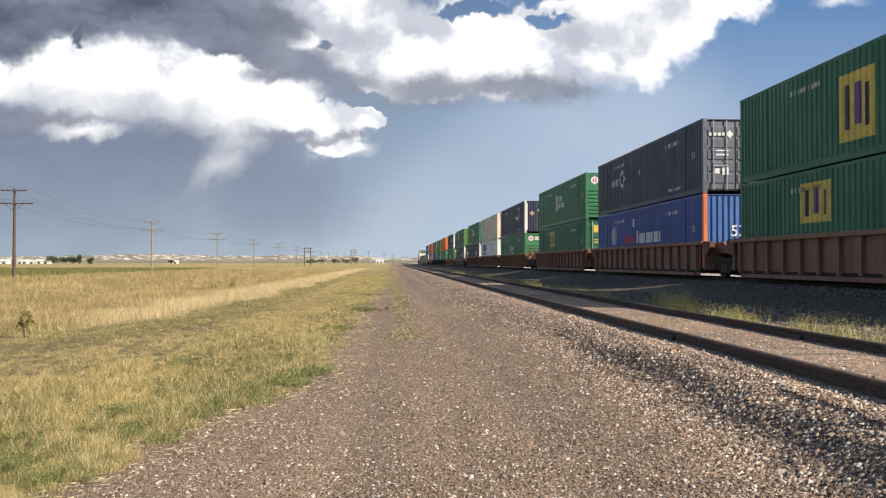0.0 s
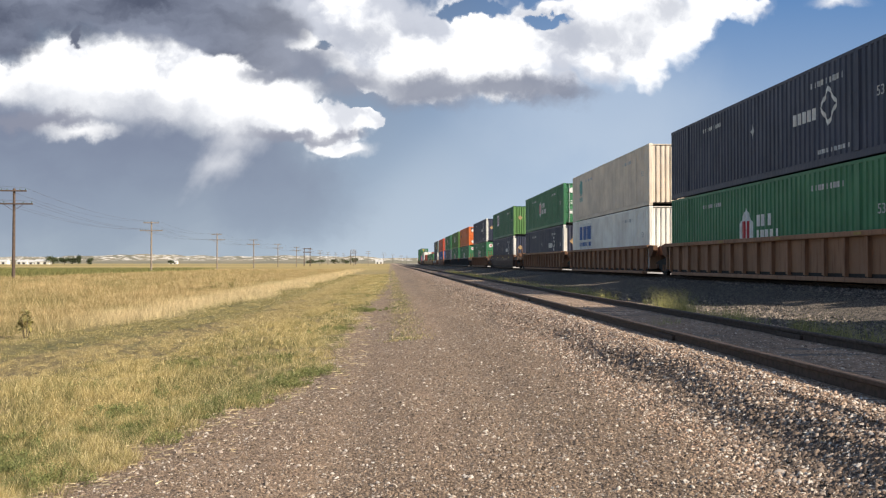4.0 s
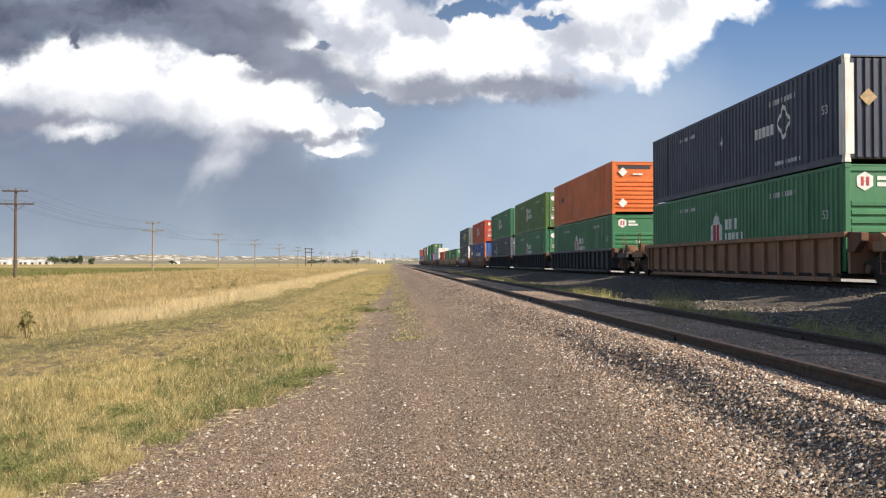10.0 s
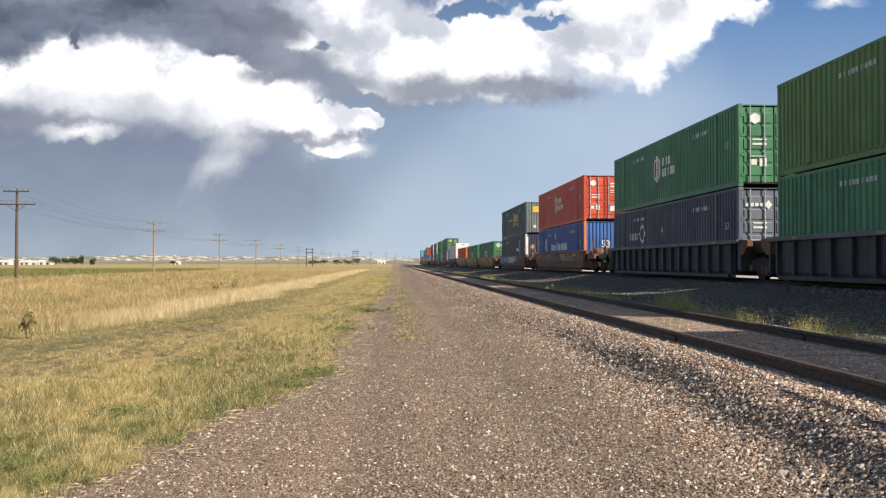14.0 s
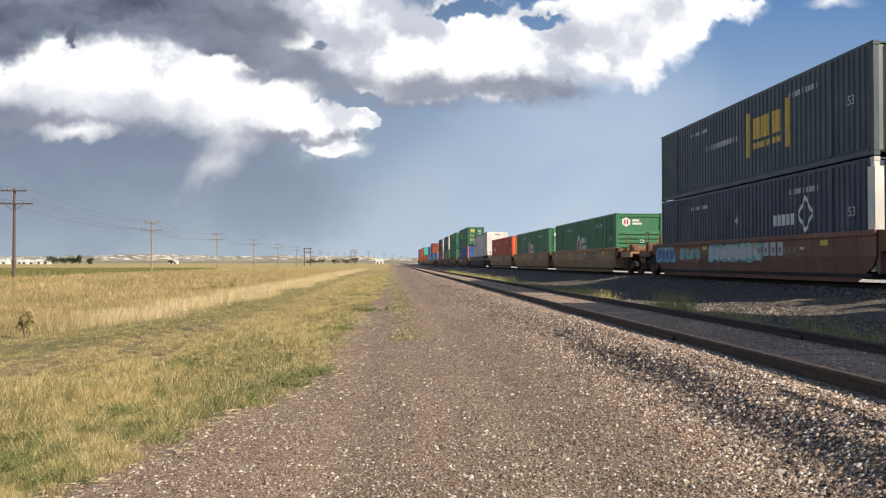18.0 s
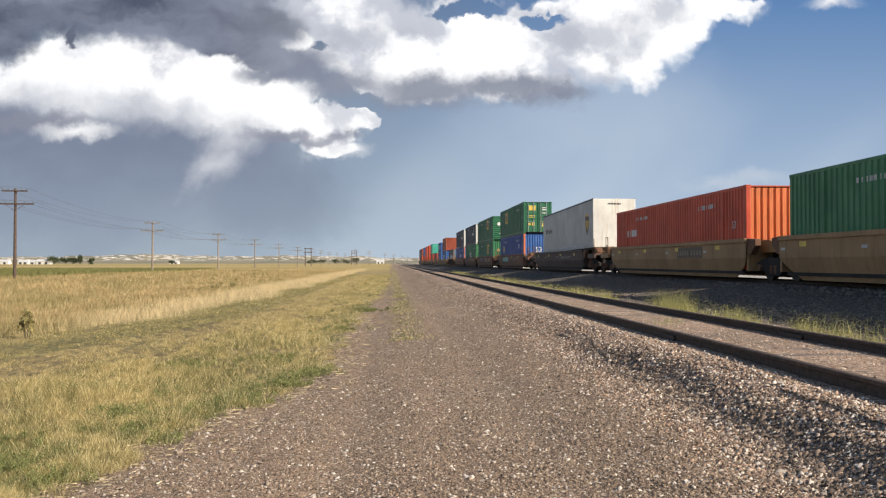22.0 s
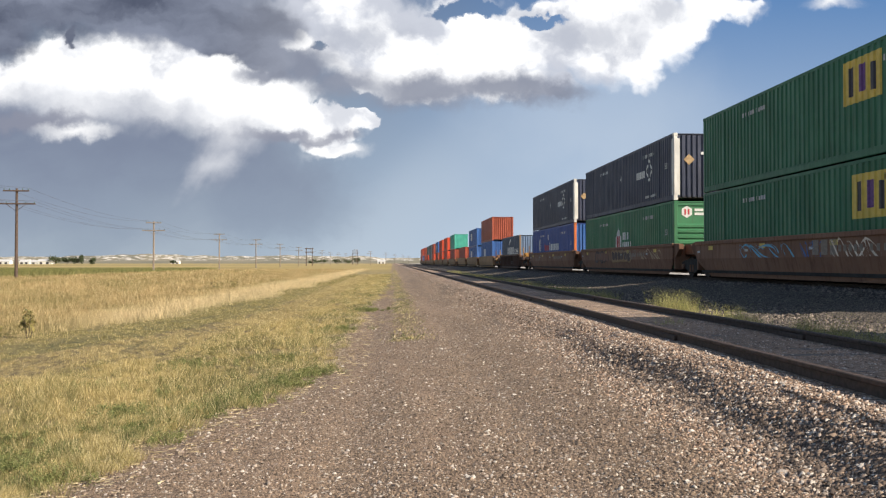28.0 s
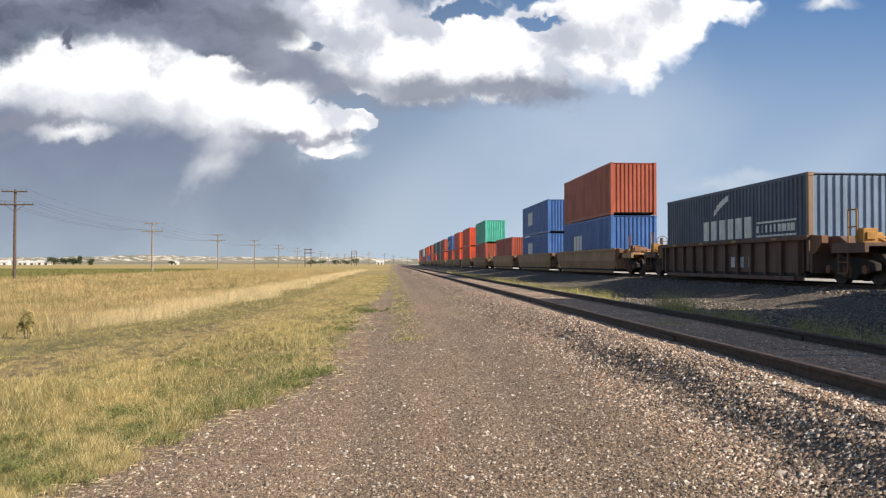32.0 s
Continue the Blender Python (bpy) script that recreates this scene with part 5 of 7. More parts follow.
def end_gear(car, s, mat, L=0.0, gear=GEAR):
    """Brake wheel, ladder, grab irons and hoses at a car's coupled end."""
    y = L + s * 2.2
    deck = part("end_deck", shared("end_deck", mat, lambda: Solid().box(-1.35, -0.75, 1.02, 1.35, 0.75, 1.12).box(-1.4, -0.8, 0.86, -1.28, 0.8, 1.12).box(1.28, -0.8, 0.86, 1.4, 0.8, 1.12), 0.01), car, "", (0, y, 0))
    for x in (-1.25, 1.25):
        part("grab_iron", shared("grab_iron", gear, lambda: Solid().tube((0, 0, 1.1), (0, 0, 2.0), 0.022).tube((0, 0.4, 1.1), (0, 0.4, 2.0), 0.022).tube((0, 0, 2.0), (0, 0.4, 2.0), 0.022).tube((0, 0, 1.55), (0, 0.4, 1.55), 0.018)), deck, "bent grab iron", (x, -0.2, 0))
        part("step", shared("step", RUSTY, lambda: Solid().box(-0.03, -0.25, 0.3, 0.03, -0.2, 0.9).box(-0.03, 0.2, 0.3, 0.03, 0.25, 0.9).box(-0.05, -0.25, 0.3, 0.05, 0.25, 0.34).box(-0.05, -0.25, 0.6, 0.05, 0.25, 0.63)), deck, "rusty stirrup step", (x * 1.06, 0.3, 0))

    def wheel():
        w = Solid()
        for i in range(14):
            a, b = 2 * math.pi * i / 14, 2 * math.pi * (i + 1) / 14
            w.tube((0.28 * math.cos(a), 0, 0.28 * math.sin(a)), (0.28 * math.cos(b), 0, 0.28 * math.sin(b)), 0.018, 6)
        for i in range(4):
            a = math.pi * i / 2
            w.tube((0, 0, 0), (0.28 * math.cos(a), 0, 0.28 * math.sin(a)), 0.014, 6)
        return w
    part("brake_wheel", shared("brake_wheel", gear, wheel), deck, "round brake wheel", (0.55, s * -0.3, 1.72))
    part("brake_stand", shared("brake_stand", gear, lambda: Solid().box(-0.07, -0.05, 1.1, 0.07, 0.05, 1.9), 0.008), deck, "brake stand", (0.55, s * -0.38, 0))
    part("brake_cylinder", shared("brake_cylinder", gear, lambda: Solid().tube((-0.35, 0, 1.28), (0.3, 0, 1.28), 0.15, 14).box(-0.3, -0.1, 1.1, -0.22, 0.1, 1.3).box(0.15, -0.1, 1.1, 0.23, 0.1, 1.3).tube((0.3, 0, 1.28), (0.6, 0, 1.28), 0.035, 8), 0.01), deck, "rust-coloured brake cylinder", (-0.55, s * -0.35, 0))
    part("valve_box", shared("valve_box", gear, lambda: Solid().box(-0.2, -0.16, 1.1, 0.2, 0.16, 1.5).box(-0.12, -0.2, 1.2, 0.12, 0.2, 1.4).tube((0.2, 0, 1.3), (0.5, 0, 1.16), 0.03, 8), 0.012), deck, "rust-coloured valve box", (-1.0, s * 0.25, 0))
    part("air_hose", shared(("air_hose", s), RUBBER, lambda: Solid().tube((0, 0, 0.9), (0.05, s * 0.4, 0.5), 0.03).tube((0.05, s * 0.4, 0.5), (0.1, s * 0.9, 0.42), 0.03)), deck, "black air hose", (0.35, s * 0.6, 0))


# ---------------------------------------------------------------- the train, from the cars that pass first to those that come last
MOVERS = []            # thing, metres along the line at the start, height over the rails, tilt


def ride(ob, s, z, tilt=0.0):
    MOVERS.append((ob, s, z, tilt))


def box_green(share, z=1.95, tall=0.58):
    return container("dark green corrugated container with a yellow logo panel", DEEP_GREEN, emblem=emblem_panel, style=(False, share, z, tall), end="doors", marks="panel")


def box_navy(posts=True):
    if posts:
        return container("navy corrugated container with white front corner posts", NAVY, end="wave", post=WHITE, emblem=emblem_diamond, marks="lozenge_word")
    return container("navy corrugated container with grey-blue doors and lock rods", NAVY, end="doors", end_mat=DOOR_GREY, post=DOOR_GREY, emblem=emblem_diamond, style=0.735, marks="word")


def box_hex(mat, colour, end, arch=False):
    return container("%s corrugated container with a white emblem" % colour, mat, end=end, end_mat=mat, emblem=emblem_house if arch else emblem_hex, marks="hex")


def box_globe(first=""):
    # the end wall is a lighter blue than the flanks
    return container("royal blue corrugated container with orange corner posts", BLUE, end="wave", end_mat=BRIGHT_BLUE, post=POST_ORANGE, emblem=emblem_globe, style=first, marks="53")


def emblem_tag(c, L, H, style):
    """One small yellow tag near the far end and a white one near the front."""
    mark("yellow_tag", L, L - 3.4, L - 2.6, solid_span(1.35, 1.95), MARK_YELLOW, c, "small yellow panel", "tag")
    mark("white_tag", L, 2.6, 3.0, solid_span(1.6, 2.0), MARK_WHITE, c, "small white label", "tag2")


def short_box(label, mat, end_mat=None, emblem=no_emblem, style="", H=2.896):
    return container(label, mat, L=12.192, H=H, end="wave", end_mat=end_mat, emblem=emblem, style=style, number=False)


# end wall in a lighter tone than the slate flanks
SLATE_END = paint("lighter_slate_end", (0.19, 0.22, 0.21))
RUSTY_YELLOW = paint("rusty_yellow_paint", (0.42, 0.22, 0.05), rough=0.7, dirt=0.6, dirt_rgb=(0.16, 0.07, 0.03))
# end wall much paler than the sea blue flanks
PALE_BLUE_END = paint("lighter_blue_end", (0.17, 0.25, 0.38), dirt=0.5)
RIB_RUST = ("rusty brown well car with ribbed sides", WELL_BROWN, True)
RIB_TAN = ("rust-streaked tan well car with ribbed sides", WELL_RIBS, True)
RIB_BLACK = ("black well car with ribbed sides", WELL_BLACK, True)
FLAT_DARK = ("dark brown well car with smooth sides", WELL_DARK, False)
FLAT_TAN = ("tan well car with smooth sides", WELL_TAN, False)
FLAT_WARM = ("orange-brown rusty well car with smooth sides and spray-painted marks", WELL_WARM, False)
FLAT_RUST = ("rust-brown well car with smooth sides and spray-painted marks", WELL_RUST, False)

# metres, car, joined to the unit before, coupled behind, upper, lower
CONSIST = [
    (11.38, RIB_RUST, True, False, lambda: box_green(0.56, 1.4, 0.9), lambda: box_green(0.69)),
    (30.95, RIB_RUST, True, False, lambda: box_navy(False), box_globe),
    (50.18, RIB_RUST, True, True, lambda: box_hex(GREEN, "green", "ribbed"), lambda: box_green(0.66)),
    (73.52, RIB_TAN, False, False, box_navy, lambda: box_hex(GREEN, "green", "ribbed", True)),
    (92.75, RIB_TAN, True, False, lambda: container("off-white corrugated container with rust-streaked corners", CREAM, end="wave", emblem=emblem_capitals, style="upper"), lambda: container("off-white corrugated container with blue plain marks", PALE_BOX, end="wave", emblem=emblem_capitals, style="lower")),
    (111.87, RIB_TAN, True, True, lambda: box_hex(GREEN, "green", "doors"), box_navy),
    (135.3, FLAT_DARK, False, True, lambda: container("green corrugated container with a white logo panel", DEEP_GREEN, end="wave", end_mat=LEAF_GREEN, post=LEAF_GREEN, emblem=emblem_panel, style=(True, 0.71, 2.0, 0.58), marks="lozenge_word"), box_navy),
    (158.25, RIB_TAN, False, True, box_navy, lambda: box_hex(GREEN, "green", "ribbed", True)),
    (181.48, RIB_BLACK, False, False, lambda: container("orange corrugated container with ribbed front", ORANGE, end="ribbed", emblem=emblem_word, marks="lozenge", number=False), lambda: box_hex(GREEN, "green", "ribbed", True)),
    (201.09, RIB_BLACK, True, False, lambda: box_hex(OLIVE, "olive green", "doors"), lambda: box_hex(GREEN, "green", "doors", True)),
    (220.18, RIB_BLACK, True, True, lambda: box_hex(GREEN, "green", "doors"), lambda: box_navy(False)),
    (243.50, FLAT_RUST, False, True, lambda: box_hex(RED, "vermilion", "doors"), lambda: box_globe("white")),
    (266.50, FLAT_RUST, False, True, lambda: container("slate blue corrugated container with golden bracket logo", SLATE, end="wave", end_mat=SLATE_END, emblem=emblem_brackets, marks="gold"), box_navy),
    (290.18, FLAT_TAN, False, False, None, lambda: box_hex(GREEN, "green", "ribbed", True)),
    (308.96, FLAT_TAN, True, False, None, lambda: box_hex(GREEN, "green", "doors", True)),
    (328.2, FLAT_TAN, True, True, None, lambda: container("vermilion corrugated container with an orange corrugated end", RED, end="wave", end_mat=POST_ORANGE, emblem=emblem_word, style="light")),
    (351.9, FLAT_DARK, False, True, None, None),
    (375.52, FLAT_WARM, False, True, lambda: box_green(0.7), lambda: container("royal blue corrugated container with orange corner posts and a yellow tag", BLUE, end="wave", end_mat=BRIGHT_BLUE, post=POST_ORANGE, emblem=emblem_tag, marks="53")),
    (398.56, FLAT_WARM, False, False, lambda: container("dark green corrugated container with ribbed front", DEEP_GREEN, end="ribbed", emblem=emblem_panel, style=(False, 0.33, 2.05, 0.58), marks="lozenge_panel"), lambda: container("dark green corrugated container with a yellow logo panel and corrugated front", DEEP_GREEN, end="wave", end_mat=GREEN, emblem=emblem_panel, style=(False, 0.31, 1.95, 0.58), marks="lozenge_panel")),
    (418.09, FLAT_WARM, True, False, box_navy, lambda: box_hex(GREEN, "green", "ribbed", True)),
    (437.56, FLAT_WARM, True, True, box_navy, box_globe),
]
SPRAYED = {
    243.50: ((6.2, 8.8, (WELL_DARK, WELL_RUST)),),
    266.50: ((14.1, 16.3, (MARK_SKY, MARK_BLUE)), (6.0, 10.3, (MARK_TEAL, MARK_GREY)), (11.2, 13.4, (WELL_BROWN, MARK_TEAL))),
    398.56: ((1.0, 3.2, (WELL_DARK, WELL_TAN)),),
    418.09: ((6.0, 9.4, (WELL_TAN, WELL_DARK)), (10.2, 13.0, (WELL_DARK, WELL_RUST))),
    375.52: ((9.0, 13.0, (WELL_DARK, MARK_TEAL)),),
}
STROKES = {
    243.50: ((2.4, 4.6, MARK_TAN), (8.8, 12.6, MARK_FADED)),
    266.50: ((6.2, 10.0, MARK_GREY),),
    398.56: ((1.4, 3.4, MARK_TAN), (4.4, 6.6, CREAM), (8.6, 12.4, MARK_SKY), (7.0, 8.2, MARK_BLUE)),
    418.09: ((1.2, 4.4, MARK_TAN), (5.0, 7.8, MARK_FADED), (10.5, 12.5, MARK_BROWN)),
    437.56: ((11.5, 14.0, MARK_FADED),),
}
OWNER = {243.50: (6.1, MARK_TAN), 266.50: (5.6, MARK_GREY), 398.56: (7.4, MARK_FADED)}
for s, (label, mat, ribbed), joined, last, upper, lower in CONSIST:
    car = well_car(label, mat, ribbed, joined=joined, last=last, chord=WELL_STEEL if mat is WELL_BLACK else None)
    ride(car, s, 0.0)
    for y0, y1, mats in SPRAYED.get(s, ()):
        spray(car, y0, y1, mats, int(s + y0))
    for y0, y1, mat in STROKES.get(s, ()):
        scrawl(car, y0, y1, mat, int(s * 3 + y0))
    if s in OWNER:
        car_mark(car, *OWNER[s])
    if lower:
        ride(lower(), s, 0.35)
    if upper:
        ride(upper(), s, 3.275)
ride(semi_trailer(), 349.54, 1.52, -0.75)

RED_BOX = ("vermilion forty-foot corrugated container", RED)
BROWN_BOX = ("brown-red forty-foot corrugated container", BROWN_RED)
BLUE_BOX = ("bright blue forty-foot corrugated container", BRIGHT_BLUE)
DARK_BOX = ("slate blue forty-foot corrugated container", SLATE)
TEAL_BOX = ("teal forty-foot corrugated container", TEAL)
RUST_BOX = ("rust-orange forty-foot corrugated container", RUST_ORANGE)
GREY_BOX = ("grey forty-foot corrugated container", GREY)
SHORTS = [
    (482.8, False, False, RUST_BOX, BLUE_BOX), (501.05, True, False, BLUE_BOX, BLUE_BOX), (520.15, True, True, None, BROWN_BOX),
    (543.35, False, True, TEAL_BOX, BROWN_BOX), (564.65, False, False, RED_BOX, RED_BOX), (583.5, True, False, RED_BOX, RED_BOX),
    (602.0, True, True, BLUE_BOX, BROWN_BOX), (625.0, False, False, BROWN_BOX, RED_BOX), (643.5, True, False, DARK_BOX, DARK_BOX),
    (662.0, True, True, DARK_BOX, RED_BOX), (685.0, False, False, BROWN_BOX, BROWN_BOX), (703.5, True, False, RED_BOX, BLUE_BOX),
    (722.0, True, True, BROWN_BOX, BROWN_BOX), (745.0, False, False, GREY_BOX, DARK_BOX), (763.5, True, False, DARK_BOX, BROWN_BOX),
    (782.0, True, True, BROWN_BOX, RED_BOX), (805.0, False, False, RED_BOX, BLUE_BOX), (823.5, True, True, BROWN_BOX, DARK_BOX),
]
car = well_car("rusty brown short well car with ribbed sides", WELL_OLD, True, L=12.192, joined=False, last=True, gear=RUSTY_YELLOW)
ride(car, 461.25, 0.0)
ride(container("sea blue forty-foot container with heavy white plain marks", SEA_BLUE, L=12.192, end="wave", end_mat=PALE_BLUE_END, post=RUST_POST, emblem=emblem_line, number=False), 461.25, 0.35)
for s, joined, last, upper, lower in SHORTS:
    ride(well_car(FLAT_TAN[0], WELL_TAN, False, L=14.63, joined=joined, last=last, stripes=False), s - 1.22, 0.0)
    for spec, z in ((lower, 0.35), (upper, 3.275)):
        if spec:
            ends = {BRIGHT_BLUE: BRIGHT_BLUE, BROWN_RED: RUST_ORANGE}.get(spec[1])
            low = s == 501.05
            ride(short_box(*spec, ends, emblem_monogram if spec is BLUE_BOX else no_emblem, H=2.591 if low else 2.896), s, 2.97 if low and z > 1 else z)


# ---------------------------------------------------------------- pole line
POLE_WOOD = plain("weathered_pole_wood", (0.095, 0.066, 0.052), 0.85, vary=0.35, scale=6)
INSULATOR = plain("glass_insulator", (0.10, 0.16, 0.16), 0.2)
WIRE = plain("dull_wire", (0.09, 0.09, 0.10), 0.6)


# greyer wood of the further poles, sunlight on them put into the pale tone
POLE_GREY = plain("sunlit_toned_pole_wood", (0.25, 0.205, 0.165), 0.85, vary=0.3, scale=6)


def utility_pole(h, wood=POLE_GREY):
    p = thing("utility_pole", "weathered wooden utility pole with two crossarms", "utility pole", "poles along the field")
    part("shaft", shared(("shaft", h), wood, lambda: Solid().tube((0, 0, -0.4), (0, 0, h), 0.17, 12, 0.115), smooth=False), p)
    for z, w in ((h - 0.25, 1.25), (h - 1.55, 1.85)):
        arm = part("crossarm", shared(("crossarm", w), wood, lambda: Solid().box(-w, -0.06, -0.07, w, 0.06, 0.07), 0.01), p, "", (0, -0.17, z))
        for x in (-w + 0.1, -w * 0.5, w * 0.5, w - 0.1):
            part("insulator", shared("insulator", INSULATOR, lambda: Solid().tube((0, 0, 0.07), (0, 0, 0.24), 0.035, 8).tube((0, 0, 0.13), (0, 0, 0.19), 0.06, 8)), arm, "glass insulator", (x, 0, 0))
    for k in (-1, 1):
        part("brace", shared(("brace", k), wood, lambda: Solid().tube((k * 0.1, -0.14, 0), (k * 0.95, -0.16, 0.62), 0.025, 6)), p, "", (0, 0, h - 2.2))
    return p


poles = [(-37.6, 85, 9.1), (-40.0, 141, 8.6), (-40.7, 197, 8.6), (-40.0, 245, 8.6), (-40.8, 303, 8.6), (-40.8, 362, 8.6), (-41, 425, 8.8), (-41.5, 490, 9), (-42, 560, 9), (-42, 640, 9.5), (-41, 730, 10), (-40, 830, 10)]
masters = {}
for x, y, h in poles:
    if h not in masters:
        masters[h] = utility_pole(h, POLE_WOOD if y < 100 else POLE_GREY)
        masters[h].matrix_basis = pose(x, y, -0.1, 0, 0, 2)
    else:
        copy_thing(masters[h], pose(x, y, -0.1, random.uniform(-0.5, 0.5), random.uniform(-0.6, 0.6), random.uniform(-3, 3)))
for off, drop in ((-1.15, 0.05), (1.15, 0.05), (-1.75, 1.36), (1.75, 1.36), (-0.92, 1.36), (0.92, 1.36)):
    cu = bpy.data.curves.new("overhead_wire", "CURVE")
    cu.dimensions, cu.bevel_depth, cu.bevel_resolution = "3D", 0.010, 1
    line = [(-37.5, 30, 9.1)] + poles[:9]
    pts = []
    for (xa, ya, ha), (xb, yb, hb) in zip(line, line[1:]):
        for i in range(10):
            k = i / 10
            pts.append((xa + (xb - xa) * k + off, ya + (yb - ya) * k - 0.17, ha + (hb - ha) * k - drop - 4 * 0.9 * k * (1 - k)))
    sp = cu.splines.new("POLY")
    sp.points.add(len(pts) - 1)
    for q, v in zip(sp.points, pts):
        q.co = (*v, 1)
    cu.materials.append(WIRE)
    thing("overhead_wire", "thin dark overhead wire slung between the poles", "wire", "overhead wires", data=cu)


def pole_frame(x, y, h, w):
    p = thing("pole_frame", "two-legged wooden pole structure with a crossbeam", "utility pole", "far pole frames")
    p.location = (x, y, -0.1)
    for k in (-1, 1):
        part("leg", shared(("frame_leg", h), POLE_WOOD, lambda: Solid().tube((0, 0, -0.3), (0, 0, h), 0.22, 10, 0.17)), p, "", (k * w, 0, 0))
    for z in (h - 0.5, h - 2.4):
        part("crossbeam", shared(("frame_beam", w), POLE_WOOD, lambda: Solid().box(-w - 0.6, -0.14, -0.16, w + 0.6, 0.14, 0.16)), p, "", (0, -0.3, z))
    return p


pole_frame(-42.4, 424, 9.4, 1.5)
pole_frame(-31, 690, 12, 2.0)
for x, y, h in ((-14, 520, 9), (-4.8, 600, 9), (2, 690, 9), (10, 780, 9), (17, 860, 9), (-20, 455, 8)):
    copy_thing(masters[9], pose(x, y, -0.1, 0, 0, random.uniform(-4, 4)))


# ---------------------------------------------------------------- bluffs, farm and far trees
def bluff_material():
    m, t, bsdf = material("grassy_bluff")
    p = t.position()
    n = t.noise(t.vec("MULTIPLY", p, (0.045, 0.03, 0.22)), 1.0, 5, 0.65)
    z = t.split(p)[2]
    chalk = t.math("MULTIPLY", t.ramp(n, 0.52, 0.57), t.ramp(z, 5.0, 11.0))
    col = t.mix(t.ramp(t.noise(p, 0.01, 5, 0.6), 0.35, 0.65), (0.17, 0.165, 0.12), (0.25, 0.22, 0.15))
    col = t.mix(chalk, col, (0.72, 0.68, 0.62))
    t.put(col, bsdf.inputs["Base Color"])
    bsdf.inputs["Roughness"].default_value = 0.95
    return m


BLUFF = bluff_material()


def bluff(name, y, depth, x0, x1, tall, taper, seed):
    rows = []
    for j in range(9):
        k = j / 8
        row = []
        for i in range(161):
            x = x0 + (x1 - x0) * i / 160
            ridge = tall * (0.72 + 0.4 * noise.fractal((x * 0.0022, seed, 0), 0.6, 2.1, 5) + 0.12 * noise.noise((x * 0.013, seed, k * 3)) + 0.07 * noise.noise((x * 0.045, seed, k * 6)))
            ridge *= 1 - taper * smooth01(-250, 900, x)
            rise = smooth01(0, 0.75, k) * 0.8 + 0.2 * smooth01(0.55, 0.8, k + 0.08 * noise.noise((x * 0.01, k * 4, seed)))
            row.append((x, y + depth * k + 40 * noise.noise((x * 0.004, seed, 5)), -1 + max(0, ridge * rise)))
        rows.append(row)
    thing(name, "low grassy bluffs with pale chalky outcrops on the horizon", "hills", kind="structure", data=Solid().sheet(rows).mesh(name, BLUFF, smooth=True))


bluff("backdrop_bluffs", 2500, 420, -2600, 2600, 34, 0.55, 2.0)
bluff("backdrop_near_rise", 1750, 300, -2000, 1500, 12, 0.45, 7.0)

HOUSE_WALL = plain("white_siding", (0.74, 0.73, 0.70), 0.7, vary=0.08)
HOUSE_ROOF = plain("pale_metal_roof", (0.62, 0.62, 0.62), 0.5, vary=0.1)
HOUSE_DARK = plain("dark_opening", (0.06, 0.06, 0.07), 0.6)


def farm_building(x, y, w, d, h):
    b = thing("farm_building", "long white farm building far across the fields", "building", "farm buildings")
    b.location = (x, y, -0.1)
    part("wall", Solid().prism([(-d / 2, 0), (d / 2, 0), (d / 2, h), (0, h + d * 0.22), (-d / 2, h)], "x", -w / 2, w / 2).mesh("wall", HOUSE_WALL), b)
    part("roof", Solid().prism([(-d / 2 - 0.4, h - 0.15), (0, h + d * 0.22 + 0.05), (d / 2 + 0.4, h - 0.15), (d / 2 + 0.4, h + 0.1), (0, h + d * 0.22 + 0.35), (-d / 2 - 0.4, h + 0.1)], "x", -w / 2 - 0.4, w / 2 + 0.4).mesh("roof", HOUSE_ROOF), b)
    for k in (-0.25, 0.2):
        part("door", Solid().box(w * k - 1.4, -d / 2 - 0.06, 0, w * k + 1.4, -d / 2 - 0.01, h * 0.75).mesh("door", HOUSE_DARK), b, "dark doorway")
    return b


for x, y, w, d, h in ((-455, 1000, 14, 9, 3.2), (-438, 1015, 12, 8, 3), (-418, 1000, 12, 8, 2.6), (-402, 985, 16, 9, 3.4), (-474, 1040, 12, 8, 3), (-20, 1500, 14, 9, 4), (-322, 1250, 12, 8, 3)):
    farm_building(x, y, w, d, h)

BARK = plain("tree_bark", (0.09, 0.07, 0.055), 0.9, vary=0.3)


def leaf_material(name, a, b):
    m, t, bsdf = material(name)
    r = t.node("ShaderNodeNewGeometry").outputs["Random Per Island"]
    n = t.noise(t.position(), 1.2, 3, 0.6)
    t.put(t.mix(t.ramp(t.math("ADD", t.math("MULTIPLY", r, 0.7), t.math("MULTIPLY", n, 0.6)), 0.25, 1.0, smooth=False), a, b), bsdf.inputs["Base Color"])
    bsdf.inputs["Roughness"].default_value = 0.8
    return m


FOLIAGE = leaf_material("dark_tree_leaves", (0.025, 0.04, 0.018), (0.08, 0.10, 0.04))


def leaf_cloud(name, mat, count, spread, base, size, rng):
    """Many small leaves round a few clumps."""
    hubs = rng.normal(0, 1, (7, 3)) * np.array(spread) * 0.55
    c = hubs[rng.integers(0, 7, count)] + rng.normal(0, 1, (count, 3)) * np.array(spread) * 0.33
    c[:, 2] = np.abs(c[:, 2] + base - 0.2) + 0.2
    a, b = rng.normal(0, size, (count, 3)), rng.normal(0, size, (count, 3))
    v = np.stack([c, c + a, c + a + b, c + b], 1).reshape(-1, 3)
    me = bpy.data.meshes.new(name)
    me.from_pydata(v.tolist(), [], np.arange(4 * count).reshape(-1, 4).tolist())
    me.materials.append(mat)
    return me


rng = np.random.default_rng(5)


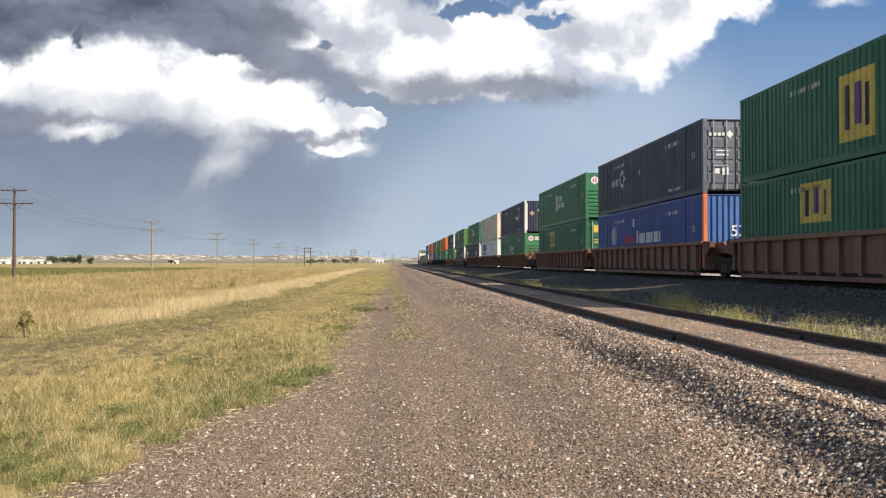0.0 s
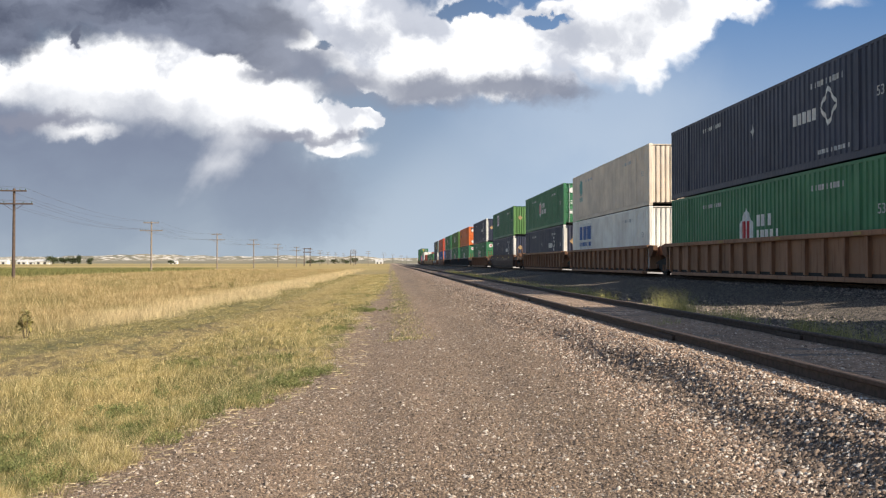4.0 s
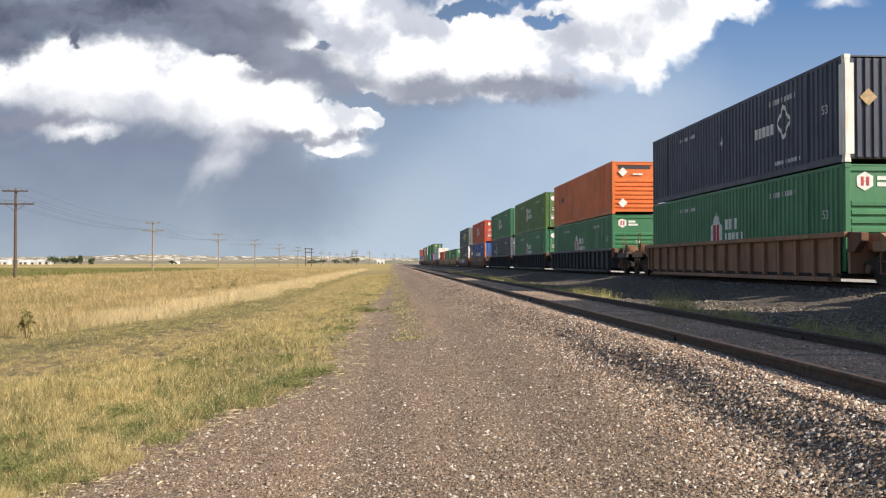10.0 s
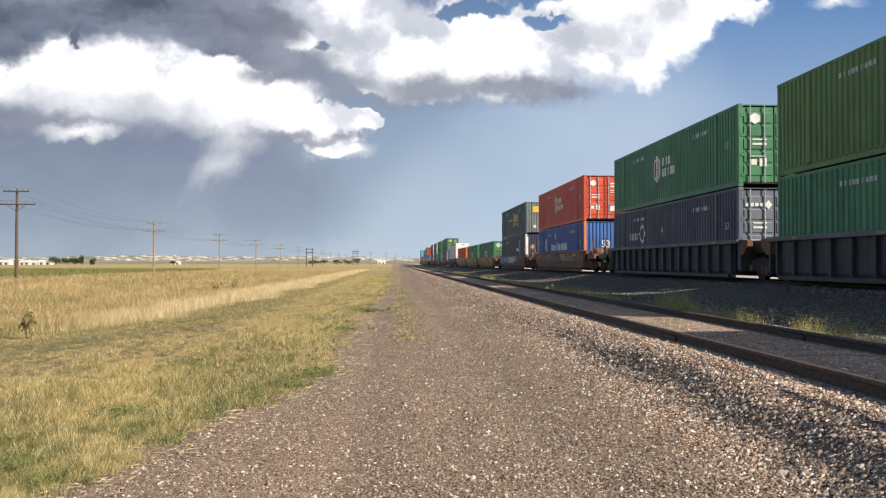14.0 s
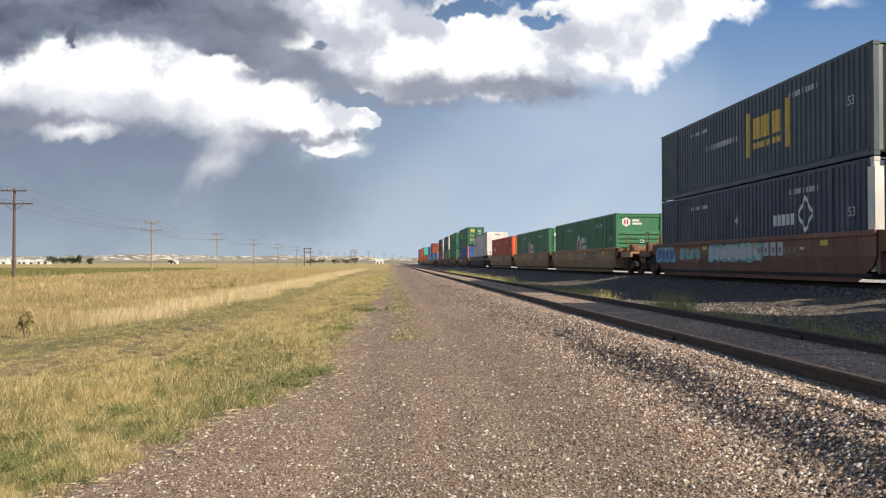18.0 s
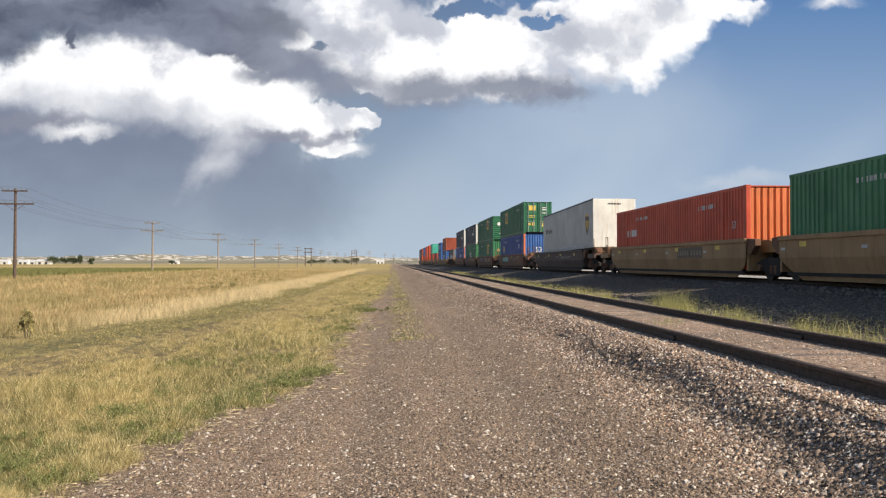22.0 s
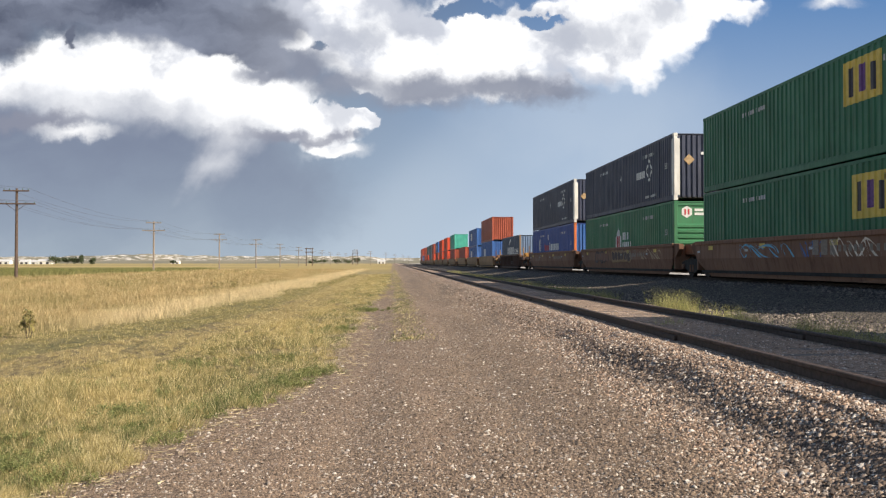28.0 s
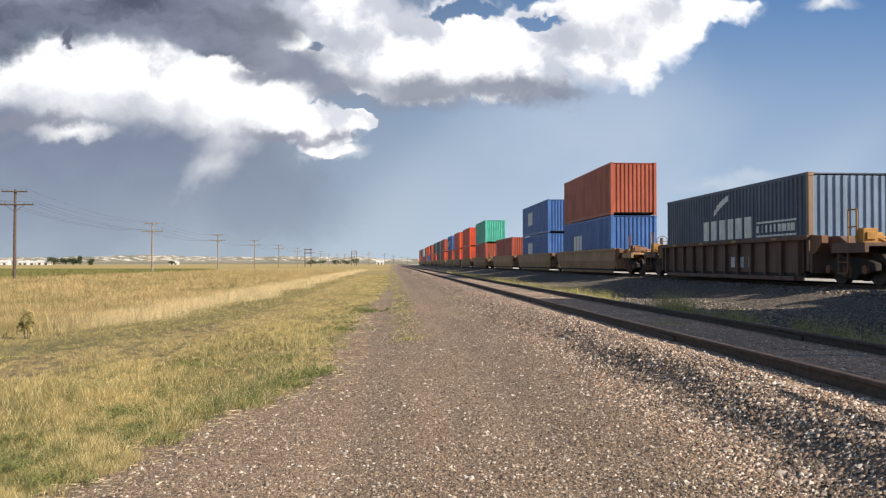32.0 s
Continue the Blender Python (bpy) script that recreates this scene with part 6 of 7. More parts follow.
def tree(h, w):
    tr = thing("tree", "dark leafy farmyard tree far across the fields", "tree", "far trees")
    s = Solid().tube((0, 0, -0.3), (0, 0, h * 0.45), 0.3, 8, 0.18)
    for i in range(5):
        a = i * 1.26
        s.tube((0, 0, h * (0.25 + 0.04 * i)), (w * 0.4 * math.cos(a), w * 0.4 * math.sin(a), h * 0.7), 0.14, 6, 0.04)
    part("trunk", s.mesh("trunk", BARK), tr)
    part("crown", leaf_cloud("crown", FOLIAGE, 900, (w * 0.5, w * 0.5, h * 0.32), h * 0.6, 0.45, rng), tr)
    return tr


for k, (x, y, h, w) in enumerate(((-392, 985, 10, 11), (-384, 1000, 8, 9), (-371, 990, 8, 9), (-362, 985, 11, 5), (-401, 1005, 8, 8), (-356, 1000, 7, 8), (-470, 1010, 7, 8), (-300, 1150, 5, 5),
                                  (-120, 1450, 8, 16), (-98, 1460, 9, 14), (-78, 1440, 8, 14), (-60, 1450, 10, 12), (-140, 1470, 7, 14))):
    ob = tree(h, w)
    ob.location = (x, y, -0.1)


# ---------------------------------------------------------------- grass
def blades(name, label, mat, x, y, z, h, width, lean, rng, bent=True):
    """One thin blade at each place, bent (two triangles) or straight (one)."""
    n = len(x)
    a = rng.uniform(0, 2 * math.pi, n)
    b = rng.uniform(0, 2 * math.pi, n)
    dx, dy = np.cos(a) * width, np.sin(a) * width * 0.5
    lx, ly = np.cos(b) * lean * h, np.sin(b) * lean * h
    p0 = np.stack([x - dx, y - dy, z - 0.01], 1)
    p1 = np.stack([x + dx, y + dy, z - 0.01], 1)
    p2 = np.stack([x + lx * 0.35 + dx * 0.7, y + ly * 0.35 + dy * 0.7, z + h * 0.6], 1)
    p3 = np.stack([x + lx, y + ly, z + h], 1)
    if bent:
        v = np.stack([p0, p1, p2, p3], 1).reshape(-1, 3).astype(np.float32)
        i = (np.arange(n) * 4)[:, None]
        f = np.concatenate([i + np.array([[0, 1, 2]]), i + np.array([[0, 2, 3]])], 1).reshape(-1).astype(np.int32)
    else:
        v = np.stack([p0, p1, p3], 1).reshape(-1, 3).astype(np.float32)
        f = np.arange(3 * n, dtype=np.int32)
    me = bpy.data.meshes.new(name)
    me.vertices.add(len(v))
    me.vertices.foreach_set("co", v.reshape(-1))
    me.loops.add(len(f))
    me.loops.foreach_set("vertex_index", f)
    me.polygons.add(len(f) // 3)
    me.polygons.foreach_set("loop_start", np.arange(0, len(f), 3, dtype=np.int32))
    me.polygons.foreach_set("loop_total", np.full(len(f) // 3, 3, dtype=np.int32))
    me.update()
    me.validate()
    me.materials.append(mat)
    return thing(name, label, "grass", kind="stuff", data=me)


def lumpy(x, y, s, seed):
    return np.array([noise.noise((a * s, b * s, seed)) for a, b in zip(x, y)])


def smooth_array(a, b, v):
    k = np.clip((v - a) / (b - a), 0, 1)
    return k * k * (3 - 2 * k)


def ground_of(x, y):
    return np.array([ground_z(a, b) for a, b in zip(x, y)])


def verge_band(t, p):
    """Signed distance across the verge from the mower's far wheel mark, wavering a little."""
    x, y, z = t.split(p)
    wob = t.math("MULTIPLY", t.math("SUBTRACT", t.noise(p, 0.9, 5, 0.6), 0.5), 1.3)
    return t.math("ADD", t.math("SUBTRACT", x, t.ramp(y, 8.0, 26.0, -6.9, -4.2)), wob)


def grass_material(name, green, straw, pale, bias, band=0.0, share=0.72, thatch=(0.13, 0.10, 0.05)):
    """Blades: straw, green in patches and tufts, some bleached, some dead; olive beyond the mower's mark."""
    m, t, bsdf = material(name)
    r = t.node("ShaderNodeNewGeometry").outputs["Random Per Island"]
    p = t.position()
    patch = t.noise(t.vec("MULTIPLY", p, (1.0, 0.4, 0.0)), 0.6, 4, 0.6)
    tuft = t.noise(t.vec("MULTIPLY", p, (1.0, 0.6, 0.0)), 4.5, 2, 0.5)
    k = t.math("ADD", t.math("ADD", t.math("MULTIPLY", patch, 1.0), t.math("MULTIPLY", tuft, 0.75)), t.math("MULTIPLY", r, 0.22))
    col = t.mix(t.ramp(k, 0.94 + bias, 1.06 + bias), straw, green)
    if band:
        rut = verge_band(t, p)
        tan = t.math("MULTIPLY", t.ramp(rut, 2.0, 1.2, 0, band), t.ramp(tuft, 0.3, 0.6, 0.4, 1.0))
        col = t.mix(tan, col, (0.36, 0.285, 0.135))
        col = t.mix(t.ramp(rut, 0.25, -0.3, 0, band), col, (0.185, 0.168, 0.055))
    col = t.mix(t.ramp(r, share, share + 0.2), col, pale)
    col = t.mix(t.ramp(r, 0.28, 0.05, 0, 0.75), col, thatch)
    t.put(col, bsdf.inputs["Base Color"])
    bsdf.inputs["Roughness"].default_value = 0.75
    return m


def tall_material():
    """Dry grass: olive stems, tan heads, paler at the mown edge, where sunlight is put into the colour."""
    m, t, bsdf = material("tall_dry_grass_blades")
    r = t.node("ShaderNodeNewGeometry").outputs["Random Per Island"]
    p = t.position()
    x, y, z = t.split(p)
    patch = t.noise(t.vec("MULTIPLY", p, (1.0, 0.35, 0.0)), 0.32, 5, 0.6)
    tuft = t.noise(t.vec("MULTIPLY", p, (1.0, 0.5, 0.0)), 2.2, 3, 0.6)
    heads = t.mix(t.ramp(tuft, 0.35, 0.65), (0.38, 0.265, 0.115), (0.66, 0.475, 0.235))
    col = t.mix(t.ramp(t.math("ADD", z, t.math("MULTIPLY", t.math("SUBTRACT", tuft, 0.5), 0.35)), 0.0, 0.22), (0.15, 0.13, 0.05), heads)
    col = t.mix(t.ramp(patch, 0.46, 0.56, 0, 0.72), col, (0.20, 0.175, 0.06))
    # the front edge that catches the sun, painted pale
    edge = t.math("ADD", x, t.math("MULTIPLY", t.math("SUBTRACT", patch, 0.5), 3.0))
    rim = t.math("MULTIPLY", t.ramp(edge, -9.0, -7.4), t.ramp(y, 17.0, 24.0))
    col = t.mix(t.math("MULTIPLY", rim, 0.75), col, (0.72, 0.58, 0.34))
    col = t.mix(t.ramp(r, 0.80, 0.95), col, (0.82, 0.66, 0.36))
    col = t.mix(t.ramp(r, 0.22, 0.05, 0, 0.7), col, (0.13, 0.10, 0.05))
    t.put(col, bsdf.inputs["Base Color"])
    bsdf.inputs["Roughness"].default_value = 0.75
    return m


MOWN = grass_material("mown_grass_blades", (0.185, 0.175, 0.058), (0.47, 0.37, 0.15), (0.86, 0.71, 0.37), -0.02, 0.85)
EDGE = grass_material("edge_grass_blades", (0.115, 0.14, 0.042), (0.42, 0.35, 0.145), (0.80, 0.67, 0.38), -0.02)
TALL = tall_material()
FRESH = grass_material("fresh_green_blades", (0.20, 0.22, 0.06), (0.40, 0.38, 0.13), (0.62, 0.57, 0.28), 0.0)


def tufts(name, label, mat, x, y, tall, count, spread, rng):
    """Tufts of blades that fan out from their middles."""
    m = len(x)
    x, y, tall = (np.repeat(v, count) for v in (x, y, tall))
    a, d = rng.uniform(0, 2 * math.pi, m * count), np.abs(rng.normal(0, 1, m * count))
    wide = 0.0010 + 0.00017 * y
    grow = 1 + 0.02 * y
    x0, y0 = x + np.cos(a) * d * spread * grow, y + np.sin(a) * d * spread * grow
    z = ground_of(x0, y0)
    h = tall * rng.uniform(0.45, 1.25, m * count) * np.clip(1.15 - 0.25 * d, 0.3, 1.2)
    a2 = a + rng.normal(0, 0.7, m * count)
    lean = h * rng.uniform(0.25, 1.0, m * count)
    b = rng.uniform(0, 2 * math.pi, m * count)
    dx, dy = np.cos(b) * wide, np.sin(b) * wide * 0.5
    v = np.stack([np.stack([x0 - dx, y0 - dy, z - 0.01], 1), np.stack([x0 + dx, y0 + dy, z - 0.01], 1), np.stack([x0 + np.cos(a2) * lean, y0 + np.sin(a2) * lean, z + h], 1)], 1).reshape(-1, 3)
    f = np.arange(3 * m * count, dtype=np.int32)
    me = bpy.data.meshes.new(name)
    me.vertices.add(len(v))
    me.vertices.foreach_set("co", v.reshape(-1).astype(np.float32))
    me.loops.add(len(f))
    me.loops.foreach_set("vertex_index", f)
    me.polygons.add(m * count)
    me.polygons.foreach_set("loop_start", np.arange(0, len(f), 3, dtype=np.int32))
    me.polygons.foreach_set("loop_total", np.full(m * count, 3, dtype=np.int32))
    me.update()
    me.validate()
    me.materials.append(mat)
    return thing(name, label, "grass", kind="stuff", data=me)


n = 39000
y = 4.6 * (110 / 4.6) ** rng.uniform(0, 1, n)
edge = np.array([grass_edge(b) for b in y])
border = -6.5 - 2.2 * smooth_array(25, 16, y) + 0.6 * smooth_array(30, 45, y) - 0.8
x = edge + 0.3 - (edge + 0.3 - np.maximum(border, -0.52 * y - 0.8)) * rng.uniform(0, 1, n)
ragged = 0.12 * rng.normal(0, 1, n) + 0.5 * lumpy(x, y, 1.3, 31.0) + 0.12 * lumpy(x, y, 5.0, 7.0)
mark = np.array([rut_line(b) for b in y])
swath = x - mark + 0.5 * lumpy(x, y, 0.6, 21.0)
# thin where wheels have worn the mower's mark, and at the ragged rim
worn = np.exp(-(swath / 0.22) ** 2) * np.clip(lumpy(x, y * 0.35, 0.8, 17.0) + 0.55, 0, 1)
stray = (x < edge + 0.6) & (rng.uniform(0, 1, n) < 0.02)
keep = ((x < edge + ragged) | stray) & (rng.uniform(0, 1, n) > 0.6 * worn) & (rng.uniform(-0.9, 0.5, n) < lumpy(x, y * 0.6, 1.0, 2.0) + 0.8 * lumpy(x, y * 0.7, 4.5, 6.0) + 0.22)
x, y, edge, swath = x[keep], y[keep], edge[keep], swath[keep]
lump = np.clip(0.45 + 0.9 * lumpy(x, y * 0.6, 0.9, 8.0) + 0.6 * lumpy(x, y * 0.7, 4.0, 5.0), 0, 1)
inner = -4.9 + 0.9 * smooth_array(8, 24, y)
rank = smooth_array(inner - 0.3, inner + 0.7, x + 0.5 * lumpy(x, y, 0.8, 14.0))
tall = (0.022 + 0.020 * lump) * (1 - rank) + (0.030 + 0.090 * lump) * rank * (1 - 0.35 * smooth_array(14, 30, y))
tall *= np.exp(rng.normal(0, 0.3, len(x)))
near = edge - x < 0.35 + 1.3 * lumpy(x, y * 0.6, 0.8, 3.0) + 0.4 * rng.normal(0, 1, len(x))
for pick, name, label, mat in ((~near, "mown_grass", "short straw-coloured mown grass on the verge", MOWN), (near, "edge_grass", "greener grass in tufts along the gravel's edge", EDGE)):
    tufts(name, label, mat, x[pick], y[pick], np.minimum(tall[pick], 0.2), 24, 0.045, rng)

# bushy green herbs and grass where the verge meets the gravel
GREEN_CLUMP = grass_material("green_clump_blades", (0.105, 0.135, 0.04), (0.22, 0.235, 0.075), (0.50, 0.46, 0.22), -0.06)
HERB = leaf_material("herb_leaves", (0.085, 0.105, 0.033), (0.25, 0.27, 0.09))
cx, cy, hubs = [], [], []
for a, b, count, r in ((-2.36, 7.95, 90, 0.24), (-2.95, 6.6, 90, 0.25), (-2.46, 6.15, 60, 0.14), (-2.75, 8.7, 60, 0.22), (-1.74, 9.4, 90, 0.24), (-3.05, 12.7, 60, 0.3), (-1.35, 10.6, 70, 0.2), (-1.37, 18.7, 60, 0.4), (-1.95, 7.3, 20, 0.08), (-3.3, 7.3, 60, 0.25), (-1.9, 13.5, 40, 0.3), (-3.5, 10.6, 40, 0.25), (-0.75, 26, 50, 0.4), (-2.1, 8.7, 50, 0.18), (-1.1, 11.4, 50, 0.2), (-2.6, 10.1, 30, 0.2)):
    blade = int(count * 0.4)
    cx.append(a + r * rng.normal(0, 1, blade))
    cy.append(b + 1.3 * r * rng.normal(0, 1, blade))
    hubs.append(np.stack([a + r * 0.8 * rng.normal(0, 1, count // 2), b + r * rng.normal(0, 1, count // 2), rng.uniform(0.05, 0.13, count // 2)], 1))
cx, cy = np.concatenate(cx), np.concatenate(cy)
tufts("green_tufts", "dense green grass tufts at the gravel's edge", GREEN_CLUMP, cx, cy, 0.06 + 0.06 * rng.uniform(0, 1, len(cx)), 24, 0.04, rng)


def herbs(name, label, mat, hubs, each, rng):
    """Low bushy plants: small leaves set thickly round each hub (x, y, height)."""
    c = np.repeat(hubs, each, 0)
    d = rng.normal(0, 1, c.shape)
    d /= np.linalg.norm(d, axis=1, keepdims=True)
    d *= rng.uniform(0.3, 1.0, (len(c), 1)) ** 0.5
    tall = c[:, 2]
    px, py = c[:, 0] + d[:, 0] * 0.06, c[:, 1] + d[:, 1] * 0.06
    base = np.stack([px, py, ground_of(px, py) + np.abs(d[:, 2]) * tall], 1)
    size = (0.003 + 0.00042 * c[:, 1])[:, None]
    a, b = rng.normal(0, 1, c.shape) * size, rng.normal(0, 1, c.shape) * size
    v = np.stack([base, base + a * 1.6, base + b], 1).reshape(-1, 3)
    me = bpy.data.meshes.new(name)
    me.from_pydata(v.tolist(), [], np.arange(len(v)).reshape(-1, 3).tolist())
    me.materials.append(mat)
    thing(name, label, "weeds", kind="stuff", data=me)


# dry stems lying about on the gravel beside the verge
n = 2600
y = 4.8 * (24 / 4.8) ** rng.uniform(0, 1, n)
x = np.array([grass_edge(b) for b in y]) + 0.1 + 0.32 * rng.normal(0, 1, n)
a, half = rng.uniform(0, 2 * math.pi, n), rng.uniform(0.02, 0.07, n) * (0.8 + 0.03 * y)
dx, dy = np.cos(a) * half, np.sin(a) * half * 0.7
wx, wy = -np.sin(a) * (0.0012 + 0.00016 * y), np.cos(a) * (0.0012 + 0.00016 * y)
ends = []
for kx, ky, kw in ((-1, -1, -1), (-1, -1, 1), (1, 1, 0)):
    px, py = x + kx * dx + kw * wx, y + ky * dy + kw * wy
    ends.append(np.stack([px, py, ground_of(px, py) + rng.uniform(0.008, 0.02, n)], 1))
litter = bpy.data.meshes.new("straw_litter")
litter.from_pydata(np.stack(ends, 1).reshape(-1, 3).tolist(), [], np.arange(3 * n).reshape(-1, 3).tolist())
litter.materials.append(leaf_material("dry_stems", (0.34, 0.26, 0.13), (0.72, 0.60, 0.38)))
thing("straw_litter", "dry broken grass stems strewn along the gravel's edge", "straw", kind="stuff", data=litter)
herbs("verge_herbs", "low bushy green herbs at the gravel's edge", HERB, np.concatenate(hubs), 110, rng)

n = 520000
y = 12 * (190 / 12) ** rng.uniform(0, 1, n)
x = -5.0 - (4 + 0.5 * y) * rng.uniform(0, 1, n) ** 1.15
line = -6.5 + lumpy(y, y * 0, 0.12, 4.0) * 0.9 - 2.2 * smooth_array(25, 16, y) + 0.6 * smooth_array(30, 45, y)
keep = (x < line + 0.35 * rng.normal(0, 1, n)) & (rng.uniform(-0.9, 0.4, n) < lumpy(x, y * 0.6, 0.8, 6.0) + 0.2)
x, y = x[keep], y[keep]
blades("tall_dry_grass", "tall straw-coloured dry grass beyond the verge", TALL, x, y, ground_of(x, y), rng.uniform(0.15, 0.42, len(x)) * (0.8 + 0.6 * np.clip(lumpy(x, y, 0.25, 11.0) + 0.3, 0, 1)), 0.001 + 0.00015 * y, 0.5, rng, False)

n = 15000
y = 15 * (150 / 15) ** rng.uniform(0, 1, n)
x = 0.30 + 0.22 * rng.normal(0, 1, n)
keep = rng.uniform(-0.3, 0.6, n) < lumpy(x, y * 0.5, 0.6, 12.0)
x, y = x[keep], y[keep]
blades("strip_grass", "sparse grass between the wheel tracks", EDGE, x, y, ground_of(x, y), rng.uniform(0.015, 0.05, len(x)), 0.0006 + 0.00011 * y, 0.9, rng)

# the green crop beyond the poles
CROP = leaf_material("crop_leaves", (0.085, 0.10, 0.03), (0.25, 0.24, 0.08))
n = 80000
y = 62 * (190 / 62) ** rng.uniform(0, 1, n)
x = -39.6 - (20 + y * 0.35) * rng.uniform(0, 1, n) ** 1.4
keep = np.abs(x + 41) > 0.8
x, y = x[keep], y[keep]
blades("crop_field", "low green field crop beyond the poles", CROP, x, y, np.full(len(x), -0.1), rng.uniform(0.35, 0.75, len(x)), 0.02 + 0.0004 * y, 0.6, rng, False)


WEED_LEAF = leaf_material("weed_leaves", (0.09, 0.09, 0.03), (0.30, 0.25, 0.08))
FEATHERY = leaf_material("feathery_weed_leaves", (0.15, 0.155, 0.045), (0.50, 0.47, 0.18))


def weeds(name, label, mat, clumps, lean):
    """Clumps of thin upright stalks: place, number of stalks, spread across and along, height."""
    px, py, h = [], [], []
    for x, y, count, sx, sy, tall in clumps:
        count = int(count * (0.7 if y < 18 else 0.45))
        tall *= 1.0 if y < 18 else 0.72
        px.append(x + sx * rng.normal(0, 1, count))
        py.append(y + sy * rng.normal(0, 1, count))
        h.append(tall * rng.uniform(0.15, 1.1, count) ** 1.3)
    px, py, h = np.concatenate(px), np.concatenate(py), np.concatenate(h)
    pz = ground_of(px, py)
    blades(name, label, mat, px, py, pz, h, 0.0011 + 0.00012 * py, lean, rng, False)
    # small leaves and seed heads all along the stalks
    m = 9
    k = rng.uniform(0.15, 1.05, (m, len(px)))
    c = np.stack([px + rng.normal(0, 0.3, k.shape) * h * k * lean * 1.6, py + rng.normal(0, 0.3, k.shape) * h * k, pz + h * k], 2).reshape(-1, 3)
    size = (0.0035 + 0.0003 * py) * np.ones_like(k)
    a, b = rng.normal(0, 1, c.shape) * size.reshape(-1, 1), rng.normal(0, 1, c.shape) * size.reshape(-1, 1)
    v = np.stack([c, c + a, c + b], 1).reshape(-1, 3)
    me = bpy.data.meshes.new(name)
    me.from_pydata(v.tolist(), [], np.arange(len(v)).reshape(-1, 3).tolist())
    me.materials.append(FEATHERY)
    thing("weed_leaves", "fine olive leaves of the weeds beside the siding", "weeds", kind="stuff", data=me)


weeds("siding_weeds", "yellow-green weeds growing in clumps beside the siding", FRESH, (
    (5.75, 10.3, 300, 0.13, 0.28, 0.30), (5.85, 11.3, 260, 0.12, 0.2, 0.24), (5.65, 12.9, 260, 0.14, 0.35, 0.26), (5.7, 13.9, 160, 0.14, 0.3, 0.24), (5.7, 15.7, 420, 0.14, 0.3, 0.38), (5.75, 16.9, 420, 0.14, 0.4, 0.40),
    (5.9, 22.4, 300, 0.2, 0.5, 0.36), (5.8, 24.6, 460, 0.2, 0.9, 0.36), (5.9, 28, 260, 0.2, 0.9, 0.33), (6.0, 34, 340, 0.25, 1.6, 0.34), (6.0, 41, 380, 0.3, 2.2, 0.36), (6.1, 50, 380, 0.3, 2.6, 0.36), (6.2, 61, 380, 0.3, 3.6, 0.36), (6.2, 76, 380, 0.4, 5, 0.36),
    (5.35, 8.75, 120, 0.06, 0.08, 0.28), (4.0, 11.8, 60, 0.12, 0.16, 0.12), (3.35, 15.2, 40, 0.08, 0.1, 0.12)), 0.35)
for x, y, w, h in ((-9.9, 47, 0.45, 0.5), (-9.0, 48, 0.4, 0.55), (-7.7, 18.0, 0.22, 0.42), (-8.3, 17.6, 0.2, 0.3)):
    ob = thing("field_weed", "leafy dark green weed standing in the dry grass", "weed", "weeds in the field")
    ob.location = (x, y, ground_z(x, y))
    st = Solid()
    for i in range(7):
        a = i * 0.9
        st.tube((0.02 * math.cos(a), 0.02 * math.sin(a), -0.05), (w * 0.7 * math.cos(a), w * 0.7 * math.sin(a), h * (0.8 + 0.07 * i)), 0.006, 5, 0.003)
    part("stalks", st.mesh("stalks", BARK), ob, "thin stalks")
    part("leaves", leaf_cloud("leaves", WEED_LEAF, 150, (w * 0.6, w * 0.6, h * 0.4), h * 0.75, 0.028, rng), ob)


# ---------------------------------------------------------------- loose stones
def stone_material(name, tones):
    m, t, bsdf = material(name)
    r = t.node("ShaderNodeNewGeometry").outputs["Random Per Island"]
    ramp = t.node("ShaderNodeValToRGB")
    t.put(r, ramp.inputs[0])
    while len(ramp.color_ramp.elements) < len(tones):
        ramp.color_ramp.elements.new(0.5)
    for e, (at, c) in zip(ramp.color_ramp.elements, tones):
        e.position, e.color = at, (*c, 1)
    n = t.noise(t.position(), 60.0, 3, 0.6)
    t.put(t.mix(t.ramp(n, 0.3, 0.7, 0, 0.35), ramp.outputs[0], (0.10, 0.08, 0.065)), bsdf.inputs["Base Color"])
    bsdf.inputs["Roughness"].default_value = 0.85
    return m


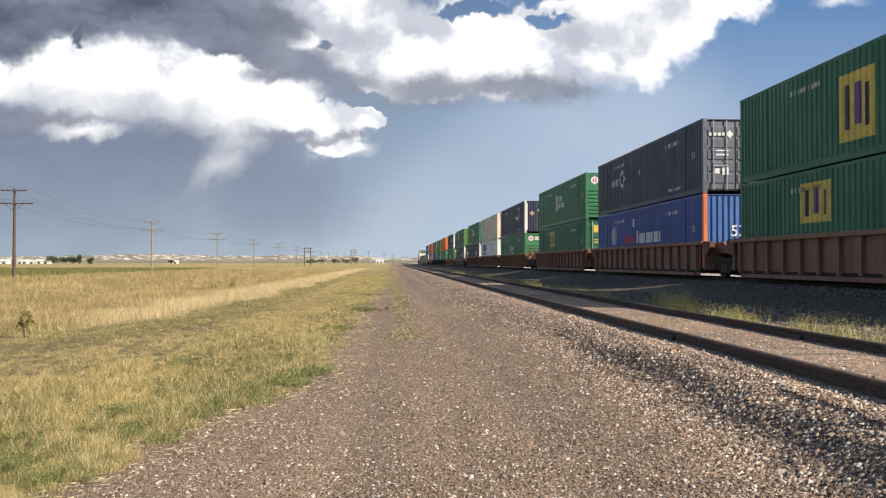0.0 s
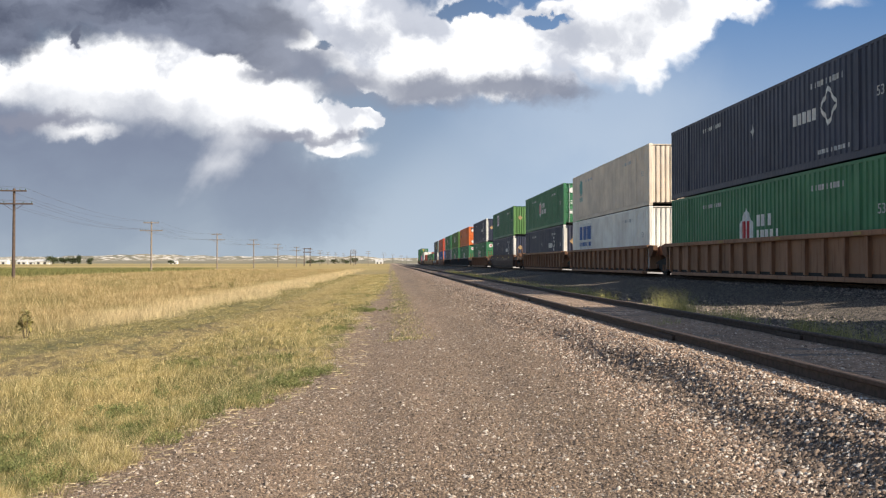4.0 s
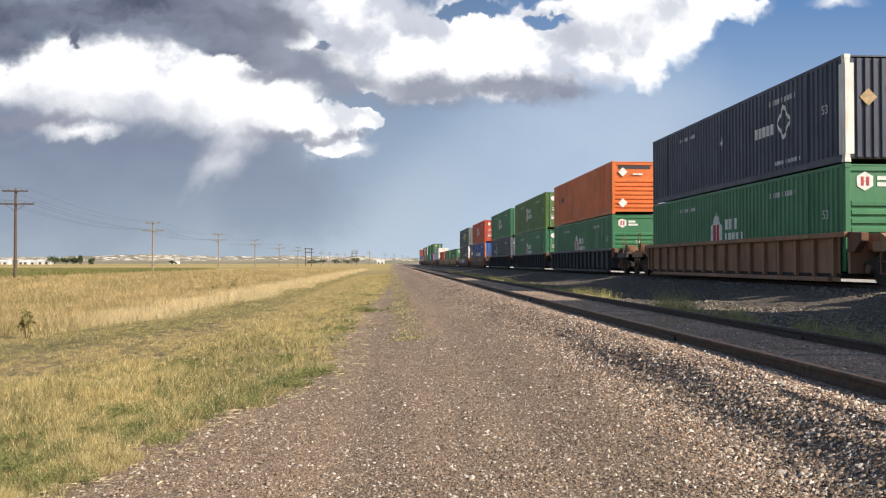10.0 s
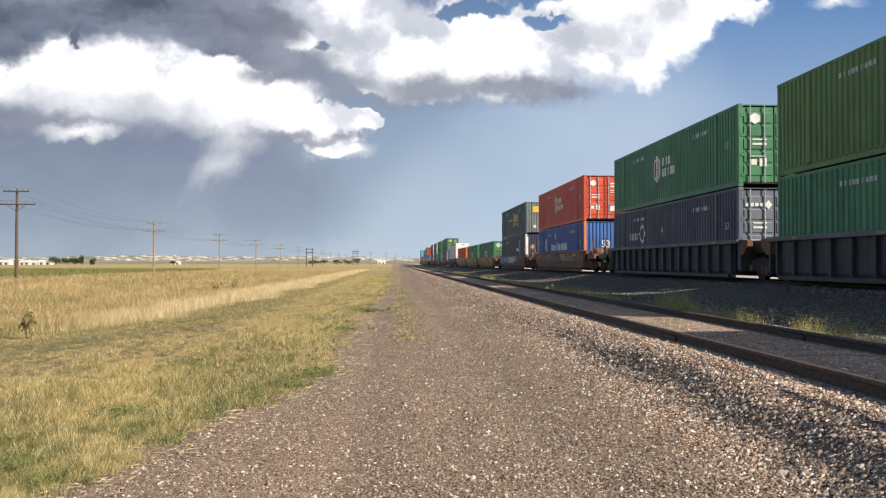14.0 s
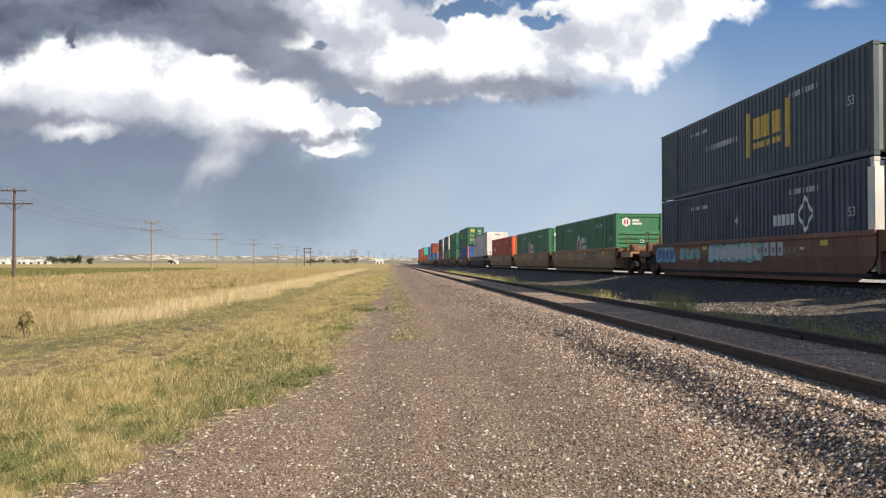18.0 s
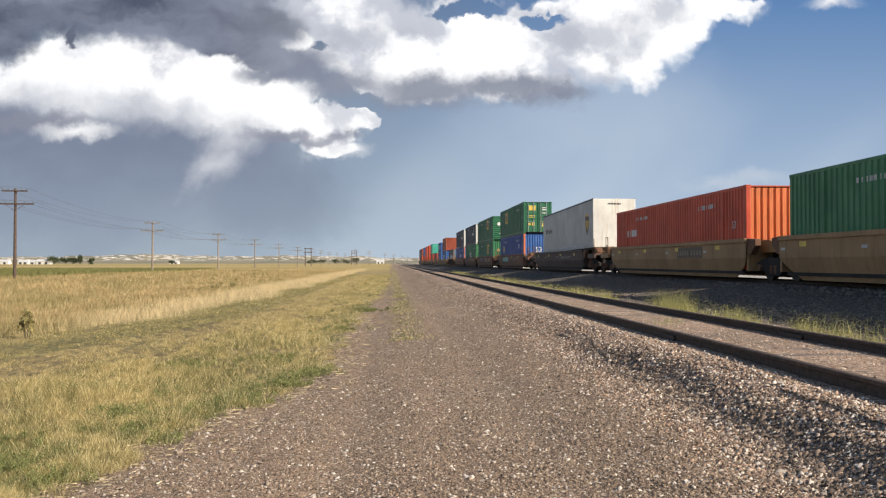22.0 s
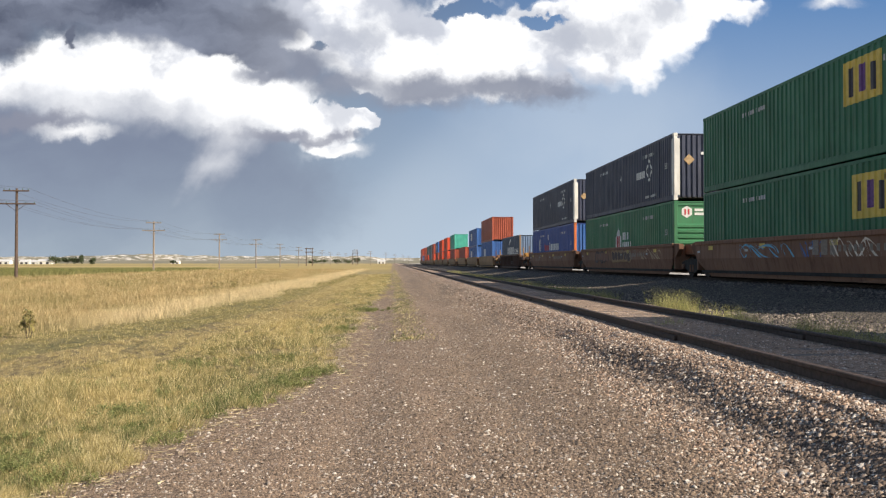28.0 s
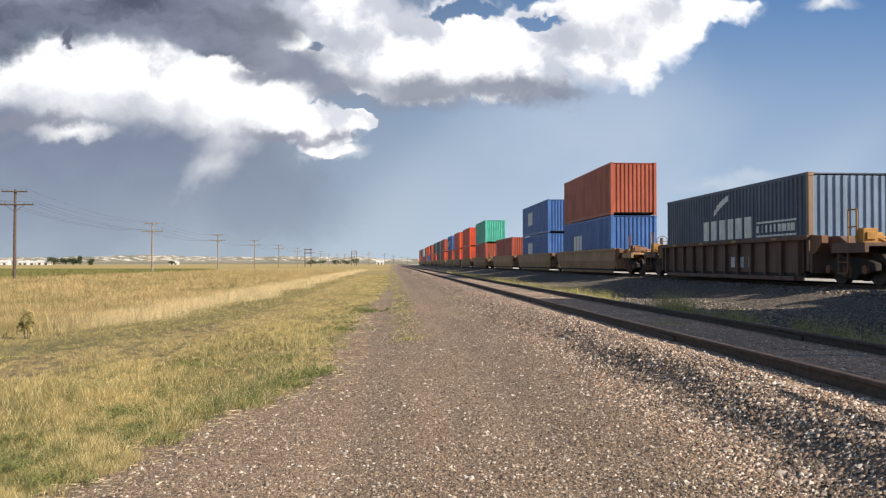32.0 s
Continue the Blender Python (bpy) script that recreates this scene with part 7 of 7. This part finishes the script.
def stones(name, label, mat, x, y, z, size, rng):
    """Angular broken stones: four flanks rising to a short crooked ridge, half sunk."""
    n = len(x)
    base = np.array([[1, 0.75, -0.25], [-1, 0.75, -0.25], [-1, -0.75, -0.25], [1, -0.75, -0.25], [0.45, 0, 0.62], [-0.45, 0, 0.62]], float)
    v = base[None] * rng.uniform(0.6, 1.25, (n, 1, 3)) + rng.normal(0, 0.24, (n, 6, 3))
    a = rng.uniform(0, 2 * math.pi, n)
    c, s = np.cos(a)[:, None], np.sin(a)[:, None]
    v = np.stack([v[:, :, 0] * c - v[:, :, 1] * s, v[:, :, 0] * s + v[:, :, 1] * c, v[:, :, 2]], 2)
    v = v * size[:, None, None] + np.stack([x, y, z + size * 0.2], 1)[:, None]
    f = np.array([[0, 1, 5], [0, 5, 4], [1, 2, 5], [2, 3, 4], [2, 4, 5], [3, 0, 4]])
    f = ((np.arange(n) * 6)[:, None, None] + f[None]).reshape(-1).astype(np.int32)
    me = bpy.data.meshes.new(name)
    me.vertices.add(6 * n)
    me.vertices.foreach_set("co", v.reshape(-1).astype(np.float32))
    me.loops.add(len(f))
    me.loops.foreach_set("vertex_index", f)
    me.polygons.add(len(f) // 3)
    me.polygons.foreach_set("loop_start", np.arange(0, len(f), 3, dtype=np.int32))
    me.polygons.foreach_set("loop_total", np.full(len(f) // 3, 3, dtype=np.int32))
    me.update()
    me.validate()
    me.materials.append(mat)
    return thing(name, label, "gravel", kind="stuff", data=me)


PEBBLE = stone_material("mixed_pebbles", ((0.0, (0.085, 0.060, 0.043)), (0.3, (0.20, 0.143, 0.100)), (0.85, (0.42, 0.31, 0.218)), (0.97, (0.78, 0.70, 0.60))))
CRUSHED = stone_material("pinkish_crushed_stone", ((0.0, (0.08, 0.052, 0.037)), (0.22, (0.30, 0.195, 0.132)), (0.72, (0.66, 0.46, 0.325)), (0.97, (0.92, 0.81, 0.68))))
# dark stone, with some of the bank's shade put into its tones
BANK_STONE = stone_material("grey_shade_toned_bank_stone", ((0.0, (0.06, 0.046, 0.038)), (0.45, (0.18, 0.132, 0.10)), (0.85, (0.44, 0.32, 0.23)), (0.98, (0.88, 0.79, 0.68))))
DARK_STONE = stone_material("dark_crushed_stone", ((0.0, (0.04, 0.037, 0.036)), (0.5, (0.128, 0.108, 0.09)), (0.9, (0.34, 0.28, 0.23))))

n = 90000
y = 4.2 / (1 - rng.uniform(0, 1, n) * (1 - 4.2 / 40))
x = rng.uniform(-3.0, 2.65, n)
edge = np.array([grass_edge(b) for b in y])
keep = (x > edge + 0.2 * rng.normal(0, 1, n)) & (np.abs(x - 0.06 * y) < 0.6 * y)
x, y = x[keep], y[keep]
stones("road_gravel", "small brown and grey gravel of the vehicle track", PEBBLE, x, y, ground_of(x, y), np.minimum(np.exp(rng.normal(-5.2, 0.42, len(x))), 0.012) * (1 + y * 0.02), rng)
n = 84000
y = 3.6 / (1 - rng.uniform(0, 1, n) * (1 - 3.6 / 110))
x = np.where(rng.uniform(0, 1, n) < 0.78, 2.62 + 0.26 * rng.normal(0, 1, n) - 0.10 * np.abs(rng.normal(0, 1, n)), rng.uniform(3.3, 6.0, n))
keep = (np.abs(x - SIDE_X + 0.7525) > 0.09) & (np.abs(x - SIDE_X - 0.7525) > 0.09)
x, y = x[keep], y[keep]
size = np.minimum(np.exp(rng.normal(-4.9, 0.42, len(x))), 0.02) * (1 + y * 0.012)
size *= np.where((x > 3.3) & (x < 4.7), 0.75, 0.85)
# grey cinders and dark stone lie on the bank's face, mixed with the pink; their darkness also paints the face's own
# shade
face = np.exp(-((x - 2.52 + 0.15 * lumpy(x, y, 0.7, 3.0)) / 0.26) ** 2) * (0.40 + 0.55 * smooth_array(13, 7, y))
grey = rng.uniform(0, 1, len(x)) < face
size *= np.where(grey, 1.25, 1.0)
for pick, name, label, mat in ((~grey, "siding_gravel", "pinkish crushed stone on the siding's bank", CRUSHED), (grey, "bank_gravel", "dark grey broken stone, partly toned as shade, on the bank's face", BANK_STONE)):
    stones(name, label, mat, x[pick], y[pick], ground_of(x[pick], y[pick]), size[pick], rng)
n = 34000
y = 9 / (1 - rng.uniform(0, 1, n) * (1 - 9 / 90))
x = rng.uniform(6.9, 12.5, n)
bed_z = np.interp(x, [6.6, 8.2, TRACK_X - 3.6, TRACK_X - 2.7, TRACK_X - 2.0, TRACK_X - 1.6, 20], [0.48, 0.42, 0.50, 0.62, 0.845, 0.86, 0.86])
stones("main_ballast", "dark crushed-stone ballast on the main line's shoulder", DARK_STONE, x, y, bed_z, np.exp(rng.normal(-3.6, 0.3, n)), rng)


CHIP = stone_material("pale_stone_chips", ((0.0, (0.34, 0.265, 0.21)), (0.5, (0.52, 0.43, 0.355)), (1.0, (0.80, 0.74, 0.67))))
n = 2600
y = 4.2 / (1 - rng.uniform(0, 1, n) * (1 - 4.2 / 40))
x = np.where(rng.uniform(0, 1, n) < 0.45, rng.uniform(-2.2, 2.2, n), rng.uniform(2.2, 3.15, n))
keep = x > np.array([grass_edge(b) for b in y]) + 0.15
x, y = x[keep], y[keep]
stones("pale_chips", "scattered pale stone chips on the gravel", CHIP, x, y, ground_of(x, y) + 0.002, np.exp(rng.normal(-4.55, 0.33, len(x))) * (1 + y * 0.01), rng)


# ---------------------------------------------------------------- what moves
# the slack runs in and out: metres ahead of the even pace, second by second
SLACK = (-0.21, 0.01, 0.17, 0.08, -0.03, -0.16, -0.24, 0.02, 0.04, 0.19, -0.12, 0.26, -0.20, -0.16, 0.38, 0.12, -0.12, -0.19, 0.34, -0.07, -0.10, 0.29, -0.09, 0.16, -0.14, -0.20, 0.0, 0.14, 0.26, 0.0, -0.05, 0.04, -0.18)


def travelled(t):
    i = min(31, int(t))
    slack = SLACK[i] + (SLACK[i + 1] - SLACK[i]) * smooth01(0, 1, t - i)
    return 13.6422 * t + 0.00052 * (t - 16) ** 2 + 0.00021 * (t - 16) ** 3 + slack


def motions():
    for ob, s, z, tilt in MOVERS:
        rows = []
        for t in range(33):
            x, y, h = along(s - 0.75 - travelled(t))
            rows.append((t, pose(x, y, RAIL_Z + z, tilt, 0, h)))
        walk(ob, rows)
    walk(SKY, [(0, pose(*EYE, 0.962, 0, -3.875)), (10, pose(*EYE, 0.962, 0, -3.655)), (22, pose(*EYE, 0.93, 0, -3.435)), (32, pose(*EYE, 0.92, 0, -3.245))])
    # all wheels roll alike: the first of each axle is keyed, the rest share its keys
    first = {}
    for ob, k in WHEELS:
        if k not in first:
            walk(ob, [(i / FPS, pose(0, k, 0.42, math.degrees(travelled(i / FPS) / 0.42))) for i in range(32 * FPS + 1)])
            first[k] = ob.animation_data
        else:
            ob.rotation_mode = "QUATERNION"
            keys = ob.animation_data_create()
            keys.action = first[k].action
            keys.action_slot = first[k].action_slot


motions()
